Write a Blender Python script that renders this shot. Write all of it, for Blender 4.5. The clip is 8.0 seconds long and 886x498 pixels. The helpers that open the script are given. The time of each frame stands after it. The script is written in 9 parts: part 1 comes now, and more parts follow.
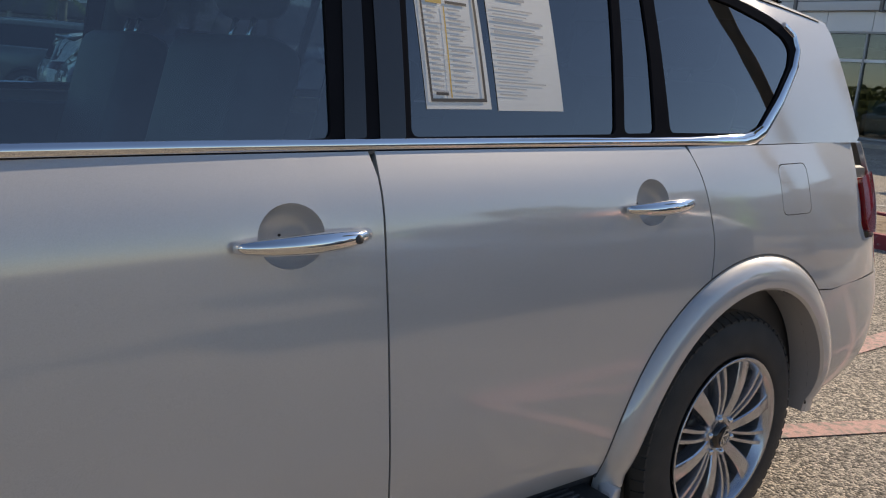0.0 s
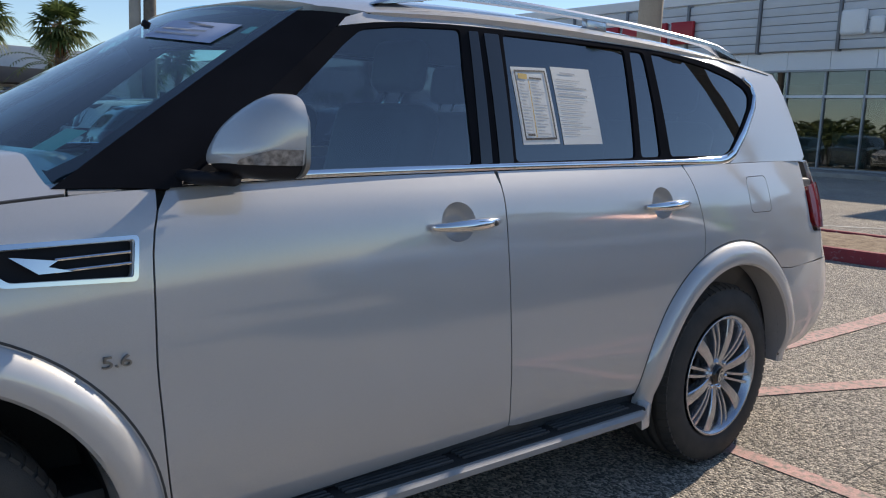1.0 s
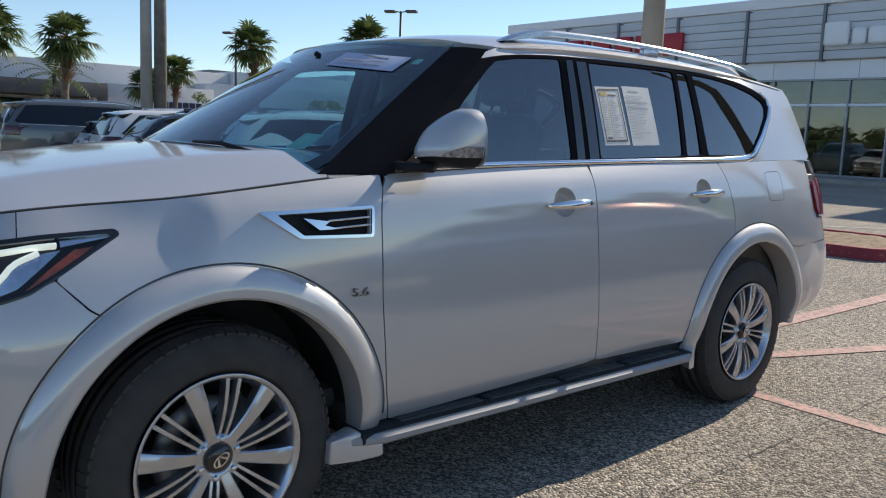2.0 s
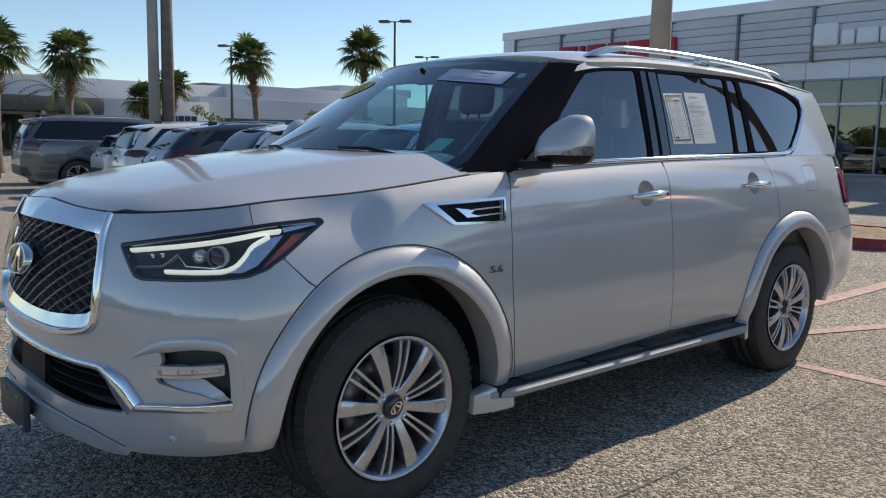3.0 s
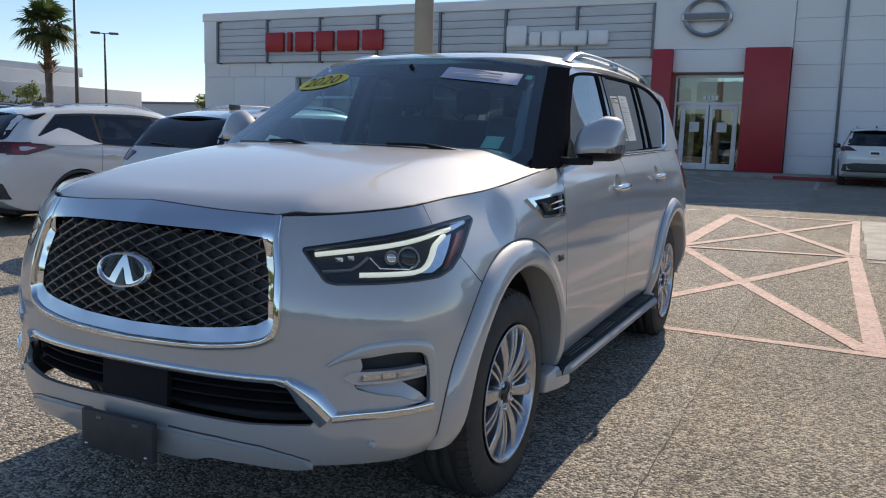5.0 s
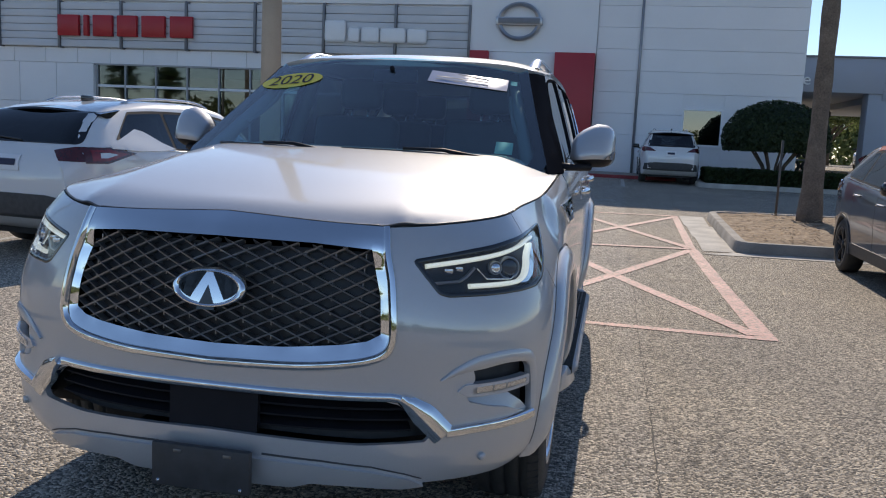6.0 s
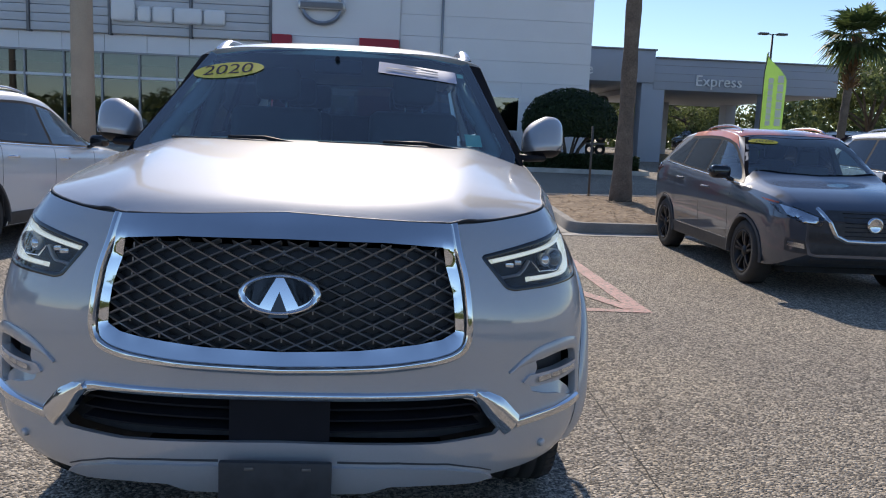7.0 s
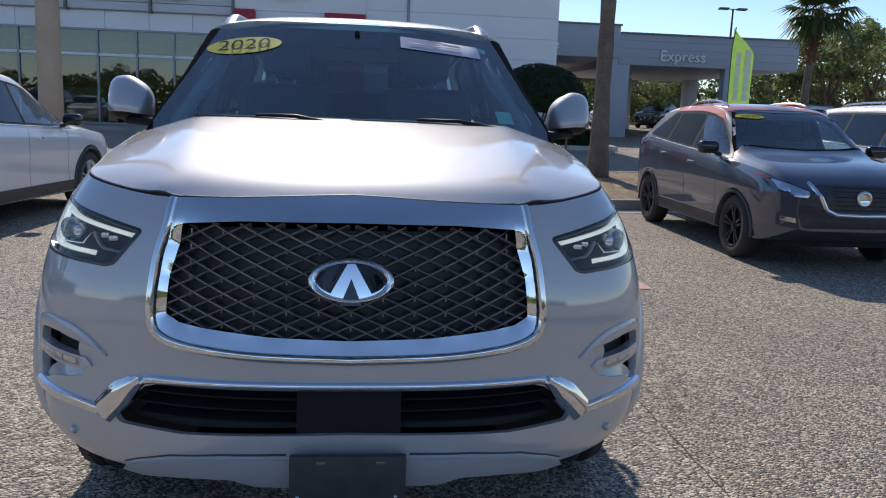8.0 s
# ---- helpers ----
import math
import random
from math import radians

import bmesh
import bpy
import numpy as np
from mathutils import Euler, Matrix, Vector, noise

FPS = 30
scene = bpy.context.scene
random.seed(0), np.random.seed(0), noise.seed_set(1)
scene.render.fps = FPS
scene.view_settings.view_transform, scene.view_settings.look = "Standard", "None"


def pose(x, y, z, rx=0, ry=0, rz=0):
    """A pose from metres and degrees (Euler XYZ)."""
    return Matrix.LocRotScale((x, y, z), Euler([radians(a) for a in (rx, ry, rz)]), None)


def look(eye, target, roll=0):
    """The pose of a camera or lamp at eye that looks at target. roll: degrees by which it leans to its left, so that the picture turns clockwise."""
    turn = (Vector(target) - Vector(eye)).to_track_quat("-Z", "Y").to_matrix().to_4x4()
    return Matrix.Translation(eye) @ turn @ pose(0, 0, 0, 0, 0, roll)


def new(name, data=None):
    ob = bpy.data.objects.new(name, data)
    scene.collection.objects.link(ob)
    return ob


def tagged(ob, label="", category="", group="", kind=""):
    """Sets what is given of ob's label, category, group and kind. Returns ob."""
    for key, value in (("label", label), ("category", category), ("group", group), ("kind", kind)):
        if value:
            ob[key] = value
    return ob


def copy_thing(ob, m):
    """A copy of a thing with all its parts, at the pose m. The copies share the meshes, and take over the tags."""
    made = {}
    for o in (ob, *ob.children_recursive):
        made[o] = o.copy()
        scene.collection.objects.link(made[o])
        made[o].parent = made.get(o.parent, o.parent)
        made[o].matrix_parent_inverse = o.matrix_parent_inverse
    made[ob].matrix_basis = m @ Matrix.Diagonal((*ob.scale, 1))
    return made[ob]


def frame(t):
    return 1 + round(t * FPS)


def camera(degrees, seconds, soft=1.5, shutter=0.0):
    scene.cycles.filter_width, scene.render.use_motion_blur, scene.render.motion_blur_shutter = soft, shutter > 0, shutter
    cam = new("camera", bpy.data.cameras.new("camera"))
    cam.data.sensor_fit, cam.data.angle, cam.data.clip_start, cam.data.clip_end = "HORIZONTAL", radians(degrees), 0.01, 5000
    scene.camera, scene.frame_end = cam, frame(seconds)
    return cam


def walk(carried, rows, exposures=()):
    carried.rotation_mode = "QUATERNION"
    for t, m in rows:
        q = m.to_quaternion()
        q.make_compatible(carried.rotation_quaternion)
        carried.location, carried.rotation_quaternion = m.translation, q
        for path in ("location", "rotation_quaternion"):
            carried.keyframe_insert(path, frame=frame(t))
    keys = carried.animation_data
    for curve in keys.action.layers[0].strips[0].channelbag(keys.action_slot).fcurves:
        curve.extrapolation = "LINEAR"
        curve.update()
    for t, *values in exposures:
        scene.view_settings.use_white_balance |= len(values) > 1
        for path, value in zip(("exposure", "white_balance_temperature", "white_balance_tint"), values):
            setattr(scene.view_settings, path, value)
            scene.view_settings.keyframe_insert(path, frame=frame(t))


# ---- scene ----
from mathutils.geometry import delaunay_2d_cdt

cam = camera(57.1, 8.0, soft=1.1)
PATH = [
    (0, (2.254, 0.812, 1.457), (0.733, 2.041, 1.038), 4.8),
    (0.2, (2.41, 0.633, 1.428), (0.885, 1.879, 1.077), 3.6),
    (0.5, (2.559, 0.331, 1.449), (1.067, 1.622, 1.124), 2.9),
    (1, (2.813, -0.109, 1.433), (1.299, 1.163, 1.135), 2.4),
    (1.5, (2.991, -0.577, 1.406), (1.492, 0.716, 1.119), 2.3),
    (1.7, (3.067, -0.784, 1.409), (1.569, 0.511, 1.127), 2.4),
    (2.8, (3.232, -1.649, 1.356), (1.749, -0.333, 1.095), 1.2),
    (3, (3.223, -1.803, 1.368), (1.742, -0.483, 1.11), 1.0),
    (3.5, (3.051, -2.128, 1.338), (1.63, -0.742, 1.088), 0.8),
    (4, (2.78, -2.412, 1.358), (1.516, -0.886, 1.091), 1.1),
    (4.5, (2.444, -2.715, 1.389), (1.364, -1.055, 1.108), 1.6),
    (4.7, (2.298, -2.79, 1.375), (1.3, -1.078, 1.099), 1.6),
    (5.8, (1.29, -3.111, 1.387), (0.808, -1.189, 1.117), 2.7),
    (6, (1.136, -3.171, 1.386), (0.741, -1.228, 1.12), 2.7),
    (6.5, (0.714, -3.187, 1.387), (0.581, -1.21, 1.117), 2.2),
    (7, (0.317, -3.251, 1.385), (0.434, -1.274, 1.106), 2.4),
    (7.5, (0.081, -3.286, 1.4), (0.302, -1.321, 1.103), 2.5),
    (8, (0.009, -3.138, 1.378), (0.223, -1.177, 1.046), 2.1),
]
walk(cam, [(t, look(eye, target, roll)) for t, eye, target, roll in PATH], [(0, 0.60, 8000, 14), (0.5, 0.60, 7400, 14), (1.5, 0.74, 7000, 10), (3.5, 0.64, 7350, 10), (4.5, 0.62, 7350, 11), (6.5, 0.59, 6850, 14), (8, 0.56, 6650, 14)])

# ---- light ----
world = bpy.data.worlds.new("sky")
scene.world = world
world.use_nodes = True
wn = world.node_tree
sky = wn.nodes.new("ShaderNodeTexSky")
sky.sky_type, sky.sun_disc = "NISHITA", False
SUN_EL, SUN_AZ = radians(33), radians(-3.2)
sky.sun_elevation, sky.sun_rotation = SUN_EL, SUN_AZ
sky.air_density, sky.dust_density, sky.ozone_density = 0.9, 0.05, 4.6
wn.nodes["Background"].inputs["Strength"].default_value = 0.096
wn.links.new(sky.outputs["Color"], wn.nodes["Background"].inputs["Color"])
sun = new("sun", bpy.data.lights.new("sun", "SUN"))
sun.data.energy, sun.data.angle, sun.data.color = 2.75, radians(0.55), (1.0, 0.93, 0.82)
sun.matrix_world = look((0, 0, 0), (-math.sin(SUN_AZ) * math.cos(SUN_EL), -math.cos(SUN_AZ) * math.cos(SUN_EL), -math.sin(SUN_EL)))

# ---- materials ----
def mat(name, color, rough=0.5, metal=0.0, coat=0.0, spread=0.0, scale=30.0, bump=0.0, bump_scale=200.0, color2=None,
        spread_fine=0.0, per_object=0.0, emit=None, power=1.0, spec=0.5, coat_rough=0.03):
    """Principled material with noise at two scales in its colour, and a fine relief."""
    m = bpy.data.materials.new(name)
    m.use_nodes = True
    t = m.node_tree
    b = t.nodes["Principled BSDF"]
    b.inputs["Roughness"].default_value, b.inputs["Metallic"].default_value = rough, metal
    b.inputs["Coat Weight"].default_value, b.inputs["Coat Roughness"].default_value = coat, coat_rough
    b.inputs["Specular IOR Level"].default_value = spec
    c1 = (*color, 1)
    b.inputs["Base Color"].default_value = c1
    co = t.nodes.new("ShaderNodeTexCoord")
    if spread or color2 or spread_fine or per_object:
        big = t.nodes.new("ShaderNodeTexNoise")
        big.inputs["Scale"].default_value, big.inputs["Detail"].default_value = scale, 6
        t.links.new(co.outputs["Object"], big.inputs["Vector"])
        ramp = t.nodes.new("ShaderNodeMapRange")
        ramp.inputs[1].default_value, ramp.inputs[2].default_value = 0.3, 0.7
        t.links.new(big.outputs["Fac"], ramp.inputs[0])
        mix = t.nodes.new("ShaderNodeMix")
        mix.data_type = "RGBA"
        mix.inputs["A"].default_value = (*[max(0, c * (1 - spread)) for c in color], 1)
        mix.inputs["B"].default_value = (*(color2 or [c * (1 + spread) for c in color]), 1)
        t.links.new(ramp.outputs[0], mix.inputs["Factor"])
        out = mix.outputs["Result"]
        if spread_fine:
            fine = t.nodes.new("ShaderNodeTexNoise")
            fine.inputs["Scale"].default_value, fine.inputs["Detail"].default_value = bump_scale, 4
            t.links.new(co.outputs["Object"], fine.inputs["Vector"])
            r2 = t.nodes.new("ShaderNodeMapRange")
            r2.inputs[1].default_value, r2.inputs[2].default_value = 0.3, 0.7
            r2.inputs[3].default_value, r2.inputs[4].default_value = 1 - spread_fine, 1 + spread_fine
            t.links.new(fine.outputs["Fac"], r2.inputs[0])
            m2 = t.nodes.new("ShaderNodeMix")
            m2.data_type, m2.blend_type = "RGBA", "MULTIPLY"
            m2.inputs["Factor"].default_value = 1
            t.links.new(out, m2.inputs["A"])
            t.links.new(r2.outputs[0], m2.inputs["B"])
            out = m2.outputs["Result"]
        if per_object:
            inf = t.nodes.new("ShaderNodeObjectInfo")
            r3 = t.nodes.new("ShaderNodeMapRange")
            r3.inputs[3].default_value, r3.inputs[4].default_value = 1 - per_object, 1 + per_object
            t.links.new(inf.outputs["Random"], r3.inputs[0])
            m3 = t.nodes.new("ShaderNodeMix")
            m3.data_type, m3.blend_type = "RGBA", "MULTIPLY"
            m3.inputs["Factor"].default_value = 1
            t.links.new(out, m3.inputs["A"])
            t.links.new(r3.outputs[0], m3.inputs["B"])
            out = m3.outputs["Result"]
        t.links.new(out, b.inputs["Base Color"])
    if bump:
        n = t.nodes.new("ShaderNodeTexNoise")
        n.inputs["Scale"].default_value, n.inputs["Detail"].default_value = bump_scale, 5
        t.links.new(co.outputs["Object"], n.inputs["Vector"])
        bp = t.nodes.new("ShaderNodeBump")
        bp.inputs["Strength"].default_value, bp.inputs["Distance"].default_value = bump, 0.004
        t.links.new(n.outputs["Fac"], bp.inputs["Height"])
        t.links.new(bp.outputs["Normal"], b.inputs["Normal"])
    if emit:
        b.inputs["Emission Color"].default_value, b.inputs["Emission Strength"].default_value = (*emit, 1), power
    return m


def glass(name, tint, rough=0.0, dark=0.0, base=0.08):
    """A thin pane: clear through with a tint, mirror-like by Fresnel. dark: share of the light that the film swallows."""
    m = bpy.data.materials.new(name)
    m.use_nodes = True
    t = m.node_tree
    t.nodes.remove(t.nodes["Principled BSDF"])
    tr, gl, mx, lw, pw, ml = (t.nodes.new("ShaderNode" + k) for k in ("BsdfTransparent", "BsdfGlossy", "MixShader", "LayerWeight", "Math", "Math"))
    tr.inputs["Color"].default_value = (*[c * (1 - dark) for c in tint], 1)
    gl.inputs["Roughness"].default_value = rough
    gl.inputs["Color"].default_value = (1, 1, 1, 1)
    lw.inputs["Blend"].default_value = 0.5
    pw.operation, pw.inputs[1].default_value = "POWER", 4.5
    ml.operation, ml.inputs[1].default_value, ml.inputs[2].default_value = "MULTIPLY_ADD", 1 - base, base
    t.links.new(lw.outputs["Facing"], pw.inputs[0])
    t.links.new(pw.outputs[0], ml.inputs[0])
    t.links.new(ml.outputs[0], mx.inputs[0])
    t.links.new(tr.outputs[0], mx.inputs[1])
    t.links.new(gl.outputs[0], mx.inputs[2])
    t.links.new(mx.outputs[0], t.nodes["Material Output"].inputs["Surface"])
    return m


def paint(name, color, flake=0.12, rough=0.3, metal=0.75, ior=1.8, spec=0.12, coat_rough=0.03):
    """Car paint: metallic base with fine flakes under a clear coat."""
    m = mat(name, color, rough, metal, coat=1.0, spread=0.025, scale=1.7, spread_fine=flake, bump_scale=900.0, spec=spec, coat_rough=coat_rough)
    m.node_tree.nodes["Principled BSDF"].inputs["Coat IOR"].default_value = ior
    return m


SILVER = paint("silver_metallic_paint", (0.545, 0.54, 0.54), rough=0.60, metal=0.44, flake=0.16, ior=2.25, coat_rough=0.08)
CHROME = mat("chrome", (0.82, 0.83, 0.84), 0.06, 1.0, spread=0.03, scale=8)
DARK_CHROME = mat("smoked_chrome", (0.30, 0.31, 0.32), 0.36, 0.85, spread=0.08, scale=12)
BLACK = mat("black_plastic", (0.055, 0.055, 0.057), 0.5, spread=0.2, scale=20, bump=0.15, bump_scale=900)
GLOSS_BLACK = mat("gloss_black", (0.013, 0.013, 0.014), 0.12, coat=0.6, spread=0.1, scale=9)
SATIN_BLACK = mat("satin_black_trim", (0.022, 0.022, 0.026), 0.5, spread=0.12, scale=9, spec=0.1)
RUBBER = mat("tyre_rubber", (0.044, 0.044, 0.043), 0.7, spread=0.3, scale=14, bump=0.35, bump_scale=300, color2=(0.05, 0.047, 0.043))
ALLOY = mat("machined_alloy", (0.56, 0.58, 0.62), 0.26, 0.9, spread=0.05, scale=20, spread_fine=0.05, bump_scale=500)
ALLOY_DARK = mat("alloy_painted_grey", (0.23, 0.24, 0.25), 0.35, 0.7, spread=0.08, scale=20)
BRAKE = mat("brake_steel", (0.25, 0.24, 0.23), 0.4, 0.9, spread=0.2, scale=25)
PILLAR_BLACK = mat("pillar_black", (0.016, 0.016, 0.019), 0.5, coat=0.015, spread=0.1, scale=9, spec=0.0)
FRIT = mat("printed_black_band", (0.017, 0.017, 0.020), 0.6, spread=0.1, scale=9, spec=0.0)
WS_GLASS = glass("windscreen_glass", (0.58, 0.88, 0.93), base=0.095)
DOOR_GLASS = glass("door_glass", (0.46, 0.66, 0.70), base=0.165)
TINT_GLASS = glass("privacy_glass", (0.085, 0.10, 0.125), base=0.165)
LENS = glass("clear_lens", (0.95, 0.96, 0.97), base=0.045)
DRL = mat("light_guide", (0.8, 0.83, 0.8), 0.2, coat=0.5, emit=(0.85, 0.97, 0.9), power=0.34)
AMBER = mat("amber_reflector", (0.42, 0.07, 0.015), 0.2, coat=0.8, spread=0.2, scale=80)
RED_LENS = mat("red_lens", (0.25, 0.006, 0.008), 0.12, coat=1.0, spread=0.25, scale=30)
REFLECTOR = mat("lamp_reflector", (0.75, 0.77, 0.8), 0.12, 1.0, spread=0.1, scale=60)
CLEAR_LAMP = mat("clear_indicator", (0.62, 0.63, 0.65), 0.25, 0.4, coat=1.0, spread=0.06, scale=20)
TURN_LENS = mat("ribbed_turn_lens", (0.30, 0.31, 0.33), 0.16, 0.6, coat=1.0, spread=0.55, scale=70)
TREAD = mat("step_rubber", (0.028, 0.028, 0.028), 0.75, spread=0.3, scale=12, bump=0.4, bump_scale=300, spec=0.25)
STEP_EDGE = mat("satin_silver_edge", (0.34, 0.34, 0.345), 0.5, 0.4, spread=0.06, scale=8)
LINER = mat("wheel_liner", (0.024, 0.024, 0.024), 0.85, spread=0.3, scale=10, bump=0.3, bump_scale=120)
LEATHER = mat("dark_leather", (0.040, 0.040, 0.041), 0.5, spread=0.15, scale=12, bump=0.2, bump_scale=500)
CLOTH_LIGHT = mat("roof_lining", (0.42, 0.42, 0.40), 0.9, spread=0.06, scale=10, bump=0.2, bump_scale=800)
PILLAR_TRIM = mat("grey_pillar_trim", (0.17, 0.17, 0.17), 0.8, spread=0.06, scale=10, bump=0.2, bump_scale=800)
PAPER = mat("white_paper", (0.74, 0.74, 0.72), 0.7, spread=0.03, scale=6)
PAPER_GREY = mat("grey_print", (0.28, 0.28, 0.29), 0.7)
PRINT_PALE = mat("pale_print", (0.46, 0.46, 0.47), 0.7)
PRINT_DARK = mat("dark_print", (0.035, 0.035, 0.04), 0.6)
PRINT_GOLD = mat("ochre_print", (0.62, 0.40, 0.10), 0.6)
STICKER_YELLOW = mat("yellow_sticker", (0.72, 0.62, 0.06), 0.55, spread=0.03, scale=10)
STICKER_NAVY = mat("navy_print", (0.02, 0.022, 0.06), 0.5)
# white paper strip: the blue skylight on it is put into its colour
STICKER_SKYLIT = mat("pale_blue_sticker", (0.36, 0.43, 0.60), 0.5, spread=0.03, scale=10)
STICKER_GREEN = mat("green_sticker", (0.22, 0.50, 0.38), 0.5)

# ---- mesh helpers ----
def part(name, bm, material, parent=None, label="", smooth=True, sharp=radians(38)):
    """Links a bmesh as one mesh object under a thing or a part."""
    me = bpy.data.meshes.new(name)
    if smooth:
        for f in bm.faces:
            f.smooth = True
        for e in bm.edges:
            if len(e.link_faces) == 2 and e.calc_face_angle(0) > sharp:
                e.smooth = False
    bm.to_mesh(me)
    bm.free()
    me.materials.append(material)
    ob = new(name, me)
    if parent:
        ob.parent = parent
    return tagged(ob, label) if label else ob


def thing(name, m=Matrix(), label="", category="", group="", kind=""):
    ob = new(name)
    ob.matrix_basis = m
    return tagged(ob, label, category, group, kind)


def box(bm, x0, x1, y0, y1, z0, z1, bevel=0.0, m=None, segments=2):
    vs = bmesh.ops.create_cube(bm, size=1)["verts"]
    for v in vs:
        v.co = Vector((x0 + (v.co.x + 0.5) * (x1 - x0), y0 + (v.co.y + 0.5) * (y1 - y0), z0 + (v.co.z + 0.5) * (z1 - z0)))
    if bevel:
        es = list({e for v in vs for e in v.link_edges})
        r = bmesh.ops.bevel(bm, geom=es, offset=bevel, segments=segments, profile=0.5, affect="EDGES")
        vs = list({v for f in r["faces"] for v in f.verts} | {v for v in vs if v.is_valid})
    if m:
        bmesh.ops.transform(bm, matrix=m, verts=vs)
    return bm


def boxed(*a, **k):
    return box(bmesh.new(), *a, **k)


def tube(bm, pts, radii, n=10, caps=True, squash=1.0):
    """A round bar along points; radii: one or a list."""
    pts = [Vector(p) for p in pts]
    if not hasattr(radii, "__len__"):
        radii = [radii] * len(pts)
    radii = [float(r) for r in radii]
    rings = []
    up = Vector((0, 0, 1))
    for i, p in enumerate(pts):
        d = (pts[min(i + 1, len(pts) - 1)] - pts[max(i - 1, 0)]).normalized()
        a = d.cross(up)
        a = a.normalized() if a.length > 1e-3 else Vector((1, 0, 0))
        b = a.cross(d)
        rings.append([bm.verts.new(p + radii[i] * (math.cos(2 * math.pi * k / n) * a + squash * math.sin(2 * math.pi * k / n) * b)) for k in range(n)])
    for r, s in zip(rings, rings[1:]):
        for k in range(n):
            bm.faces.new((r[k], r[(k + 1) % n], s[(k + 1) % n], s[k]))
    if caps:
        bm.faces.new(rings[0][::-1])
        bm.faces.new(rings[-1])
    return bm


def lathe(bm, profile, n=48, axis="x", m=None, close=False):
    """Turns a profile of (along, radius) round an axis."""
    rings = []
    for a, r in profile:
        ring = []
        for k in range(n):
            c, s = math.cos(2 * math.pi * k / n), math.sin(2 * math.pi * k / n)
            co = {"x": (a, r * c, r * s), "y": (r * s, a, r * c), "z": (r * c, r * s, a)}[axis]
            ring.append(bm.verts.new((m @ Vector(co)) if m else co))
        rings.append(ring)
    if close:
        rings.append(rings[0])
    for r, s in zip(rings, rings[1:]):
        for k in range(n):
            bm.faces.new((r[k], r[(k + 1) % n], s[(k + 1) % n], s[k]))
    return bm


def prism(bm, poly, depth, m=Matrix(), bevel=0.0):
    """A flat outline (x, z) pushed along y by depth; m places it."""
    a = [bm.verts.new(m @ Vector((x, 0, z))) for x, z in poly]
    b = [bm.verts.new(m @ Vector((x, depth, z))) for x, z in poly]
    fs = [bm.faces.new(a), bm.faces.new(b[::-1])]
    n = len(a)
    for i in range(n):
        fs.append(bm.faces.new((a[i], b[i], b[(i + 1) % n], a[(i + 1) % n])))
    bmesh.ops.recalc_face_normals(bm, faces=fs)
    if bevel:
        bmesh.ops.bevel(bm, geom=[e for e in fs[0].edges], offset=bevel, segments=2, profile=0.5, affect="EDGES")
    return bm


def text_bm(words, size, m, depth=0.01, align="CENTER"):
    """Letters of the built-in font as a solid mesh in the plane x, z of m."""
    cu = bpy.data.curves.new("letters", "FONT")
    cu.body, cu.size, cu.extrude, cu.align_x, cu.align_y, cu.resolution_u = words, size, depth / 2, align, "CENTER", 3
    ob = new("letters", cu)
    dg = bpy.context.evaluated_depsgraph_get()
    me = bpy.data.meshes.new_from_object(ob.evaluated_get(dg))
    bm = bmesh.new()
    bm.from_mesh(me)
    bpy.data.objects.remove(ob)
    bpy.data.curves.remove(cu)
    bpy.data.meshes.remove(me)
    bmesh.ops.transform(bm, matrix=m @ pose(0, 0, 0, 90, 0, 0), verts=bm.verts)
    return bm

# ---- shapes of bodywork ----
def spline(xs, ys):
    """A natural cubic through knots; ys may be rows. Vectorised; straight on beyond the ends."""
    xs, ys = np.asarray(xs, float), np.asarray(ys, float)
    n = len(xs)
    h = np.diff(xs)
    A = np.eye(n)
    rhs = np.zeros((n,) + ys.shape[1:])
    for i in range(1, n - 1):
        A[i, i - 1], A[i, i], A[i, i + 1] = h[i - 1], 2 * (h[i - 1] + h[i]), h[i]
        rhs[i] = 6 * ((ys[i + 1] - ys[i]) / h[i] - (ys[i] - ys[i - 1]) / h[i - 1])
    M = np.linalg.solve(A, rhs)

    def f(x):
        x = np.asarray(x, float)
        xc = np.clip(x, xs[0], xs[-1])
        i = np.clip(np.searchsorted(xs, xc, side="right") - 1, 0, n - 2)
        hh = h[i]
        a, b = (xs[i + 1] - xc) / hh, (xc - xs[i]) / hh
        if ys.ndim > 1:
            a, b, hh = a[..., None], b[..., None], hh[..., None]
        return a * ys[i] + b * ys[i + 1] + ((a ** 3 - a) * M[i] + (b ** 3 - b) * M[i + 1]) * hh ** 2 / 6
    return f


def tame(xs, ys):
    """A cubic through knots that never overshoots; ys may be rows."""
    xs, ys = np.asarray(xs, float), np.asarray(ys, float)
    h = np.diff(xs)
    if ys.ndim > 1:
        hh = h[:, None]
    else:
        hh = h
    d = np.diff(ys, axis=0) / hh
    m = np.zeros_like(ys)
    m[0], m[-1] = d[0], d[-1]
    p = d[:-1] * d[1:]
    m[1:-1] = np.where(p > 0, 2 * p / np.where(np.abs(d[:-1] + d[1:]) < 1e-9, 1e-9, d[:-1] + d[1:]), 0)

    def f(x):
        x = np.clip(np.asarray(x, float), xs[0], xs[-1])
        i = np.clip(np.searchsorted(xs, x, side="right") - 1, 0, len(xs) - 2)
        w = h[i]
        t = (x - xs[i]) / w
        if ys.ndim > 1:
            t, w = t[..., None], w[..., None]
        return ((1 + 2 * t) * (1 - t) ** 2 * ys[i] + t * (1 - t) ** 2 * w * m[i] + t * t * (3 - 2 * t) * ys[i + 1] + t * t * (t - 1) * w * m[i + 1])
    return f


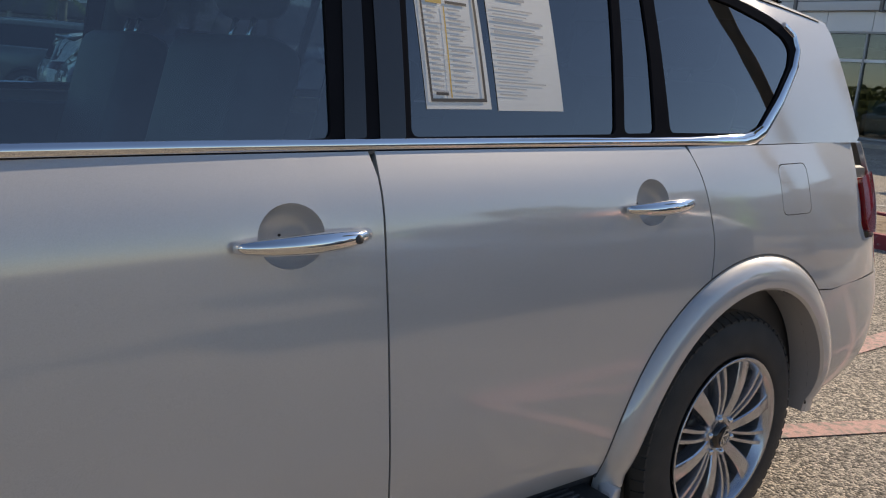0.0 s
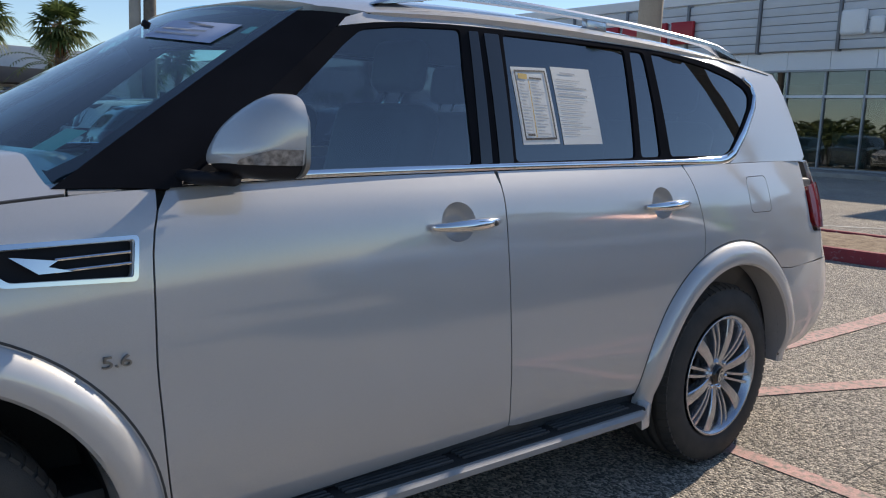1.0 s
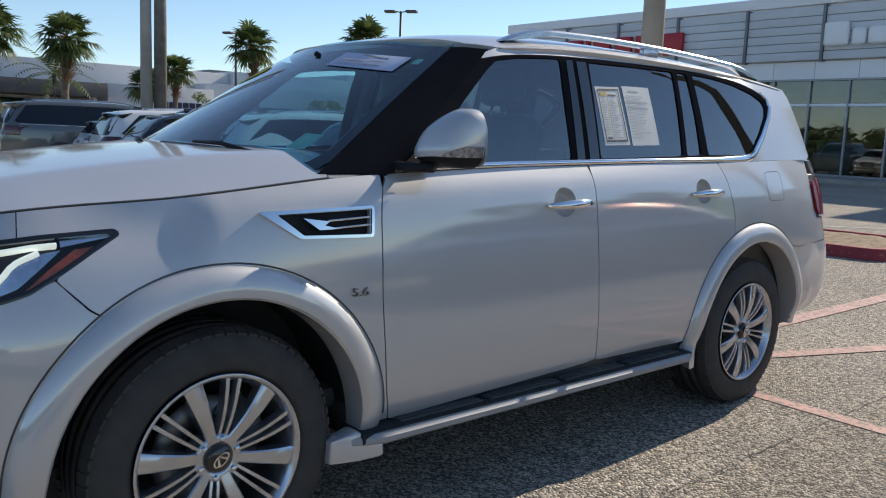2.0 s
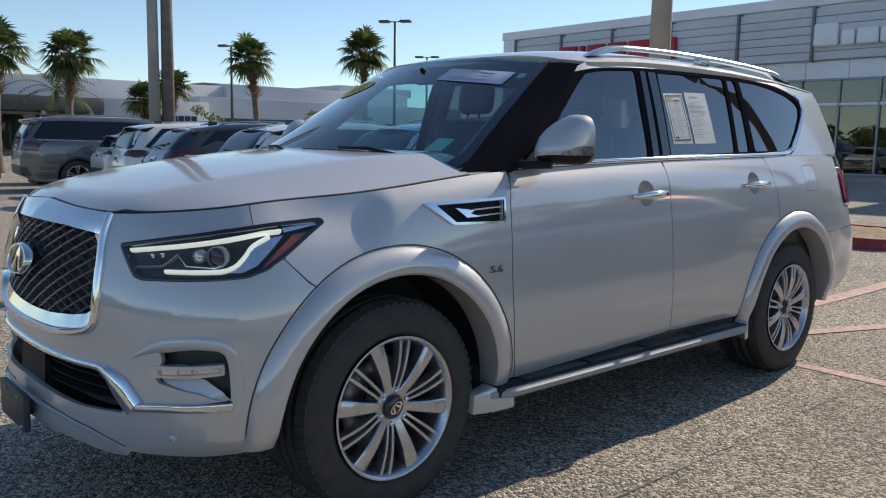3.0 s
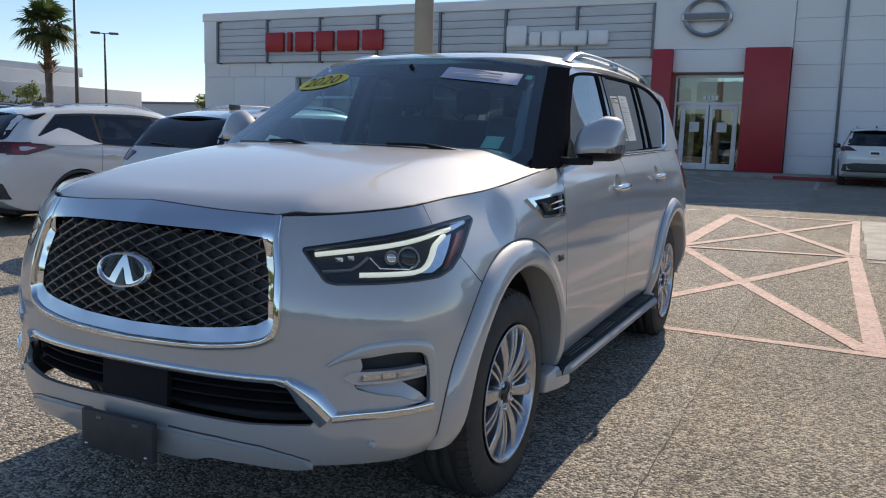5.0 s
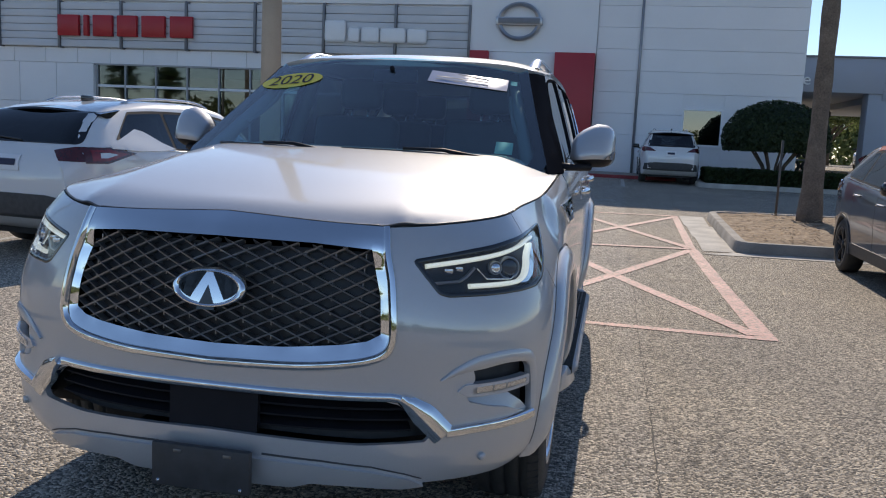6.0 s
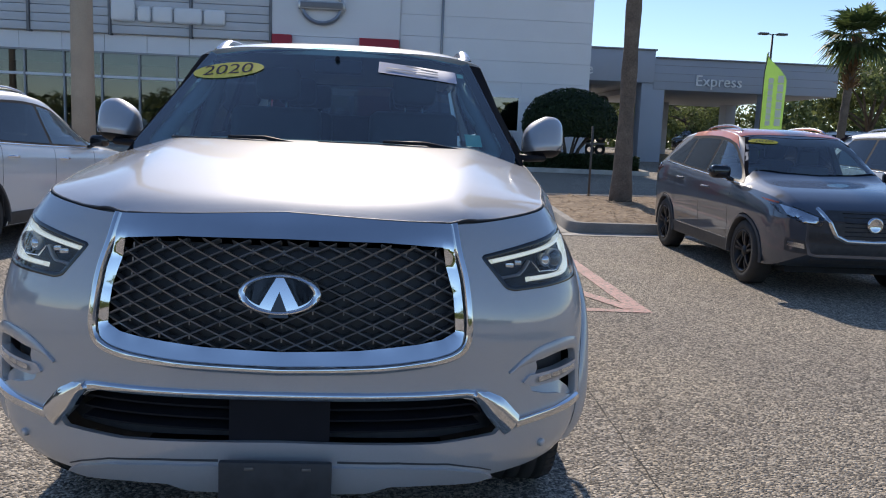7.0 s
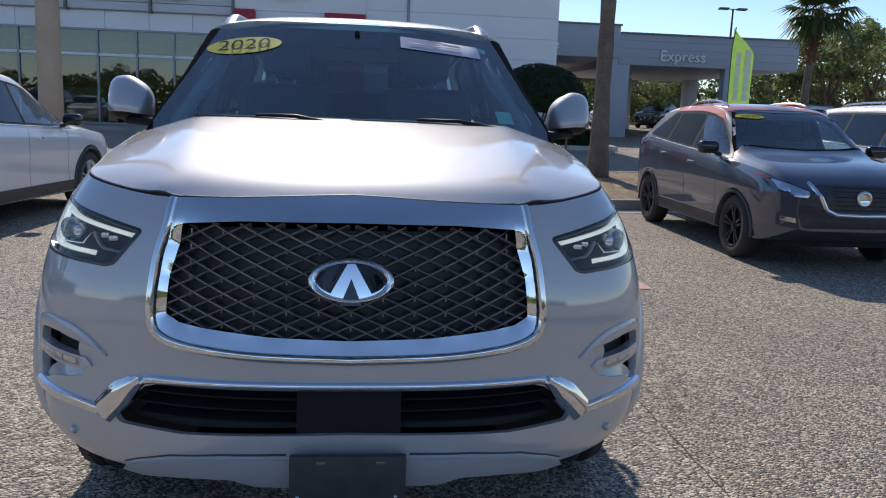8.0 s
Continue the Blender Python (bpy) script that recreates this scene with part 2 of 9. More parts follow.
# outline of the car in plan, from the nose round the driver's side to the tail (x, y)
PLAN = [(0, -0.995), (0.25, -0.985), (0.46, -0.948), (0.62, -0.888), (0.76, -0.808), (0.88, -0.705), (0.95, -0.58), (0.978, -0.42),
        (0.985, -0.2), (0.985, 0.3), (0.985, 1.0), (0.985, 1.8), (0.985, 2.6), (0.985, 3.2), (0.972, 3.6), (0.93, 3.95), (0.84, 4.16), (0.62, 4.27), (0.3, 4.31), (0, 4.32)]
_pl = np.array(PLAN)
_pu = np.concatenate([[0], np.cumsum(np.hypot(*np.diff(_pl, axis=0).T))])
_plan = spline(_pu, _pl)
U_SIDE = float(_pu[9]) - 0.3                     # on the side, u is y + U_SIDE
U_END = float(_pu[-1])
# sections at stations along the outline: outward offset and height from sill to the upper edge
ST_U = [0.0, 0.5, 0.95, 1.25, 1.55, U_SIDE + 0.0, U_SIDE + 0.58, U_SIDE + 1.5, U_SIDE + 3.0, U_SIDE + 3.75, U_END - 0.7, U_END]
SEC_D = [
    [-0.15, -0.15, -0.13, -0.08, -0.06, -0.05, -0.05, -0.05, -0.05, -0.05, -0.06, -0.06],
    [-0.04, -0.04, -0.035, -0.03, -0.02, -0.018, -0.022, -0.022, -0.022, -0.02, -0.01, -0.01],
    [0.0, 0.0, 0.0, 0.0, -0.004, -0.006, -0.008, -0.008, -0.006, 0.0, 0.02, 0.02],
    [0.0, 0.0, 0.005, 0.008, 0.004, 0.0, 0.0, 0.0, 0.0, 0.005, 0.03, 0.03],
    [-0.005, -0.005, 0.0, 0.006, 0.005, 0.0, 0.0, 0.0, 0.0, 0.0, 0.02, 0.02],
    [-0.002, -0.004, -0.004, -0.002, -0.004, -0.004, -0.003, -0.003, -0.003, -0.01, -0.03, -0.03],
    [-0.012, -0.030, -0.045, -0.040, -0.028, -0.022, -0.016, -0.014, -0.018, -0.035, -0.06, -0.06],
    [-0.045, -0.068, -0.085, -0.095, -0.080, -0.060, -0.040, -0.034, -0.045, -0.07, -0.10, -0.10],
    [-0.115, -0.100, -0.150, -0.150, -0.112, -0.102, -0.084, -0.078, -0.085, -0.11, -0.15, -0.15]]
SEC_Z = [
    [0.25, 0.255, 0.30, 0.34, 0.36, 0.36, 0.37, 0.38, 0.40, 0.42, 0.42, 0.42],
    [0.31, 0.315, 0.36, 0.40, 0.42, 0.43, 0.44, 0.45, 0.47, 0.48, 0.48, 0.48],
    [0.40, 0.405, 0.44, 0.48, 0.50, 0.52, 0.53, 0.54, 0.55, 0.56, 0.56, 0.56],
    [0.52, 0.52, 0.55, 0.58, 0.61, 0.63, 0.64, 0.65, 0.66, 0.66, 0.66, 0.66],
    [0.66, 0.66, 0.67, 0.70, 0.73, 0.76, 0.77, 0.78, 0.79, 0.79, 0.79, 0.79],
    [0.81, 0.81, 0.82, 0.84, 0.87, 0.90, 0.92, 0.94, 0.95, 0.95, 0.95, 0.95],
    [0.96, 0.95, 0.96, 0.98, 1.00, 1.04, 1.07, 1.09, 1.10, 1.10, 1.10, 1.10],
    [1.07, 1.06, 1.065, 1.085, 1.10, 1.15, 1.19, 1.21, 1.225, 1.23, 1.23, 1.23],
    [1.14, 1.122, 1.146, 1.169, 1.190, 1.203, 1.262, 1.294, 1.325, 1.34, 1.34, 1.34]]
_sd, _sz = tame(ST_U, np.array(SEC_D).T), tame(ST_U, np.array(SEC_Z).T)
_LV = np.arange(9.0)


def _along(rows, v):
    """Natural cubic over the nine levels, each point with its own row."""
    n = rows.shape[0]
    A = np.eye(9)
    for i in range(1, 8):
        A[i, i - 1:i + 2] = 1, 4, 1
    rhs = np.zeros((9, n))
    rhs[1:8] = 6 * (rows[:, 2:] - 2 * rows[:, 1:-1] + rows[:, :-2]).T
    M = np.linalg.solve(A, rhs).T
    v = np.clip(v, 0, 8)
    i = np.clip(v.astype(int), 0, 7)
    k = np.arange(n)
    b = v - i
    a = 1 - b
    return a * rows[k, i] + b * rows[k, i + 1] + ((a ** 3 - a) * M[k, i] + (b ** 3 - b) * M[k, i + 1]) / 6


def shell(u, v):
    """The lower body: u along the outline (negative: passenger's side), v in levels 0 to 8."""
    u, v = np.asarray(u, float), np.asarray(v, float)
    s = np.where(u < 0, -1.0, 1.0)
    u = np.abs(u)
    p = _plan(u)
    e = 0.01
    t = _plan(np.minimum(u + e, U_END)) - _plan(np.maximum(u - e, 0))
    t[u < e, 1] = 0
    t[u > U_END - e, 1] = 0
    t /= np.linalg.norm(t, axis=1)[:, None]
    d, z = _along(_sd(u), v), _along(_sz(u), v)
    return np.stack([s * (p[:, 0] + t[:, 1] * d), p[:, 1] - t[:, 0] * d, z], axis=1)


def level_of(u, z):
    """The level at which the section at u has the height z."""
    u = np.abs(np.asarray(u, float))
    rows = _sz(u)
    lo, hi = np.zeros(len(u)), np.full(len(u), 8.0)
    for _ in range(26):
        mid = (lo + hi) / 2
        up = _along(rows, mid) < z
        lo, hi = np.where(up, mid, lo), np.where(up, hi, mid)
    return (lo + hi) / 2


def body(u, z):
    return shell(u, level_of(u, np.asarray(z, float)))


def upper_side(y, z):
    """Side of the upper body: x at y, z."""
    y, z = np.asarray(y, float), np.asarray(z, float)
    w = z - 1.29
    x = 0.906 - 0.25 * w - 0.12 * w * w - np.where(z > 1.74, 9 * (z - 1.74) ** 2, 0) - 0.03 * np.maximum(0, y - 2.7) ** 2
    x = x - 0.024 * np.clip((1.7 - y) / 0.5, 0, 1) * np.clip((z - 1.32) / 0.2, 0, 1)
    return np.stack([x, y, z], axis=1)


_crown = spline([0.9, 1.1, 1.4, 1.8, 2.3, 2.9, 3.4, 3.9, 4.1], [1.755, 1.808, 1.852, 1.876, 1.882, 1.870, 1.842, 1.790, 1.76])


def roof(x, y):
    x, y = np.asarray(x, float), np.asarray(y, float)
    return np.stack([x, y, _crown(y) - 0.03 * (x / 0.72) ** 2 - 0.055 * (np.abs(x) / 0.755) ** 6], axis=1)


def screen(x, z):
    """The windscreen: y at x, z."""
    x, z = np.asarray(x, float), np.asarray(z, float)
    return np.stack([x, 0.19 + (z - 1.30) / 0.60 + 0.06 * (z - 1.3) ** 2 + 0.35 * x * x, z], axis=1)


_edge_u = np.linspace(0.5, U_SIDE + 0.52, 60)
_edge = shell(_edge_u, np.full(60, 8.0))           # the bonnet's side line
_hx, _hz = spline(_edge[:, 1], _edge[:, 0]), spline(_edge[:, 1], _edge[:, 2])
_fe = shell(np.linspace(0, 0.56, 15), np.full(15, 8.0))       # the bonnet's front line
_fy, _fz = spline(_fe[:, 0], _fe[:, 1]), spline(_fe[:, 0], _fe[:, 2])
_hc = spline([-1.0, -0.9, -0.7, -0.4, 0.0, 0.3, 0.55], [1.120, 1.148, 1.195, 1.252, 1.310, 1.338, 1.35])


def bonnet(x, y):
    x, y = np.asarray(x, float), np.asarray(y, float)
    yy = np.maximum(y, _edge[0, 1])
    t = np.minimum(np.abs(x) / _hx(yy), 1.02)
    ze = _hz(yy)
    xc = 0.50 + 0.12 * (yy + 0.82)
    ramp = lambda q: 0.5 * (q + np.sqrt(q * q + 0.0005))
    f = 1 - 0.30 * t ** 2 - 0.70 * (ramp(t * _hx(yy) - xc) - ramp(-xc)) / (ramp(_hx(yy) - xc) - ramp(-xc))
    z = ze + (_hc(y) - ze) * f
    xa = np.minimum(np.abs(x), 0.5)
    w = np.clip(1 - (y - _fy(xa)) / 0.16, 0, 1) * np.clip((0.62 - np.abs(x)) / 0.14, 0, 1)
    w = w * w * (3 - 2 * w)
    return np.stack([x, y, z + (_fz(xa) + 0.55 * (y - _fy(xa)) - 1.2 * (y - _fy(xa)) ** 2 - z) * w], axis=1)


def inside(px, py, poly):
    poly = np.asarray(poly)
    c = np.zeros(len(px), bool)
    for (x0, y0), (x1, y1) in zip(poly, np.roll(poly, -1, 0)):
        if y0 != y1:
            c ^= ((y0 > py) != (y1 > py)) & (px < (x1 - x0) * (py - y0) / (y1 - y0) + x0)
    return c


def dense(poly, step, close=True):
    """Points along an outline at most step apart."""
    poly = [np.array(p, float) for p in poly]
    out = []
    for a, b in zip(poly, poly[1:] + ([poly[0]] if close else [])):
        n = max(1, int(np.ceil(np.linalg.norm(b - a) / step)))
        out += [a + (b - a) * k / n for k in range(n)]
    if not close:
        out.append(poly[-1])
    return out


def rounded(poly, r, n=5):
    """An outline with rounded corners; r: one radius or one a corner."""
    poly = [np.array(p, float) for p in poly]
    out = []
    k = len(poly)
    for i, p in enumerate(poly):
        rr = r[i] if hasattr(r, "__len__") else r
        a, b = poly[i - 1] - p, poly[(i + 1) % k] - p
        la, lb = np.linalg.norm(a), np.linalg.norm(b)
        q = min(rr, la * 0.48, lb * 0.48)
        if q < 1e-5:
            out.append(tuple(p))
            continue
        p0, p1 = p + a / la * q, p + b / lb * q
        for j in range(n + 1):
            t = j / n
            out.append(tuple((1 - t) ** 2 * p0 + 2 * t * (1 - t) * p + t * t * p1))
    return out


def curve(points, n=24, close=False):
    """A smooth line through points."""
    p = np.array(points, float)
    if close:
        p = np.vstack([p, p[:1]])
    u = np.concatenate([[0], np.cumsum(np.linalg.norm(np.diff(p, axis=0), axis=1))])
    return [tuple(q) for q in tame(u, p)(np.linspace(0, u[-1], n))][: (-1 if close else None)]


def panel(surf, outline, step=0.03, lip=0.014, holes=(), lift=0.0, edge=None, mirror=False, stretch=1.0):
    """A sheet cut out of a surface: outline and holes in its own coordinates, rims turned in by lip, raised by lift."""
    loops = [dense(outline, edge or step)] + [dense(h, edge or step) for h in holes]
    verts, edges = [], []
    for lp in loops:
        s = len(verts)
        verts += [Vector(p) for p in lp]
        edges += [(s + i, s + (i + 1) % len(lp)) for i in range(len(lp))]
    rim = np.array([tuple(v) for v in verts])
    lo, hi = rim.min(0), rim.max(0)
    gx, gy = np.meshgrid(np.arange(lo[0] + step / 2, hi[0], step), np.arange(lo[1] + step * stretch / 2, hi[1], step * stretch))
    gx, gy = gx.ravel(), gy.ravel()
    keep = inside(gx, gy, loops[0])
    for h in loops[1:]:
        keep &= ~inside(gx, gy, h)
    gx, gy = gx[keep], gy[keep]
    if len(gx):
        near = np.full(len(gx), 1e9)
        for i in range(0, len(rim), 200):
            near = np.minimum(near, np.hypot(gx[:, None] - rim[None, i:i + 200, 0], gy[:, None] - rim[None, i:i + 200, 1]).min(1))
        ok = near > step * 0.45
        verts += [Vector(p) for p in zip(gx[ok], gy[ok])]
    vs, _, fs, *_ = delaunay_2d_cdt(verts, edges, [], 0, 1e-6)
    q = np.array([tuple(v) for v in vs])
    fs = np.array([f for f in fs if len(f) == 3])
    c = q[fs].mean(1)
    keep = inside(c[:, 0], c[:, 1], loops[0])
    for h in loops[1:]:
        keep &= ~inside(c[:, 0], c[:, 1], h)
    fs = fs[keep]
    e = 1e-3
    P = surf(q[:, 0], q[:, 1])
    N = np.cross(surf(q[:, 0] + e, q[:, 1]) - surf(q[:, 0] - e, q[:, 1]), surf(q[:, 0], q[:, 1] + e) - surf(q[:, 0], q[:, 1] - e))
    N /= np.maximum(np.linalg.norm(N, axis=1), 1e-12)[:, None]
    out = np.sign((N * (P - np.array([0, 1.6, 0.9]))).sum(1).mean()) or 1.0
    N *= out
    P = P + N * lift
    if mirror:
        P, N = P * (-1, 1, 1), N * (-1, 1, 1)
    bm = bmesh.new()
    bv = [bm.verts.new(p) for p in P]
    for f in fs:
        try:
            bm.faces.new([bv[i] for i in f])
        except ValueError:
            pass
    bmesh.ops.delete(bm, geom=[v for v in bm.verts if not v.link_faces], context="VERTS")
    bm.normal_update()
    mean = Vector(N.mean(0))
    if sum(f.normal.dot(mean) * f.calc_area() for f in bm.faces) < 0:
        bmesh.ops.reverse_faces(bm, faces=bm.faces)
    if lip:
        nm = {bv[i]: Vector(N[i]) for i in range(len(bv)) if bv[i].is_valid}
        rims = [x for x in bm.edges if len(x.link_faces) == 1]
        low = {}
        for x in rims:
            for v in x.verts:
                if v not in low:
                    low[v] = bm.verts.new(v.co - nm[v] * lip)
        for x in rims:
            f = x.link_faces[0]
            a, b = x.verts
            ls = [l for l in f.loops if l.edge == x][0]
            a, b = ls.vert, ls.link_loop_next.vert
            bm.faces.new((b, a, low[a], low[b]))
            x.smooth = False
    return bm

# ---- ground ----
ASPHALT = mat("asphalt", (0.2, 0.19, 0.17), 0.85)
t = ASPHALT.node_tree
b = t.nodes["Principled BSDF"]
co = t.nodes.new("ShaderNodeTexCoord")


def noise_node(t, co, scale, detail=4, lo=0.35, hi=0.65, a=0.0, b=1.0):
    n = t.nodes.new("ShaderNodeTexNoise")
    n.inputs["Scale"].default_value, n.inputs["Detail"].default_value = scale, detail
    t.links.new(co.outputs["Object"], n.inputs["Vector"])
    r = t.nodes.new("ShaderNodeMapRange")
    for i, v in enumerate((lo, hi, a, b)):
        r.inputs[i + 1].default_value = v
    t.links.new(n.outputs["Fac"], r.inputs[0])
    return r.outputs[0]


def mixer(t, fac, a, b, kind="MIX"):
    m = t.nodes.new("ShaderNodeMix")
    m.data_type, m.blend_type = "RGBA", kind
    for key, v in (("Factor", fac), ("A", a), ("B", b)):
        if isinstance(v, (int, float)):
            m.inputs[key].default_value = v
        elif isinstance(v, tuple):
            m.inputs[key].default_value = (*v, 1)
        else:
            t.links.new(v, m.inputs[key])
    return m.outputs["Result"]


# old asphalt: pale shell aggregate showing through a grey-brown binder
vor = t.nodes.new("ShaderNodeTexVoronoi")
vor.inputs["Scale"].default_value = 85
t.links.new(co.outputs["Object"], vor.inputs["Vector"])
sep = t.nodes.new("ShaderNodeSeparateColor")
t.links.new(vor.outputs["Color"], sep.inputs[0])
stone = t.nodes.new("ShaderNodeMapRange")
for i, v in enumerate((0.25, 0.9, 0.0, 1.0)):
    stone.inputs[i + 1].default_value = v
t.links.new(sep.outputs[0], stone.inputs[0])
grain = mixer(t, stone.outputs[0], (0.125, 0.113, 0.097), (0.80, 0.72, 0.61))
grain = mixer(t, noise_node(t, co, 260, 3, 0.35, 0.65, 0.0, 0.40), grain, (0.26, 0.238, 0.208))
patch = mixer(t, noise_node(t, co, 0.55, 7, 0.3, 0.7, 0.0, 1.0), (0.80, 0.80, 0.82), (1.12, 1.1, 1.06))
grain = mixer(t, 1.0, grain, patch, "MULTIPLY")
clump = mixer(t, noise_node(t, co, 28, 5, 0.36, 0.64, 0.0, 1.0), (0.78, 0.78, 0.78), (1.20, 1.19, 1.17))
grain = mixer(t, 1.0, grain, clump, "MULTIPLY")
dirt = mixer(t, noise_node(t, co, 6, 8, 0.35, 0.75, 0.0, 1.0), (0.88, 0.88, 0.88), (1.08, 1.07, 1.05))
grain = mixer(t, 1.0, grain, dirt, "MULTIPLY")
# the lane beyond the joint was laid later and is a shade darker and browner
sx = t.nodes.new("ShaderNodeSeparateXYZ")
t.links.new(co.outputs["Object"], sx.inputs[0])
lane = t.nodes.new("ShaderNodeMapRange")
lane.inputs[1].default_value, lane.inputs[2].default_value = 1.36, 1.50
t.links.new(sx.outputs["X"], lane.inputs[0])
grain = mixer(t, 1.0, grain, mixer(t, lane.outputs[0], (1.02, 1.0, 0.98), (0.90, 0.865, 0.81)), "MULTIPLY")
t.links.new(grain, b.inputs["Base Color"])
bp = t.nodes.new("ShaderNodeBump")
bp.inputs["Strength"].default_value, bp.inputs["Distance"].default_value = 1.0, 0.009
t.links.new(vor.outputs["Distance"], bp.inputs["Height"])
bp.invert = True
t.links.new(bp.outputs["Normal"], b.inputs["Normal"])


def rise(y):
    """The lot is level round the car and climbs gently towards the showroom."""
    w = max(0.0, y - 5.0)
    return 0.022 * w * w / (w + 4.0) if w < 40 else 0.022 * 40 * 40 / 44


gm = bmesh.new()
xs = [-900, -300, -120, -60, -30, -10, 0, 10, 30, 60, 120, 300, 900]
ys = [-900, -300, -100, -30, -6] + list(np.arange(4, 46, 1.0)) + [60, 100, 300, 900]
grid = [[gm.verts.new((x, y, rise(y))) for y in ys] for x in xs]
for a, c in zip(grid, grid[1:]):
    for i in range(len(ys) - 1):
        gm.faces.new((a[i], c[i], c[i + 1], a[i + 1]))
tagged(part("ground", gm, ASPHALT), "weathered grey-brown asphalt with pale aggregate", "ground", kind="structure")

# ---- markings, kerbs, islands ----
def worn_paint(name, color, under, keep=0.62):
    m = mat(name, color, 0.75)
    t = m.node_tree
    co = t.nodes.new("ShaderNodeTexCoord")
    wear = noise_node(t, co, 26, 9, keep - 0.10, keep + 0.08)
    tone = mixer(t, noise_node(t, co, 2.2, 4), tuple(c * 0.85 for c in color), tuple(min(1, c * 1.12) for c in color))
    grit = mixer(t, noise_node(t, co, 120, 4, 0.3, 0.7), (0.82, 0.82, 0.82), (1.1, 1.1, 1.1))
    tone = mixer(t, 1.0, tone, grit, "MULTIPLY")
    t.links.new(mixer(t, wear, tone, under), t.nodes["Principled BSDF"].inputs["Base Color"])
    bp = t.nodes.new("ShaderNodeBump")
    bp.inputs["Strength"].default_value, bp.inputs["Distance"].default_value = 0.6, 0.004
    n = t.nodes.new("ShaderNodeTexNoise")
    n.inputs["Scale"].default_value = 90
    t.links.new(co.outputs["Object"], n.inputs["Vector"])
    t.links.new(n.outputs["Fac"], bp.inputs["Height"])
    t.links.new(bp.outputs["Normal"], t.nodes["Principled BSDF"].inputs["Normal"])
    return m


UNDER = (0.25, 0.225, 0.19)
PINK = worn_paint("faded_red_line_paint", (0.62, 0.36, 0.31), UNDER, 0.58)
WHITE_LINE = worn_paint("worn_white_line_paint", (0.62, 0.60, 0.55), UNDER, 0.56)
RED_KERB = worn_paint("red_kerb_paint", (0.34, 0.045, 0.05), (0.4, 0.3, 0.28), 0.7)
CONCRETE = mat("kerb_concrete", (0.46, 0.43, 0.38), 0.85, spread=0.2, scale=3, spread_fine=0.15, bump=0.4, bump_scale=120)
CONCRETE_DIRTY = mat("stained_concrete", (0.34, 0.31, 0.27), 0.9, spread=0.25, scale=2, spread_fine=0.2, bump=0.5, bump_scale=90)
MULCH = mat("pine_mulch", (0.30, 0.20, 0.12), 0.95, spread=0.3, scale=9, spread_fine=0.35, bump=1.0, bump_scale=60, color2=(0.42, 0.31, 0.2))
CRACK = mat("crack_shadow", (0.09, 0.082, 0.072), 0.95, spread=0.3, scale=20)


def line_bm(x0, y0, x1, y1, w, lift=0.004):
    bm = bmesh.new()
    n = max(2, int(math.hypot(x1 - x0, y1 - y0) / 0.5))
    d = Vector((x1 - x0, y1 - y0)).normalized()
    s = Vector((-d.y, d.x)) * w / 2
    rows = []
    for i in range(n + 1):
        t = i / n
        x, y = x0 + (x1 - x0) * t, y0 + (y1 - y0) * t
        rows.append([bm.verts.new((x + k * s.x, y + k * s.y, rise(y + k * s.y) + lift)) for k in (-1, 1)])
    for a, b in zip(rows, rows[1:]):
        bm.faces.new((a[0], b[0], b[1], a[1]))
    bmesh.ops.recalc_face_normals(bm, faces=bm.faces)
    if bm.faces and sum(f.normal.z for f in bm.faces) < 0:
        bmesh.ops.reverse_faces(bm, faces=bm.faces)
    return bm


hatch = thing("no_parking_marking", label="faded red cross-hatched no-parking lines on asphalt", category="road marking", kind="structure")
for i, (x0, y0, x1, y1, w) in enumerate([(0.30, 3.30, 2.41, 3.25, 0.11), (2.37, 3.20, 2.28, 8.5, 0.155), (2.28, 8.5, 2.36, 13.1, 0.12), (0.20, 8.25, 2.30, 3.34, 0.14),
                          (0.25, 3.45, 2.26, 8.42, 0.13), (0.06, 4.3, 0.16, 8.3, 0.16), (0.16, 8.3, 0.33, 12.95, 0.22), (0.30, 12.92, 2.42, 13.16, 0.13), (0.33, 12.9, 2.26, 8.62, 0.14),
                          (0.22, 8.3, 2.36, 13.0, 0.13), (0.2, 8.17, 2.28, 8.52, 0.12)]):
    part("painted_line", line_bm(x0, y0, x1, y1, w, 0.004 + 0.0006 * i), PINK, hatch)
stalls = thing("parking_marking", label="worn white parking stall lines on asphalt", category="road marking", kind="structure")
for i, (x0, y0, x1, y1) in enumerate([(-3.4, 12.7, 1.2, 16.2), (-2.1, 10.5, -0.4, 13.6), (-5.75, 3.6, -5.75, 8.6), (-8.6, 3.6, -8.6, 8.6), (-11.4, 3.6, -11.4, 8.6), (-14.2, 3.6, -14.2, 8.6),
                                      (1.45, 24.8, 1.45, 21.0), (-2.6, 24.9, -0.9, 21.4), (-6.5, 24.9, -4.6, 21.4), (-10.5, 24.9, -8.6, 21.4), (-14.5, 24.9, -12.6, 21.4)]):
    part("painted_line", line_bm(x0, y0, x1, y1, 0.11, 0.0045), WHITE_LINE, stalls)
# a worn joint running along the lot
rng = random.Random(11)
ck = bmesh.new()
pts = [(1.415 + 0.006 * math.sin(y * 1.7) + rng.uniform(-0.006, 0.006), y) for y in np.arange(-6, 8.3, 0.07)]
rows = []
for x, y in pts:
    w = rng.uniform(0.0, 0.0045)
    rows.append([ck.verts.new((x + k * w, y, rise(y) + 0.003)) for k in (-1, 1)])
for a, b in zip(rows, rows[1:]):
    ck.faces.new((a[0], a[1], b[1], b[0]))
tagged(part("ground_crack", ck, CRACK), "dark crumbling joint between two asphalt lanes", "crack", kind="structure")


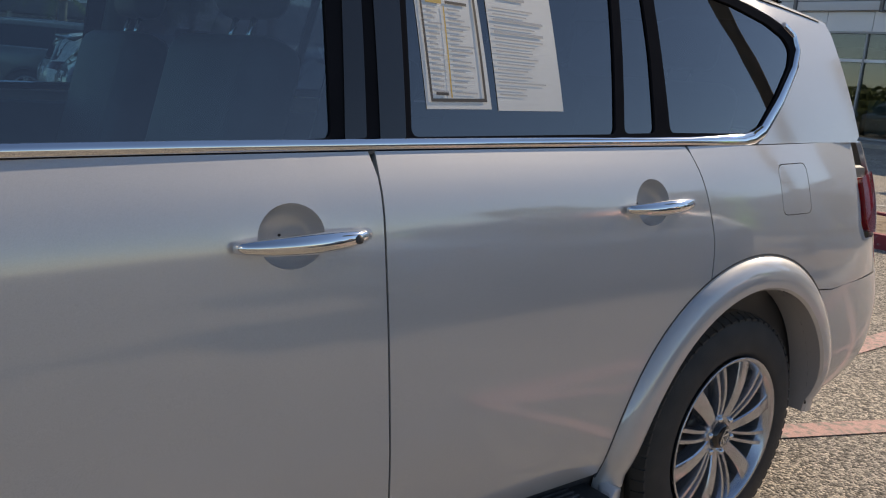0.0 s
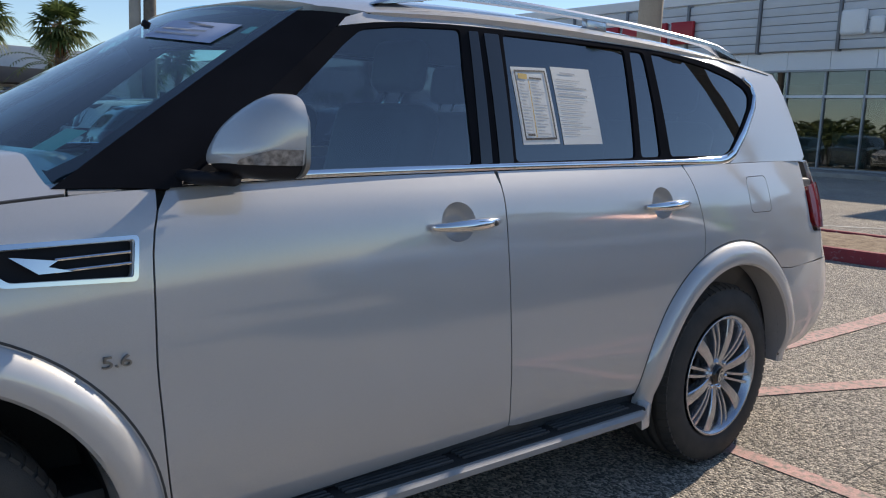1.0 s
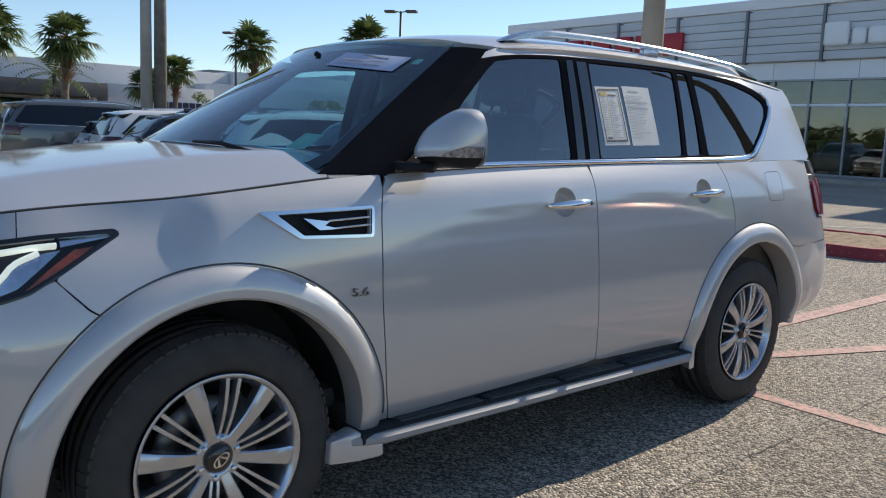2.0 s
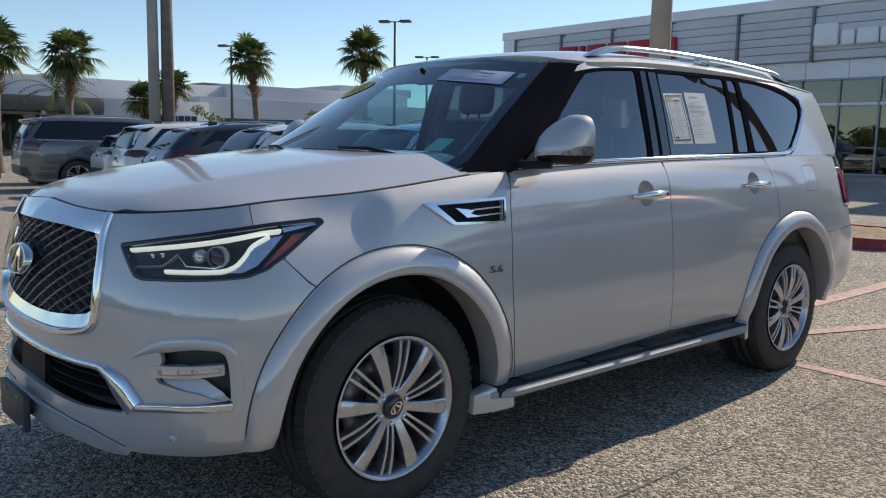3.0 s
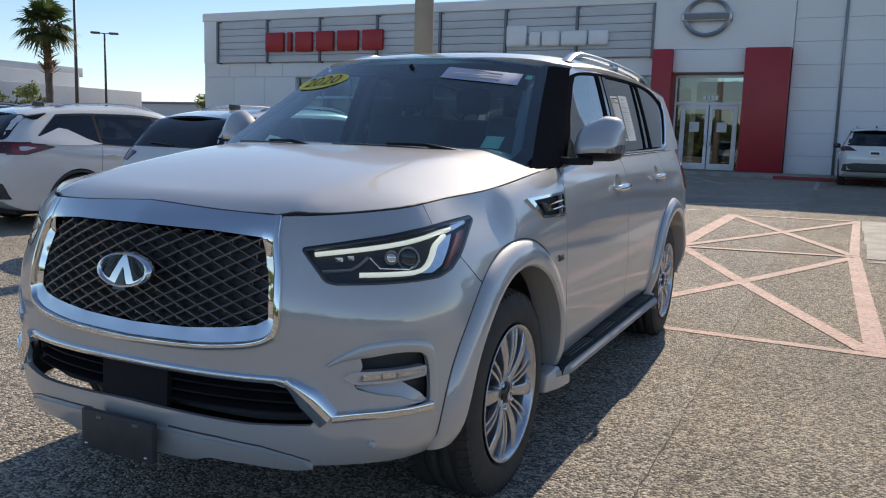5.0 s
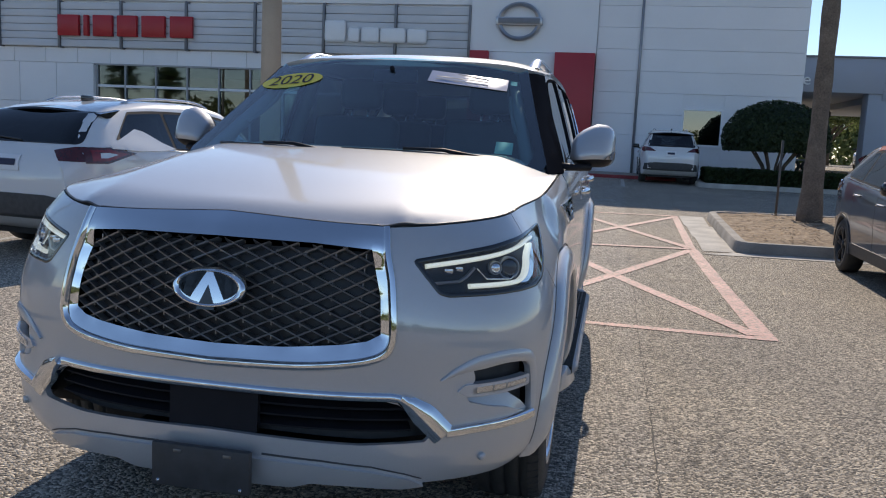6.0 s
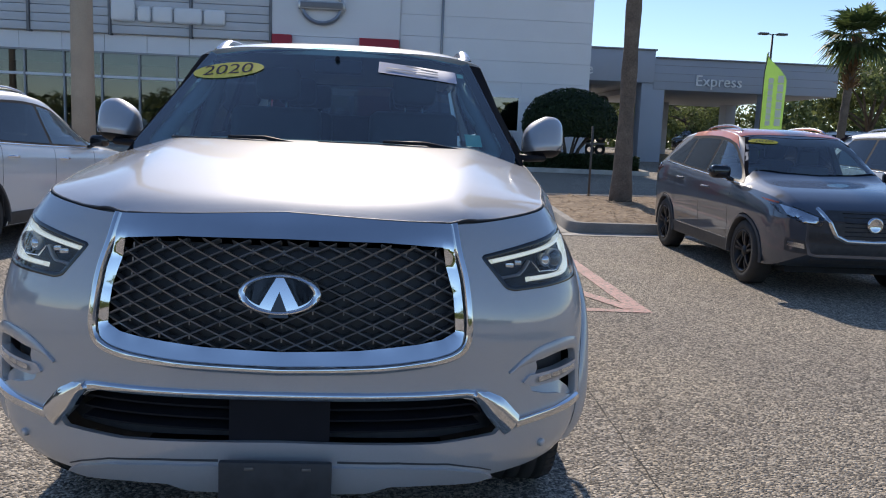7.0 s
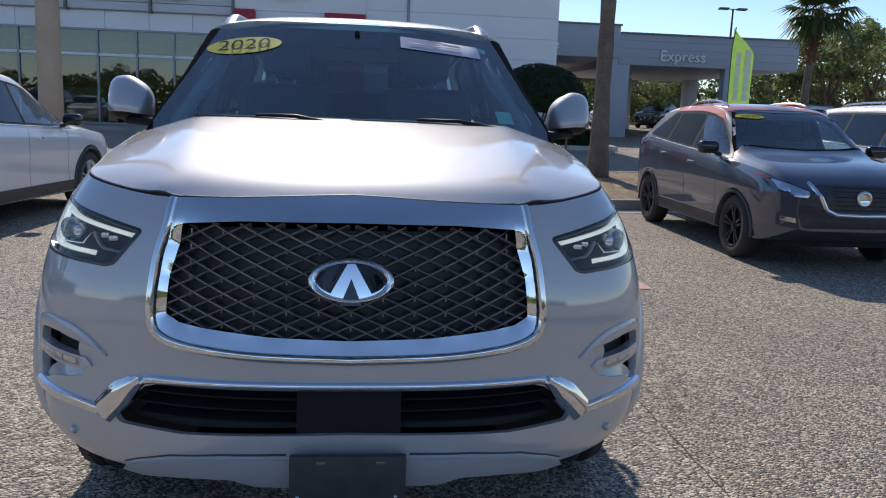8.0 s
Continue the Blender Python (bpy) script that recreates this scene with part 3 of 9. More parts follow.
def island(name, label, outline, h, kerb, fill, w=0.16, front=None):
    """A kerbed bed: kerb stones round an outline (x, y), the bed heaped inside."""
    top = thing(name, label=label, category="kerb", kind="structure")
    pts = dense(rounded(outline, 0.35, 4), 0.35)
    c = np.mean(pts, 0)
    bm = bmesh.new()
    rows = []
    n = len(pts)
    for i, p in enumerate(pts):
        t = np.array(pts[(i + 1) % n]) - np.array(pts[i - 1])
        s = np.array([t[1], -t[0]]) / np.linalg.norm(t)
        if np.dot(s, p - c) < 0:
            s = -s
        z = rise(p[1])
        rows.append([bm.verts.new((*(p + s * o), z + q)) for o, q in ((0.02, -0.05), (0.0, h - 0.03), (-0.02, h), (-w + 0.02, h), (-w, h - 0.02), (-w, -0.05))])
    for i in range(n):
        a, b = rows[i], rows[(i + 1) % n]
        for k in range(5):
            bm.faces.new((a[k], b[k], b[k + 1], a[k + 1]))
    bmesh.ops.recalc_face_normals(bm, faces=bm.faces)
    part("kerb", bm, kerb, top)
    inner = [tuple(np.array(p) + (c - np.array(p)) / np.linalg.norm(c - np.array(p)) * (w - 0.03)) for p in pts]

    def bed(x, y):
        d = np.array([min(np.hypot(px - a, py - b) for a, b in inner) for px, py in zip(x, y)])
        z = np.array([rise(v) for v in y]) + h - 0.035 + 0.10 * (1 - np.exp(-d * 1.2)) + np.array([0.035 * noise.noise((px * 2.5, py * 2.5, 3.0)) + 0.018 * noise.noise((px * 9, py * 9, 1.0)) for px, py in zip(x, y)]) * np.minimum(1, d * 4)
        return np.stack([x, y, z], axis=1)
    part("bed", panel(bed, inner, 0.12, 0.0), fill, top)
    return top


isl = island("planting_island", "concrete-kerbed island with brown mulch", [(2.85, 8.45), (6.9, 8.75), (7.1, 13.9), (2.95, 13.2)], 0.15, CONCRETE_DIRTY, MULCH)
apr = thing("kerb_apron", label="pale concrete apron beside the island", category="kerb", kind="structure")
ab = bmesh.new()
ab.faces.new([ab.verts.new((x, y, rise(y) + 0.007)) for x, y in ((2.36, 8.10), (7.3, 8.42), (7.3, 8.74), (2.83, 8.43))])
for y0, y1 in ((8.43, 10.0), (10.0, 11.6), (11.6, 13.3)):
    ab.faces.new([ab.verts.new((x, y, rise(y) + 0.007)) for x, y in ((2.42, y0), (2.84, y0), (2.90, y1), (2.45, y1))])
bmesh.ops.recalc_face_normals(ab, faces=ab.faces)
part("apron_slab", ab, CONCRETE, apr)
island("red_kerb_island", "island with a red-painted kerb behind the parked SUV", [(-5.3, 9.35), (-0.75, 9.6), (-0.9, 11.4), (-5.3, 11.2)], 0.15, RED_KERB, MULCH)
# litter of straw on the island
mb = bmesh.new()
rng = random.Random(5)
for i in range(1500):
    x, y = rng.uniform(3.1, 6.8), rng.uniform(8.8, 13.2)
    a, L = rng.uniform(0, math.pi), rng.uniform(0.04, 0.13)
    z = rise(y) + 0.15 - 0.02 + 0.10 * (1 - math.exp(-1.2 * max(0.0, min(x - 2.95, y - 8.6, 6.9 - x, 13.2 - y)))) + rng.uniform(0.0, 0.03)
    p, d, s = Vector((x, y, z)), Vector((math.cos(a), math.sin(a), rng.uniform(-0.2, 0.3))) * L, Vector((-math.sin(a), math.cos(a), 0.2)) * 0.007
    mb.faces.new([mb.verts.new(q) for q in (p - s, p + d - s, p + d + s, p + s)])
STRAW = mat("straw", (0.40, 0.28, 0.16), 0.9, spread=0.35, scale=3)
tagged(part("pine_straw", mb, STRAW, smooth=False), "scattered dry pine straw on the island", "mulch", kind="stuff")

# ---- showroom ----
PANEL = mat("pale_grey_cladding", (0.86, 0.86, 0.87), 0.5, 0.0, spread=0.04, scale=0.4, spread_fine=0.03, bump_scale=40, per_object=0.03)
WHITE_WALL = mat("white_cladding", (0.84, 0.84, 0.85), 0.5, 0.0, spread=0.04, scale=0.4, spread_fine=0.03, bump_scale=40, per_object=0.025)
LOUVRE = mat("grey_aluminium_slats", (0.62, 0.63, 0.65), 0.5, 0.0, spread=0.06, scale=0.6, per_object=0.04)
MULLION = mat("aluminium_mullion", (0.30, 0.31, 0.33), 0.4, 0.5, spread=0.05, scale=3)
POST_DARK = mat("dark_steel", (0.2, 0.205, 0.22), 0.5, 0.3, spread=0.1, scale=3)
RED_WALL = mat("red_cladding", (0.42, 0.022, 0.034), 0.38, spread=0.08, scale=0.8)
SIGN_RED = mat("red_sign", (0.45, 0.012, 0.02), 0.35, spread=0.05, scale=2)
SIGN_WHITE = mat("white_sign", (0.88, 0.88, 0.88), 0.4, spread=0.03, scale=2)
SIGN_GREY = mat("brushed_sign_metal", (0.50, 0.51, 0.53), 0.3, 0.8, spread=0.08, scale=4)
SHOP_GLASS = glass("shop_glass", (0.46, 0.54, 0.53), base=0.085)
# back walls of the rooms: their dimness is put into this grey
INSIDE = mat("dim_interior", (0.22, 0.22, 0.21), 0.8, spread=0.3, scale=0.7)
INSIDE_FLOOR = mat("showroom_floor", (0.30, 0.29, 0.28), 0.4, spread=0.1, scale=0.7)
FY, BZ = 27.7, 0.50
show = thing("showroom", label="grey and white car showroom with a red entrance and glass front", category="building")
tot = lambda name, bm, m, label="", parent=None: part(name, bm, m, parent or show, label)
# solid body behind the front
b = bmesh.new()
box(b, -25.6, -20.3, FY + 0.06, 44, -0.2, 6.55)
box(b, -20.3, -4.4, FY + 0.06, 44, 3.86, 6.55)
box(b, -20.3, -4.4, 36, 44, -0.2, 3.86)
tot("wall", b, PANEL)
tot("parapet", boxed(-25.65, -4.35, FY - 0.10, 44.2, 6.40, 6.78, 0.02), PANEL)
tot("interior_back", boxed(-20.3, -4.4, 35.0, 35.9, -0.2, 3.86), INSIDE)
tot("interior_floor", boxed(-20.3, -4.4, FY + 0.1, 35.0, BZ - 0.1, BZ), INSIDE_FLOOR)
# lower panels left of the glazing, and the band above it
x = -25.6
for w in (1.76, 1.76, 1.76):
    for z0, z1 in ((BZ, 2.2), (2.2, 3.85)):
        tot("cladding_panel", boxed(x + 0.01, x + w - 0.01, FY - 0.03, FY + 0.06, z0 + 0.01, z1 - 0.01, 0.006, segments=1), PANEL)
    x += w
for i in range(14):
    x0 = -25.6 + i * 1.514
    tot("cladding_panel", boxed(x0 + 0.008, x0 + 1.506, FY - 0.03, FY + 0.06, 3.86, 4.46, 0.006, segments=1), PANEL)
# slatted sign band: posts and slats
posts = [-24.6, -21.75, -18.9, -16.0, -13.05, -10.2, -7.33, -4.47]
for x0 in posts:
    tot("sign_post", boxed(x0 - 0.045, x0 + 0.045, FY - 0.30, FY + 0.02, 4.44, 6.36, 0.01), POST_DARK)
for x0, x1 in zip(posts, posts[1:]):
    for i in range(6):
        z0 = 4.50 + i * 0.30
        b = bmesh.new()
        box(b, x0 + 0.06, x1 - 0.06, FY - 0.22, FY - 0.04, z0, z0 + 0.284, 0.012)
        tot("slat", b, LOUVRE)
tot("panel_end", boxed(-25.6, -24.66, FY - 0.05, FY + 0.06, 4.47, 6.40, 0.01), PANEL)
# glazing
gx = [-20.2, -18.9, -17.5, -16.1, -14.7, -13.35, -11.95, -10.6, -9.25, -7.9, -6.6, -5.4, -4.45]
for i, (x0, x1) in enumerate(zip(gx, gx[1:])):
    win = thing("shop_window")
    win.parent = show
    for z0, z1 in ((0.58, 2.90), (3.02, 3.80)):
        tot("pane", boxed(x0 + 0.03, x1 - 0.03, FY + 0.10, FY + 0.115, z0, z1), SHOP_GLASS, parent=win)
    tot("mullion", boxed(x0 - 0.035, x0 + 0.035, FY + 0.02, FY + 0.16, BZ, 3.84, 0.006, segments=1), MULLION, parent=win)
    tot("transom", boxed(x0 + 0.035, x1 - 0.035, FY + 0.02, FY + 0.16, 2.91, 3.01, 0.006, segments=1), SIGN_WHITE, parent=win)
    tot("sill", boxed(x0 + 0.035, x1 - 0.035, FY + 0.02, FY + 0.16, BZ, 0.57, 0.006, segments=1), MULLION, parent=win)
tot("glazing_head", boxed(-20.3, -4.45, FY - 0.02, FY + 0.18, 3.80, 3.86), MULLION)
# dim things behind the glass: counters and low walls
rng = random.Random(21)
for i in range(9):
    x0 = -19.5 + i * 1.65
    h = rng.uniform(0.9, 1.5)
    tot("showroom_desk", boxed(x0, x0 + rng.uniform(0.7, 1.3), 30 + rng.uniform(0, 3), 31.5 + rng.uniform(2, 3), BZ, BZ + h, 0.03), mat("desk_tone", rng.choice([(0.5, 0.5, 0.5), (0.2, 0.2, 0.22), (0.35, 0.08, 0.07), (0.25, 0.35, 0.45)]), 0.5, spread=0.1, scale=3))
# entrance portal
P0 = FY - 0.55
tot("portal_wall", boxed(-4.42, 0.22, FY - 0.25, 40, 4.72, 8.6), WHITE_WALL)
for x0, x1 in ((-4.38, -3.68), (-1.24, 0.20)):
    tot("red_pier", boxed(x0, x1, P0, FY + 0.9, 0.3, 4.715, 0.015), RED_WALL)
tot("portal_soffit", boxed(-3.68, -1.24, FY - 0.3, FY + 0.9, 3.92, 4.70, 0.01), WHITE_WALL)
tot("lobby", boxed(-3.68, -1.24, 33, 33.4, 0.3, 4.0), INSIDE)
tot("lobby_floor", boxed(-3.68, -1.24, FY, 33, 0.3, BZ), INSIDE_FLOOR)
ent = thing("entrance_doors", label="white-framed glass double entrance doors")
ent.parent = show
DY = FY + 0.35
for x0, x1 in ((-3.60, -3.40), (-1.45, -1.26)):
    tot("side_light", boxed(x0 + 0.02, x1 - 0.02, DY + 0.02, DY + 0.03, BZ + 0.05, 2.84), SHOP_GLASS, parent=ent)
for x0, x1 in ((-3.36, -2.44), (-2.40, -1.48)):
    b = bmesh.new()
    for a in ((x0, x0 + 0.11, BZ, 2.80), (x1 - 0.11, x1, BZ, 2.80), (x0 + 0.11, x1 - 0.11, 2.66, 2.80), (x0 + 0.11, x1 - 0.11, BZ, BZ + 0.22)):
        box(b, a[0], a[1], DY, DY + 0.05, a[2], a[3])
    leaf = tot("door_leaf", b, SIGN_WHITE, parent=ent)
    tot("door_glass", boxed(x0 + 0.11, x1 - 0.11, DY + 0.02, DY + 0.03, BZ + 0.22, 2.66), SHOP_GLASS, parent=ent)
    tot("door_notice", boxed(x0 + 0.28, x0 + 0.62, DY - 0.004, DY + 0.012, 1.85, 2.2), PAPER, parent=ent)
for xh in (-2.53, -2.31):
    tot("pull_handle", tube(bmesh.new(), [(xh, DY - 0.05, 1.35), (xh, DY - 0.05, 1.75)], 0.015, 8), CHROME, parent=ent)
b = bmesh.new()
for a in ((-3.66, -3.60, BZ, 3.85), (-3.41, -3.36, BZ, 2.85), (-1.48, -1.44, BZ, 2.85), (-1.28, -1.24, BZ, 3.85), (-3.60, -1.28, 2.81, 2.91), (-3.60, -1.28, 3.78, 3.88)):
    box(b, a[0], a[1], DY - 0.01, DY + 0.07, a[2], a[3])
tot("door_frame", b, SIGN_WHITE, parent=ent)
tot("fanlight", boxed(-3.60, -1.28, DY + 0.02, DY + 0.03, 2.91, 3.78), SHOP_GLASS, parent=ent)
for i in range(4):
    tot("number_bar", boxed(-2.66 + i * 0.14, -2.56 + i * 0.14, DY - 0.006, DY + 0.015, 3.0, 3.15), SIGN_WHITE, parent=ent)
# white tower right of the entrance: courses of panels
b = bmesh.new()
box(b, 0.22, 7.40, FY + 0.06, 44, -0.2, 8.6)
tot("tower_wall", b, WHITE_WALL)
for j in range(11):
    z0 = 0.35 + j * 0.765
    for x0, x1 in ((0.24, 1.76), (1.80, 7.40)):
        if x0 > 1 and j in (1, 2, 3):
            for xa, xb in ((1.80, 3.40), (4.84, 7.40)):
                tot("cladding_panel", boxed(xa, xb, FY - 0.03, FY + 0.06, z0 + 0.004, z0 + 0.761, 0.003, segments=1), WHITE_WALL)
        else:
            tot("cladding_panel", boxed(x0, x1, FY - 0.03, FY + 0.06, z0 + 0.004, z0 + 0.761, 0.003, segments=1), WHITE_WALL)
tot("downpipe", tube(bmesh.new(), [(1.78, FY - 0.07, 0.4), (1.78, FY - 0.07, 8.5)], 0.05, 10), MULLION)
sw = thing("small_window")
sw.parent = show
b = bmesh.new()
for a in ((3.40, 3.48, 1.55, 2.92), (4.76, 4.84, 1.55, 2.92), (3.48, 4.76, 2.84, 2.92), (3.48, 4.76, 1.55, 1.63)):
    box(b, a[0], a[1], FY - 0.05, FY + 0.05, a[2], a[3])
tot("frame", b, SIGN_WHITE, parent=sw)
tot("pane", boxed(3.48, 4.76, FY - 0.01, FY, 1.63, 2.84), TINT_GLASS, parent=sw)
b = bmesh.new()
box(b, 3.40, 4.84, FY + 0.01, FY + 0.05, 1.115, 1.55)
box(b, 3.40, 4.84, FY + 0.01, FY + 0.05, 2.92, 3.41)
tot("window_surround", b, WHITE_WALL, parent=sw)
# signs: plain blocks in place of the brand lettering
sign = thing("red_sign", label="red block sign on the slatted band")
sign.parent = show
x = -21.72
for w in (1.1, 0.33, 1.0, 1.0, 1.15, 1.1):
    tot("sign_block", boxed(x, x + w - 0.12, FY - 0.42, FY - 0.25, 4.92, 5.76, 0.03), SIGN_RED, parent=sign)
    x += w + 0.10
sign = thing("white_sign", label="white block sign on the slatted band")
sign.parent = show
for x0, x1, z0, z1 in ((-10.12, -9.28, 4.92, 5.74), (-9.18, -8.72, 4.92, 5.48), (-8.66, -7.95, 4.92, 5.50), (-7.90, -6.90, 4.92, 5.48), (-6.84, -6.08, 4.92, 5.48)):
    tot("sign_block", boxed(x0, x1, FY - 0.40, FY - 0.25, z0, z1, 0.10, segments=3), SIGN_WHITE, parent=sign)
badge = thing("round_sign", label="round metal ring sign with a bar")
badge.parent = show
bm = bmesh.new()
n = 48
rows = []
for k in range(n):
    a = 2 * math.pi * k / n
    rows.append([bm.verts.new((-2.62 + r * math.cos(a), FY - 0.42 - d, 5.80 + r * 0.86 * math.sin(a))) for r, d in ((0.80, -0.12), (0.80, 0.0), (0.73, 0.05), (0.64, 0.0), (0.64, -0.12))])
for k in range(n):
    a, c = rows[k], rows[(k + 1) % n]
    for j in range(4):
        bm.faces.new((a[j], c[j], c[j + 1], a[j + 1]))
bmesh.ops.recalc_face_normals(bm, faces=bm.faces)
tot("ring", bm, SIGN_GREY, parent=badge)
tot("bar", boxed(-3.47, -1.77, FY - 0.50, FY - 0.26, 5.66, 5.94, 0.02), SIGN_GREY, parent=badge)
tot("bar_inset", boxed(-3.38, -1.86, FY - 0.515, FY - 0.45, 5.70, 5.90, 0.01), POST_DARK, parent=badge)
# pavement in front
b = bmesh.new()
box(b, -26, 3.2, 25.2, FY + 0.4, 0.1, BZ + 0.0, 0.02)
tagged(part("pavement", b, CONCRETE_DIRTY), "concrete pavement along the showroom front", "pavement", kind="structure")
b = boxed(0.1, 3.2, 25.05, 25.2, 0.1, BZ - 0.02, 0.02)
tagged(part("kerb", b, RED_KERB), "red-painted kerb by the showroom", "kerb", kind="structure")

# ---- service building ----
serv = thing("service_building", label="grey drive-through service canopy with a white word sign", category="building")
SY = 33.0
GREY_CLAD = mat("blue_grey_cladding", (0.41, 0.44, 0.50), 0.5, 0.0, spread=0.05, scale=0.5, per_object=0.04)
part("fascia", boxed(11.5, 19.9, SY, 47, 3.75, 5.10, 0.02), GREY_CLAD, serv)
part("fascia", boxed(6.5, 11.5, SY - 0.05, 47, 4.02, 5.42, 0.02), GREY_CLAD, serv)
for z in (4.1, 4.45, 4.8):
    part("fascia_joint", boxed(11.5, 19.9, SY - 0.02, SY, z, z + 0.02), MULLION, serv)
part("coping", boxed(6.5, 11.55, SY - 0.12, 47, 5.40, 5.48, 0.01), POST_DARK, serv)
part("coping", boxed(11.55, 19.95, SY - 0.1, 47, 5.09, 5.16, 0.01), POST_DARK, serv)
for x0, x1, y0, y1 in ((11.0, 12.05, SY + 0.05, SY + 0.9), (16.5, 17.15, SY + 0.05, SY + 0.6), (14.9, 15.9, 44, 45), (8.6, 9.2, 44, 45), (19.3, 19.9, 44, 45)):
    part("pier", boxed(x0, x1, y0, y1, 0.3, 4.1, 0.02), GREY_CLAD, serv)
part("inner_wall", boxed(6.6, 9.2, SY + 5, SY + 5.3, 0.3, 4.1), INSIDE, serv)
for i in range(5):
    part("tyre_rack", boxed(9.3 + 0.02 * i, 10.9, SY + 5.5, SY + 6.0, 0.55 + i * 0.62, 0.65 + i * 0.62, 0.01), POST_DARK, serv)
    for j in range(3):
        tb = lathe(bmesh.new(), [(-0.1, 0.14), (-0.1, 0.27), (0.1, 0.27), (0.1, 0.14)], 16, "y", Matrix.Translation((9.6 + j * 0.55, SY + 5.7, 0.93 + i * 0.62)), close=True)
        part("stored_tyre", tb, RUBBER, serv)
part("word_sign", text_bm("Express", 0.68, pose(14.42, SY - 0.06, 4.18, 0, 0, 0), 0.08), SIGN_WHITE, serv, "white letters reading Express", smooth=False)
part("word_sign", text_bm("Service", 0.68, pose(7.75, SY - 0.11, 4.50, 0, 0, 0), 0.08), SIGN_WHITE, serv, "white letters reading Service", smooth=False)

# ---- long white building far to the side ----
far = thing("white_commercial_building", label="long low white commercial building with a dark canopy", category="building")
WHITE_STUCCO = mat("white_stucco", (0.56, 0.57, 0.585), 0.8, spread=0.06, scale=0.25, spread_fine=0.04, bump_scale=6)
# dark canopy tone, also painted on as the shade of openings
DARK_AND_SHADE = mat("dark_opening", (0.06, 0.06, 0.065), 0.5, spread=0.2, scale=0.5)
part("wall", boxed(-90, -58, -2, 29, -0.2, 5.55, 0.05), WHITE_STUCCO, far)
part("wall", boxed(-90, -57.5, 29, 47.5, -0.2, 5.75, 0.05), WHITE_STUCCO, far)
part("wing", boxed(-57.5, -54.5, 18.3, 26.0, -0.2, 4.05, 0.04), WHITE_STUCCO, far)
part("wing", boxed(-58, -56.0, 26.0, 53, -0.2, 4.6, 0.04), WHITE_STUCCO, far)
part("roof_unit", boxed(-72, -64, 30, 36, 5.75, 6.2, 0.05), POST_DARK, far)
part("roof_step", boxed(-80, -60, 41.5, 50, 5.7, 6.5, 0.05), WHITE_STUCCO, far)
part("canopy", boxed(-58.2, -53.5, -2, 18.0, 3.0, 3.95, 0.04), DARK_AND_SHADE, far)
for y in (1, 4, 7, 10, 13, 16):
    part("shopfront", boxed(-57.99, -57.8, y - 1.1, y + 1.1, 0.3, 2.8), SHOP_GLASS if y % 2 else DARK_AND_SHADE, far)
    part("canopy_post", boxed(-54.3, -54.0, y + 1.2, y + 1.45, 0, 3.0), WHITE_STUCCO, far)
# flat dark sheets on the wall paint the shade inside the bays
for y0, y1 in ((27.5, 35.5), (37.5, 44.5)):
    part("dark_bay", boxed(-56.1, -55.95, y0, y1, 0.0, 3.0), DARK_AND_SHADE, far)
for k in range(7):
    part("sign_block", boxed(-54.5, -54.42, 21.6 + k * 0.5, 22.0 + k * 0.5, 2.55, 3.0), STICKER_NAVY, far)
low = thing("distant_low_building", label="distant low pale building on the horizon", category="building")
part("wall", boxed(-110, -70, 80, 110, -0.2, 4.6, 0.05), WHITE_STUCCO, low)
part("roof_edge", boxed(-110.2, -69.8, 79.8, 110.2, 4.6, 4.9, 0.05), POST_DARK, low)

# ---- palms, trees, bushes, poles ----
def leaf_mat(name, c1, c2, rough=0.55):
    m = mat(name, c1, rough)
    t = m.node_tree
    geo = t.nodes.new("ShaderNodeNewGeometry")
    r = t.nodes.new("ShaderNodeValToRGB")
    r.color_ramp.elements[0].color, r.color_ramp.elements[1].color = (*c1, 1), (*c2, 1)
    t.links.new(geo.outputs["Random Per Island"], r.inputs[0])
    b = t.nodes["Principled BSDF"]
    t.links.new(r.outputs[0], b.inputs["Base Color"])
    tr = t.nodes.new("ShaderNodeBsdfTranslucent")
    t.links.new(r.outputs[0], tr.inputs["Color"])
    mx = t.nodes.new("ShaderNodeMixShader")
    mx.inputs[0].default_value = 0.45
    t.links.new(b.outputs[0], mx.inputs[1])
    t.links.new(tr.outputs[0], mx.inputs[2])
    t.links.new(mx.outputs[0], t.nodes["Material Output"].inputs["Surface"])
    return m


PALM_LEAF = leaf_mat("palm_leaf", (0.045, 0.075, 0.022), (0.13, 0.17, 0.055))
PALM_DEAD = leaf_mat("dead_palm_leaf", (0.20, 0.12, 0.06), (0.34, 0.22, 0.12), 0.8)
OAK_LEAF = leaf_mat("oak_leaf", (0.075, 0.105, 0.035), (0.27, 0.31, 0.115))
BUSH_LEAF = leaf_mat("clipped_bush_leaf", (0.018, 0.038, 0.012), (0.055, 0.085, 0.028))
PALM_TRUNK = mat("palm_trunk", (0.17, 0.135, 0.105), 0.95, spread=0.25, scale=5, spread_fine=0.25, bump=1.0, bump_scale=40)
BARK = mat("bark", (0.14, 0.11, 0.085), 0.95, spread=0.3, scale=6, bump=1.0, bump_scale=50)


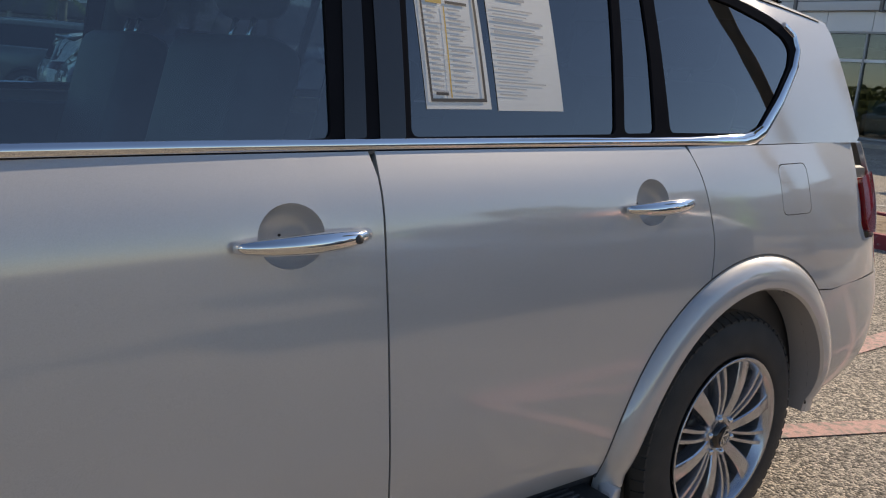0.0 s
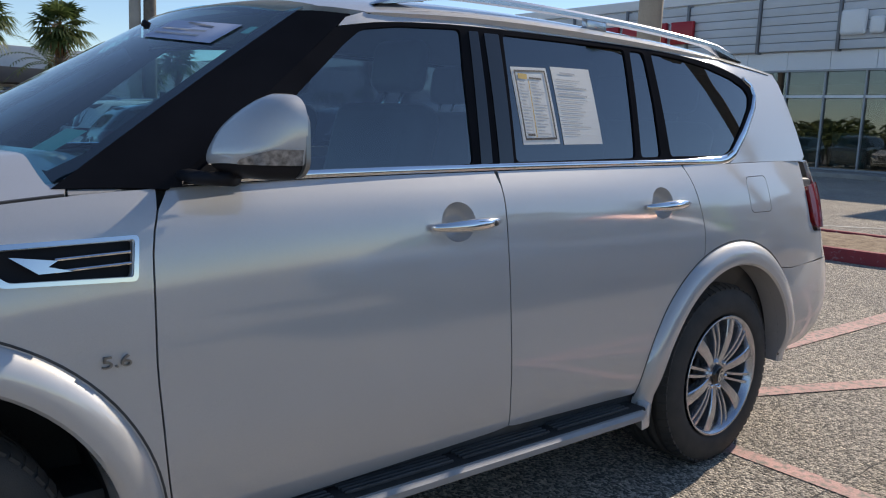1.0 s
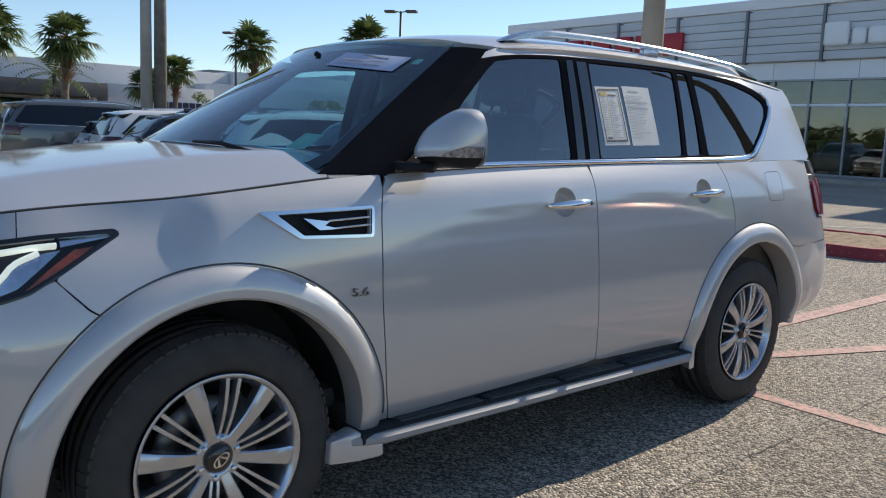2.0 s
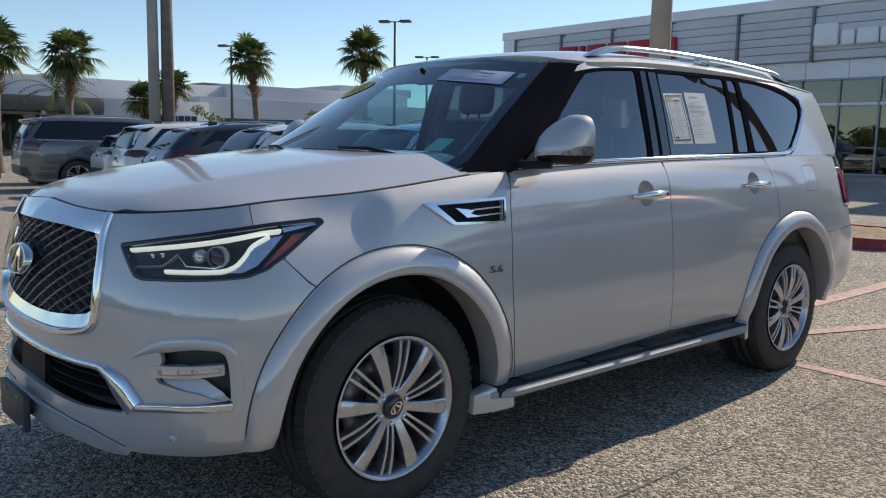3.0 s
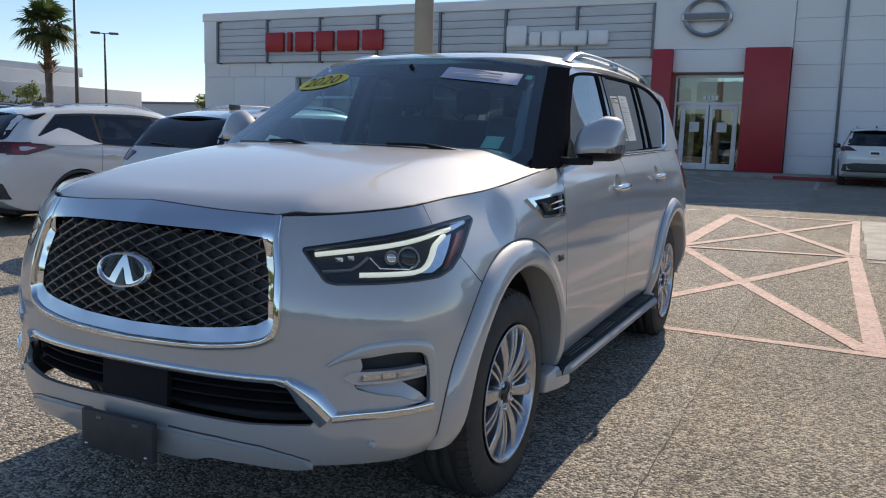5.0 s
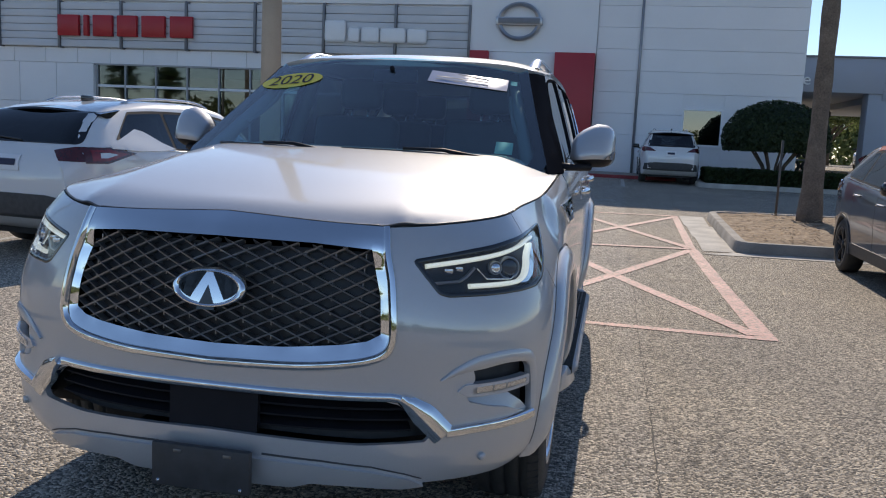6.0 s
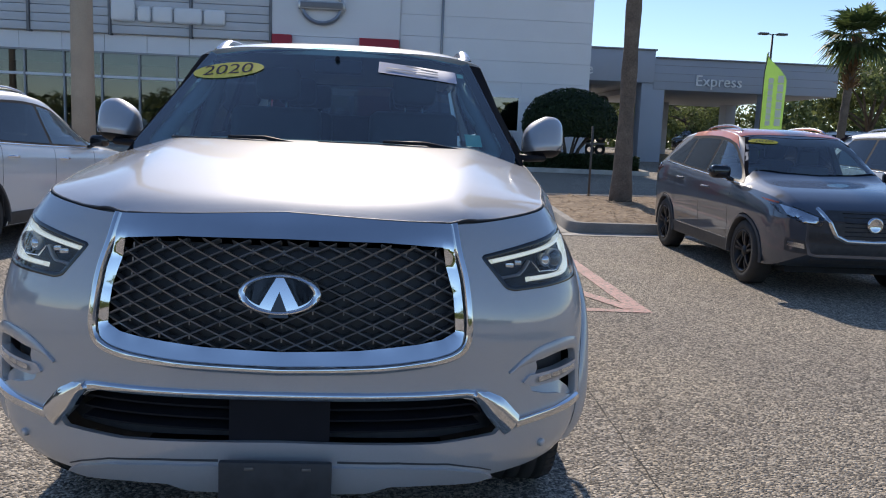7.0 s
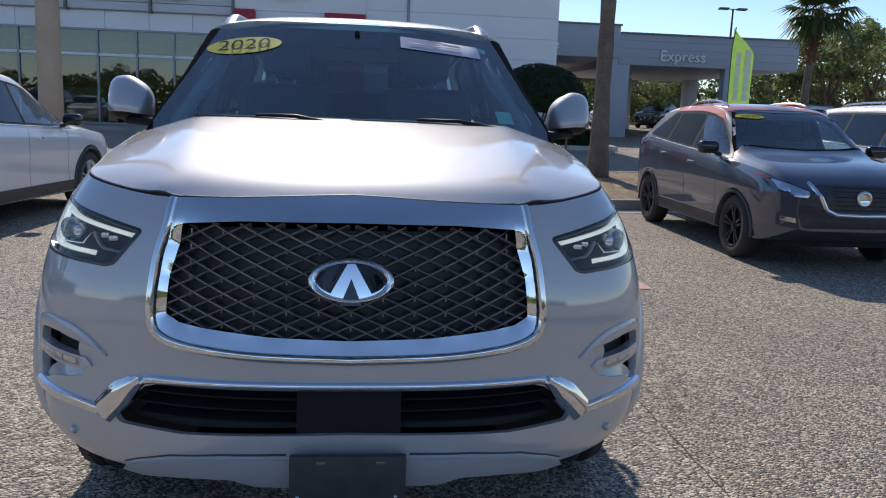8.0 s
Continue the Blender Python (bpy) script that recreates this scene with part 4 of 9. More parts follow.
def fan_leaf(bm, base, direction, L, rng, droop=0.5, blades=15):
    """A fan leaf: a stalk and a spread of pointed, drooping blades."""
    d = direction.normalized()
    side = d.cross(Vector((0, 0, 1)))
    side = side.normalized() if side.length > 0.1 else Vector((1, 0, 0))
    up = side.cross(d)
    stalk = L * 0.48
    tip = base + d * stalk + Vector((0, 0, -0.04 * L))
    w = 0.012
    bm.faces.new([bm.verts.new(p) for p in (base - side * w, base + side * w, tip + side * w, tip - side * w)])
    for i in range(blades):
        a = math.radians(-125 + 250 * i / (blades - 1)) + rng.uniform(-0.06, 0.06)
        bl = L * 0.62 * (0.62 + 0.38 * math.cos(a * 0.75)) * rng.uniform(0.85, 1.1)
        v = d * math.cos(a) + side * math.sin(a) + up * 0.12
        v.normalize()
        wd = 0.046 + 0.016 * rng.random()
        s = v.cross(up).normalized() * wd
        m1 = tip + v * bl * 0.5 + Vector((0, 0, -droop * 0.10 * bl))
        e = tip + v * bl * 0.95 + Vector((0, 0, -droop * 0.75 * bl))
        p = [bm.verts.new(q) for q in (tip - s * 0.3, tip + s * 0.3, m1 + s, m1 - s)]
        bm.faces.new(p)
        q = bm.verts.new(e)
        bm.faces.new((p[3], p[2], q))


def palm(m, height, lean=(0.0, 0.0), seed=1, skirt=0.6, r=0.17, fronds=36, size=1.25, label="cabbage palm with a shaggy trunk and fan leaves"):
    g = thing("palm_tree", m, label, "tree", group="palms")
    rng = random.Random(seed)
    n = 26
    pts, rad = [], []
    for i in range(n + 1):
        t = i / n
        pts.append((lean[0] * t * t, lean[1] * t * t, height * t - 0.1))
        rad.append(r * (1.35 - 0.5 * min(1, t * 6)) * (1 + 0.05 * math.sin(i * 2.3)) if t < 0.2 else r * (0.85 + 0.06 * math.sin(i * 2.1)))
    part("trunk", tube(bmesh.new(), pts, rad, 14), PALM_TRUNK, g)
    top = Vector(pts[-1])
    bb = bmesh.new()
    for i in range(int(380 * skirt)):
        a, t = rng.uniform(0, 2 * math.pi), rng.uniform(1 - 0.62 * skirt, 1.0)
        p = Vector((lean[0] * t * t, lean[1] * t * t, height * t - 0.1))
        o = Vector((math.cos(a), math.sin(a), 0))
        p0 = p + o * r * 0.8
        p1 = p + o * (r * 2.0 + 0.22 * rng.random() * min(1, (1.02 - t) * 9 + 0.4)) + Vector((0, 0, rng.uniform(0.10, 0.30)))
        s = Vector((-o.y, o.x, 0)) * 0.045
        bb.faces.new([bb.verts.new(q) for q in (p0 - s, p0 + s, p1 + s * 0.5, p1 - s * 0.5)])
    part("boot_skirt", bb, PALM_DEAD, g, smooth=False)
    cb = bmesh.new()
    for i in range(fronds):
        a = 2.399963 * i + rng.uniform(-0.2, 0.2)
        e = 1.30 - 2.05 * (i / fronds) ** 0.9
        d = Vector((math.cos(a) * math.cos(e), math.sin(a) * math.cos(e), math.sin(e)))
        fan_leaf(cb, top + Vector((0, 0, rng.uniform(-0.1, 0.12))), d, size * rng.uniform(0.85, 1.1), rng, 0.42 + 0.25 * (e < 0.2), 19)
    part("crown", cb, PALM_LEAF, g, smooth=False)
    return g


def feather_palm(m, height, seed=3):
    g = thing("palm_tree", m, "small feather palm with arching fronds", "tree", group="palms")
    rng = random.Random(seed)
    part("trunk", tube(bmesh.new(), [(0, 0, 0), (0.05, 0, height * 0.5), (0.02, 0, height)], [0.16, 0.11, 0.09], 12), PALM_TRUNK, g)
    cb = bmesh.new()
    for i in range(18):
        a = 2.4 * i
        e = 1.2 - 1.3 * i / 18
        prev = Vector((0, 0, height))
        d = Vector((math.cos(a) * math.cos(e), math.sin(a) * math.cos(e), math.sin(e)))
        for k in range(14):
            p = prev + d * 0.14
            d = (d + Vector((0, 0, -0.09))).normalized()
            s = d.cross(Vector((0, 0, 1))).normalized()
            for q in (-1, 1):
                e2 = p + s * q * 0.32 * math.sin(0.3 + 2.6 * k / 14) + d * 0.16 + Vector((0, 0, -0.08))
                cb.faces.new([cb.verts.new(v) for v in (p - d * 0.02, p + d * 0.07, e2)])
            cb.faces.new([cb.verts.new(v) for v in (prev - s * 0.008, prev + s * 0.008, p + s * 0.006, p - s * 0.006)])
            prev = p
    part("crown", cb, PALM_LEAF, g, smooth=False)


def leaf_cloud(bm, blobs, count, size, rng, shell=0.5):
    """Small folded leaves scattered through ellipsoids (centre, radii)."""
    vol = [r.x * r.y * r.z for _, r in blobs]
    tot_v = sum(vol)
    for (c, r), v in zip(blobs, vol):
        for _ in range(int(count * v / tot_v)):
            while True:
                q = Vector((rng.uniform(-1, 1), rng.uniform(-1, 1), rng.uniform(-1, 1)))
                if shell < q.length < 1:
                    break
            p = c + Vector((q.x * r.x, q.y * r.y, q.z * r.z))
            n = (q + Vector((rng.uniform(-1, 1), rng.uniform(-1, 1), rng.uniform(-0.4, 1)))).normalized()
            a = n.orthogonal().normalized()
            a.rotate(Matrix.Rotation(rng.uniform(0, 6.28), 3, n))
            b = n.cross(a)
            s = size * rng.uniform(0.6, 1.3)
            bm.faces.new([bm.verts.new(x) for x in (p - a * s, p - b * s * 0.5, p + a * s, p + b * s * 0.5)])


def tree(m, height, spread, seed, leaves=5200, size=0.10, label="leafy green oak with an open crown"):
    g = thing("tree", m, label, "tree", group="oaks")
    rng = random.Random(seed)
    tb = bmesh.new()
    tube(tb, [(0, 0, -0.1), (0.05, 0.02, height * 0.2), (0.02, -0.04, height * 0.42)], [0.22, 0.16, 0.12], 10)
    blobs = []
    for i in range(9):
        a = 2.4 * i + rng.uniform(-0.3, 0.3)
        h = height * rng.uniform(0.45, 0.9)
        rr = spread * rng.uniform(0.35, 0.85)
        e = Vector((math.cos(a) * rr, math.sin(a) * rr, h))
        b0 = Vector((0.03, 0, height * rng.uniform(0.25, 0.42)))
        tube(tb, [b0, (b0 + e) / 2 + Vector((0, 0, 0.25)), e], [0.085, 0.055, 0.02], 7)
        for _ in range(3):
            blobs.append((e + Vector((rng.uniform(-0.8, 0.8), rng.uniform(-0.8, 0.8), rng.uniform(-0.5, 0.7))), Vector((rng.uniform(0.5, 1.0), rng.uniform(0.5, 1.0), rng.uniform(0.35, 0.7))) * spread * 0.34))
    part("trunk", tb, BARK, g)
    cb = bmesh.new()
    leaf_cloud(cb, blobs, leaves, size, rng, 0.25)
    part("crown", cb, OAK_LEAF, g, smooth=False)
    return g


def polar(az, d, eye=(3.05, -2.13)):
    return eye[0] + d * math.sin(radians(az)), eye[1] + d * math.cos(radians(az))


for az, d, h, sd, ln in ((-72.3, 36, 4.7, 1, (0.1, 0.2)), (-76.3, 34, 4.6, 2, (0.0, -0.2)), (-60.6, 42, 5.2, 3, (0.1, 0.35)), (-53.3, 38, 5.2, 4, (0.0, 0.15)), (-67.9, 50, 3.5, 5, (0, 0.1)), (-66.2, 52, 4.4, 6, (0, 0.1))):
    x, y = polar(az, d)
    palm(pose(x, y, rise(y), 0, 0, sd * 50), h, ln, sd, size=1.38, fronds=32)
x, y = polar(-73.0, 40)
feather_palm(pose(x, y, rise(y)), 3.3)
palm(pose(16.4, 26.0, rise(26)), 5.2, (0.35, 0.1), 9, size=1.6, fronds=34)
# tall palm on the island: its crown stands above the view
palm(pose(4.47, 11.7, rise(11.7) + 0.12), 9.5, (0.0, 0.1), 12, skirt=0.3, r=0.165, fronds=36, size=1.5, label="tall palm with a grey trunk rising from the mulch island")

for x, y, h, s, sd in ((24.5, 38, 5.6, 3.2, 31), (29.5, 42, 6.6, 3.6, 32), (23.0, 60, 5.8, 3.4, 33), (16.5, 62, 5.4, 3.4, 34), (31.0, 33, 6.8, 3.4, 35), (20.0, 52, 4.8, 3.0, 36), (10.5, 62, 5.2, 3.4, 37), (36, 47, 7.0, 4.0, 38)):
    tree(pose(x, y, rise(y), 0, 0, sd * 40), h, s, sd, size=0.13)
x, y = polar(-55.2, 50)
tree(pose(x, y, rise(y)), 2.7, 1.7, 41, 2600, 0.09, "low green shrub beside a far building")
x, y = polar(-64.4, 46)
tree(pose(x, y, rise(y)), 2.3, 1.6, 42, 2600, 0.09, "low green shrub beside a far building")
x, y = polar(-41.9, 90)
tree(pose(x, y, rise(y)), 5.2, 3.0, 43, 2600, 0.16, "distant green tree on the horizon")

# clipped dome bush on bare stems with a low hedge round it
db = thing("dome_bush", pose(6.0, 24.0, rise(24)), "dark green bush clipped to a dome on bare stems", "bush")
rng = random.Random(8)
cb = bmesh.new()
for _ in range(15000):
    while True:
        q = Vector((rng.uniform(-1, 1), rng.uniform(-1, 1), rng.uniform(-0.30, 1)))
        if q.length < 1 and (q.length > 0.86 or q.z < -0.15):
            break
    p = Vector((q.x * 1.62, q.y * 1.5, 1.52 + q.z * 1.22 + 0.05 * noise.noise(q * 4)))
    n = (q + Vector((rng.uniform(-0.8, 0.8), rng.uniform(-0.8, 0.8), rng.uniform(-0.5, 0.8)))).normalized()
    a = n.orthogonal().normalized()
    a.rotate(Matrix.Rotation(rng.uniform(0, 6.28), 3, n))
    b = n.cross(a)
    s = rng.uniform(0.03, 0.065)
    cb.faces.new([cb.verts.new(x) for x in (p - a * s, p - b * s * 0.6, p + a * s, p + b * s * 0.6)])
part("crown", cb, BUSH_LEAF, db, smooth=False)
core = bmesh.new()
bmesh.ops.create_icosphere(core, subdivisions=3, radius=1)
for v in core.verts:
    v.co = Vector((v.co.x * 1.46, v.co.y * 1.34, 1.52 + (max(v.co.z, -0.22)) * 1.08))
part("crown_core", core, BUSH_LEAF, db)
for i in range(9):
    a = 2.4 * i
    sb = tube(bmesh.new(), [(0.12 * math.cos(a), 0.12 * math.sin(a), 0), (0.35 * math.cos(a), 0.3 * math.sin(a), 0.7), (0.95 * math.cos(a), 0.85 * math.sin(a), 1.5)], [0.055, 0.04, 0.025], 7)
    part("stem", sb, BARK, db)
hb = bmesh.new()
for _ in range(12000):
    f = rng.choice((0, 1, 2))
    p = Vector((rng.uniform(-2.0, 2.1), rng.uniform(-1.0, 1.0), rng.uniform(0.0, 0.55)))
    if f == 0:
        p.z = 0.52 + 0.06 * noise.noise(p * 3) + rng.uniform(-0.04, 0.03)
    elif f == 1:
        p.y = -1.0 + 0.08 * noise.noise(p * 3) + rng.uniform(-0.03, 0.05)
    else:
        p.x = rng.choice((-2.0, 2.1)) + rng.uniform(-0.05, 0.05)
    n = Vector((rng.uniform(-1, 1), rng.uniform(-1, 1), rng.uniform(-0.2, 1))).normalized()
    a = n.orthogonal().normalized()
    b = n.cross(a)
    s = rng.uniform(0.03, 0.06)
    hb.faces.new([hb.verts.new(x) for x in (p - a * s, p - b * s * 0.6, p + a * s, p + b * s * 0.6)])
hedge = thing("low_hedge", pose(6.0, 24.0, rise(24)), "low clipped dark green hedge in a kerbed bed", "hedge")
part("foliage", hb, BUSH_LEAF, hedge, smooth=False)
part("foliage_core", boxed(-1.93, 2.03, -0.93, 0.93, 0, 0.5, 0.05), BUSH_LEAF, hedge)
island("hedge_kerb", "concrete kerb round the hedge bed", [(3.7, 22.6), (8.5, 22.75), (8.5, 25.3), (3.7, 25.2)], 0.14, CONCRETE, MULCH)

# poles
CONC_POLE = mat("concrete_pole", (0.40, 0.355, 0.295), 0.85, spread=0.12, scale=2, spread_fine=0.1, bump=0.3, bump_scale=80)
STEEL_POLE = mat("bronze_steel_pole", (0.10, 0.095, 0.085), 0.5, 0.3, spread=0.15, scale=3)
cp = thing("concrete_light_pole", pose(-4.55, 9.75, rise(9.75) + 0.1), "beige square concrete light pole on the kerbed island", "light pole")
b = bmesh.new()
tube(b, [(0, 0, -0.2), (0, 0, 9.5)], [0.19, 0.13], 8)
part("shaft", b, CONC_POLE, cp)
np_ = thing("utility_pole", pose(-22.3, 9.1, 0), "weathered grey timber utility pole with a crossarm bracket", "pole")
part("shaft", tube(bmesh.new(), [(0, 0, -0.2), (0.0, 0.05, 10.5)], [0.21, 0.15], 10), mat("weathered_timber", (0.16, 0.145, 0.125), 0.9, spread=0.25, scale=4, bump=0.8, bump_scale=40), np_)
part("bracket", tube(bmesh.new(), [(0, 0, 4.7 + 1.4), (0.55, 0.6, 6.05)], 0.015, 6), STEEL_POLE, np_)

cq = thing("concrete_pole", pose(-22.46, 8.73, 0), "pale grey concrete pole beside a timber one", "pole")
part("shaft", tube(bmesh.new(), [(0, 0, -0.2), (0, 0, 10.5)], [0.20, 0.15], 8), mat("pale_concrete_pole", (0.36, 0.35, 0.32), 0.85, spread=0.15, scale=2, bump=0.3, bump_scale=80), cq)


def lamp_post(x, y, h, turn=0.0, heads=2):
    g = thing("street_lamp", pose(x, y, rise(y), 0, 0, turn), "slim dark car-park lamp post with flat heads", "street lamp", group="car-park lamps")
    part("shaft", tube(bmesh.new(), [(0, 0, 0), (0, 0, h)], [0.10, 0.07], 10), STEEL_POLE, g)
    for s in ((-1, 1) if heads == 2 else (1,)):
        part("arm", tube(bmesh.new(), [(0, 0, h - 0.05), (s * 0.35, 0, h)], 0.03, 8), STEEL_POLE, g)
        head = part("lamp_head", boxed(min(s * 0.3, s * 0.95), max(s * 0.3, s * 0.95), -0.2, 0.2, h - 0.08, h + 0.06, 0.04), STEEL_POLE, g)


for az, d, h, tn in ((-62.4, 55, 7.0, 25), (-51.4, 48, 7.8, 35), (-49.3, 66, 7.4, 40)):
    x, y = polar(az, d)
    lamp_post(x, y, h, tn)
lamp_post(24.6, 50.5, 8.0, 0, 2)
lamp_post(21.2, 62, 6.9, 0, 2)
lp0 = polar(-76.3, 30)
lamp_post(lp0[0], lp0[1], 5.6, 0, 2)
# thin sign post on the island
sp = thing("sign_post", pose(4.15, 12.9, rise(12.9) + 0.2), "thin grey steel post standing in the mulch", "post")
part("shaft", tube(bmesh.new(), [(0, 0, -0.2), (0, 0, 1.35)], 0.022, 8), STEEL_POLE, sp)
# feather flag
FLAG = mat("lime_flag_cloth", (0.50, 0.70, 0.26), 0.7, spread=0.06, scale=3)
FLAG_PRINT = mat("flag_white_print", (0.75, 0.80, 0.68), 0.7)
ff = thing("feather_flag", pose(10.35, 19.2, rise(19.2)), "lime green feather flag with white print on a pole", "flag")
b = bmesh.new()
rows = []
for i in range(25):
    t = i / 24
    z = 0.75 + 3.0 * t
    wd = 0.62 * min(1, (1 - t) * 4.2 + 0.05) ** 0.7
    rows.append([b.verts.new((wd * s, 0.03 * math.sin(3 * t + 2 * s), z - 0.20 * s * max(0, (t - 0.75) * 4))) for s in np.linspace(0, 1, 5)])
for a, c in zip(rows, rows[1:]):
    for j in range(4):
        b.faces.new((a[j], a[j + 1], c[j + 1], c[j]))
bmesh.ops.solidify(b, geom=b.faces, thickness=0.004)
part("cloth", b, FLAG, ff)
for k, (z0, x0, w) in enumerate(((1.75, 0.36, 0.17), (1.75, 0.10, 0.14))):
    for j in range(6 if k == 0 else 8):
        st = 0.235 if k == 0 else 0.165
        part("print_block", boxed(x0, x0 + w, -0.050, -0.044, z0 + j * st, z0 + j * st + st * 0.86), FLAG_PRINT, ff)
part("flag_pole", tube(bmesh.new(), [(-0.02, 0, 0), (-0.02, 0, 3.2), (0.05, 0, 3.75)], 0.016, 8), STEEL_POLE, ff)

# unseen tree row added behind the viewer for reflections; second row stands far ahead
wb = bmesh.new()
rng = random.Random(77)
for i in range(60):
    x = -95 + i * 3.2
    h = rng.uniform(3.5, 5.5)
    c = Vector((x, -44 + rng.uniform(-4, 4), h * 0.5))
    leaf_cloud(wb, [(c, Vector((2.6, 2.0, h * 0.6)))], 750, 0.40, rng, 0.2)
for i in range(46):
    x = -14 + i * 2.3
    h = rng.uniform(5.0, 7.8)
    c = Vector((x, 78 + rng.uniform(-4, 4), 0.5 + h * 0.5))
    leaf_cloud(wb, [(c, Vector((2.2, 2.0, h * 0.55)))], 750, 0.33, rng, 0.1)
tagged(part("far_trees", wb, OAK_LEAF, smooth=False), "row of distant trees along the far side of the lot", "trees", kind="stuff")

# ---- the silver SUV ----
SUV = thing("suv", label="large silver seven-seat SUV parked on the asphalt lot", category="car")


def both(name, make, material, parent=None, label=""):
    """A part on the driver's side and its mirror image on the other; make(mirror) gives the bmesh."""
    return [part(name, make(k), material, parent or SUV, label) for k in (False, True)]


def flip(bm):
    bmesh.ops.transform(bm, matrix=Matrix.Diagonal((-1, 1, 1, 1)), verts=bm.verts)
    bmesh.ops.reverse_faces(bm, faces=bm.faces)
    return bm


def top_z(u):
    return float(_sz(np.array([abs(u)]))[0, 8])


def low_z(u):
    return float(_sz(np.array([abs(u)]))[0, 0])


US = U_SIDE
ARCH = 0.585
AXLES = (0.0, 3.075)
HUB_Z = 0.40


def arch(yc, z0, z1, n=14):
    """Points of the wheel arch from the height z0 in front over the top to z1 behind, in u, z; a negative z1 keeps to the front half."""
    a0 = math.pi - math.asin((z0 - HUB_Z) / ARCH)
    a1 = math.asin((z1 - HUB_Z) / ARCH)
    return [(US + yc + ARCH * math.cos(a0 + (a1 - a0) * k / n), HUB_Z + ARCH * math.sin(a0 + (a1 - a0) * k / n)) for k in range(n + 1)]


def strip(surf, line, width, lift=0.008, depth=0.012, closed=False, profile=4):
    """A raised moulding with a rounded back along a line of surface coordinates."""
    pts = dense(line, 0.02, closed)
    a = np.array(pts)
    P = surf(a[:, 0], a[:, 1])
    e = 1e-3
    N = np.cross(surf(a[:, 0] + e, a[:, 1]) - surf(a[:, 0] - e, a[:, 1]), surf(a[:, 0], a[:, 1] + e) - surf(a[:, 0], a[:, 1] - e))
    N /= np.maximum(np.linalg.norm(N, axis=1), 1e-12)[:, None]
    N *= np.sign((N * (P - np.array([0, 1.6, 0.9]))).sum(1).mean()) or 1.0
    if closed:
        T = np.roll(P, -1, 0) - np.roll(P, 1, 0)
    else:
        T = np.gradient(P, axis=0)
    T /= np.maximum(np.linalg.norm(T, axis=1), 1e-9)[:, None]
    S = np.cross(T, N)
    w = np.array([width(k / max(1, len(P) - 1)) for k in range(len(P))]) if callable(width) else np.full(len(P), width)
    bm = bmesh.new()
    rows = []
    prof = [(-0.5, -depth), (-0.5, lift * 0.35), (-0.3, lift * 0.85), (0, lift), (0.3, lift * 0.85), (0.5, lift * 0.35), (0.5, -depth)]
    for i in range(len(P)):
        rows.append([bm.verts.new(P[i] + S[i] * w[i] * s + N[i] * h) for s, h in prof])
    m = len(prof)
    n = len(rows)
    for i in range(n if closed else n - 1):
        r, q = rows[i], rows[(i + 1) % n]
        for k in range(m - 1):
            bm.faces.new((r[k], q[k], q[k + 1], r[k + 1]))
    if not closed:
        bm.faces.new(rows[0])
        bm.faces.new(rows[-1][::-1])
    bmesh.ops.recalc_face_normals(bm, faces=bm.faces)
    return bm


# bonnet
front_edge = [tuple(shell([u], [8.0])[0][:2] + np.array([0, 0.004])) for u in np.linspace(0, 0.5, 9)]
side_edge = [(float(_hx(y)) - 0.003, y) for y in np.linspace(-0.84, 0.40, 26)]
rear_edge = [(0.795, 0.44), (0.77, 0.49), (0.70, 0.49), (0.5, 0.40), (0.25, 0.32), (0, 0.29)]
half = front_edge + side_edge + rear_edge
bonnet_outline = half + [(-x, y) for x, y in half[-2:0:-1]]
hood = part("hood", panel(bonnet, bonnet_outline, 0.025, 0.02), SILVER, SUV)

for sgn in (1, -1):
    line = [(sgn * x, y) for x, y in dense(front_edge + side_edge, 0.03, False)]
    part("hood_gap", strip(bonnet, line, 0.0065, 0.0012, 0.012), BLACK, SUV)

cowl = [(0.80, 0.425), (float(_hx(0.41)) - 0.004, 0.41), (float(_hx(0.51)) - 0.004, 0.51), (0.86, 0.60), (0.815, 0.56), (0.79, 0.50)]
for k in (False, True):
    part("cowl_corner", panel(bonnet, cowl, 0.03, 0.012, lift=-0.003, mirror=k), SILVER, SUV)

# nose: bumper skin with the grille, lamps and pockets cut out
HEADLAMP = [(0.612, 1.024), (0.69, 0.932), (0.72, 0.924), (0.85, 0.926), (1.0, 0.932), (1.09, 0.938), (1.16, 0.958), (1.24, 1.002), (1.33, 1.055), (1.408, 1.098),
            (1.398, 1.106), (1.2, 1.095), (1.0, 1.077), (0.815, 1.054)]
GRILLE = [(0.0, 0.697), (0.25, 0.704), (0.42, 0.719), (0.505, 0.737), (0.545, 0.765), (0.556, 0.81), (0.55, 0.95), (0.533, 1.06), (0.532, 1.114)]
GRILLE_IN = [(0.0, 0.750), (0.22, 0.757), (0.40, 0.775), (0.475, 0.788), (0.515, 0.81), (0.512, 0.92), (0.49, 1.02), (0.480, 1.054), (0.3, 1.066), (0.0, 1.071)]
INTAKE = [(0.0, 0.617), (0.3, 0.615), (0.535, 0.611), (0.575, 0.6), (0.675, 0.524), (0.68, 0.508), (0.655, 0.485), (0.46, 0.477), (0.25, 0.484), (0.0, 0.490)]
POCKET = [(0.802, 0.706), (0.93, 0.718), (0.995, 0.712), (1.022, 0.69), (1.034, 0.60), (1.032, 0.546), (0.985, 0.552), (0.93, 0.572), (0.872, 0.58), (0.79, 0.60), (0.785, 0.635), (0.815, 0.667)]
low = [(u, max(low_z(u) + 0.004, 0.348)) for u in np.linspace(0, 1.06, 12)]
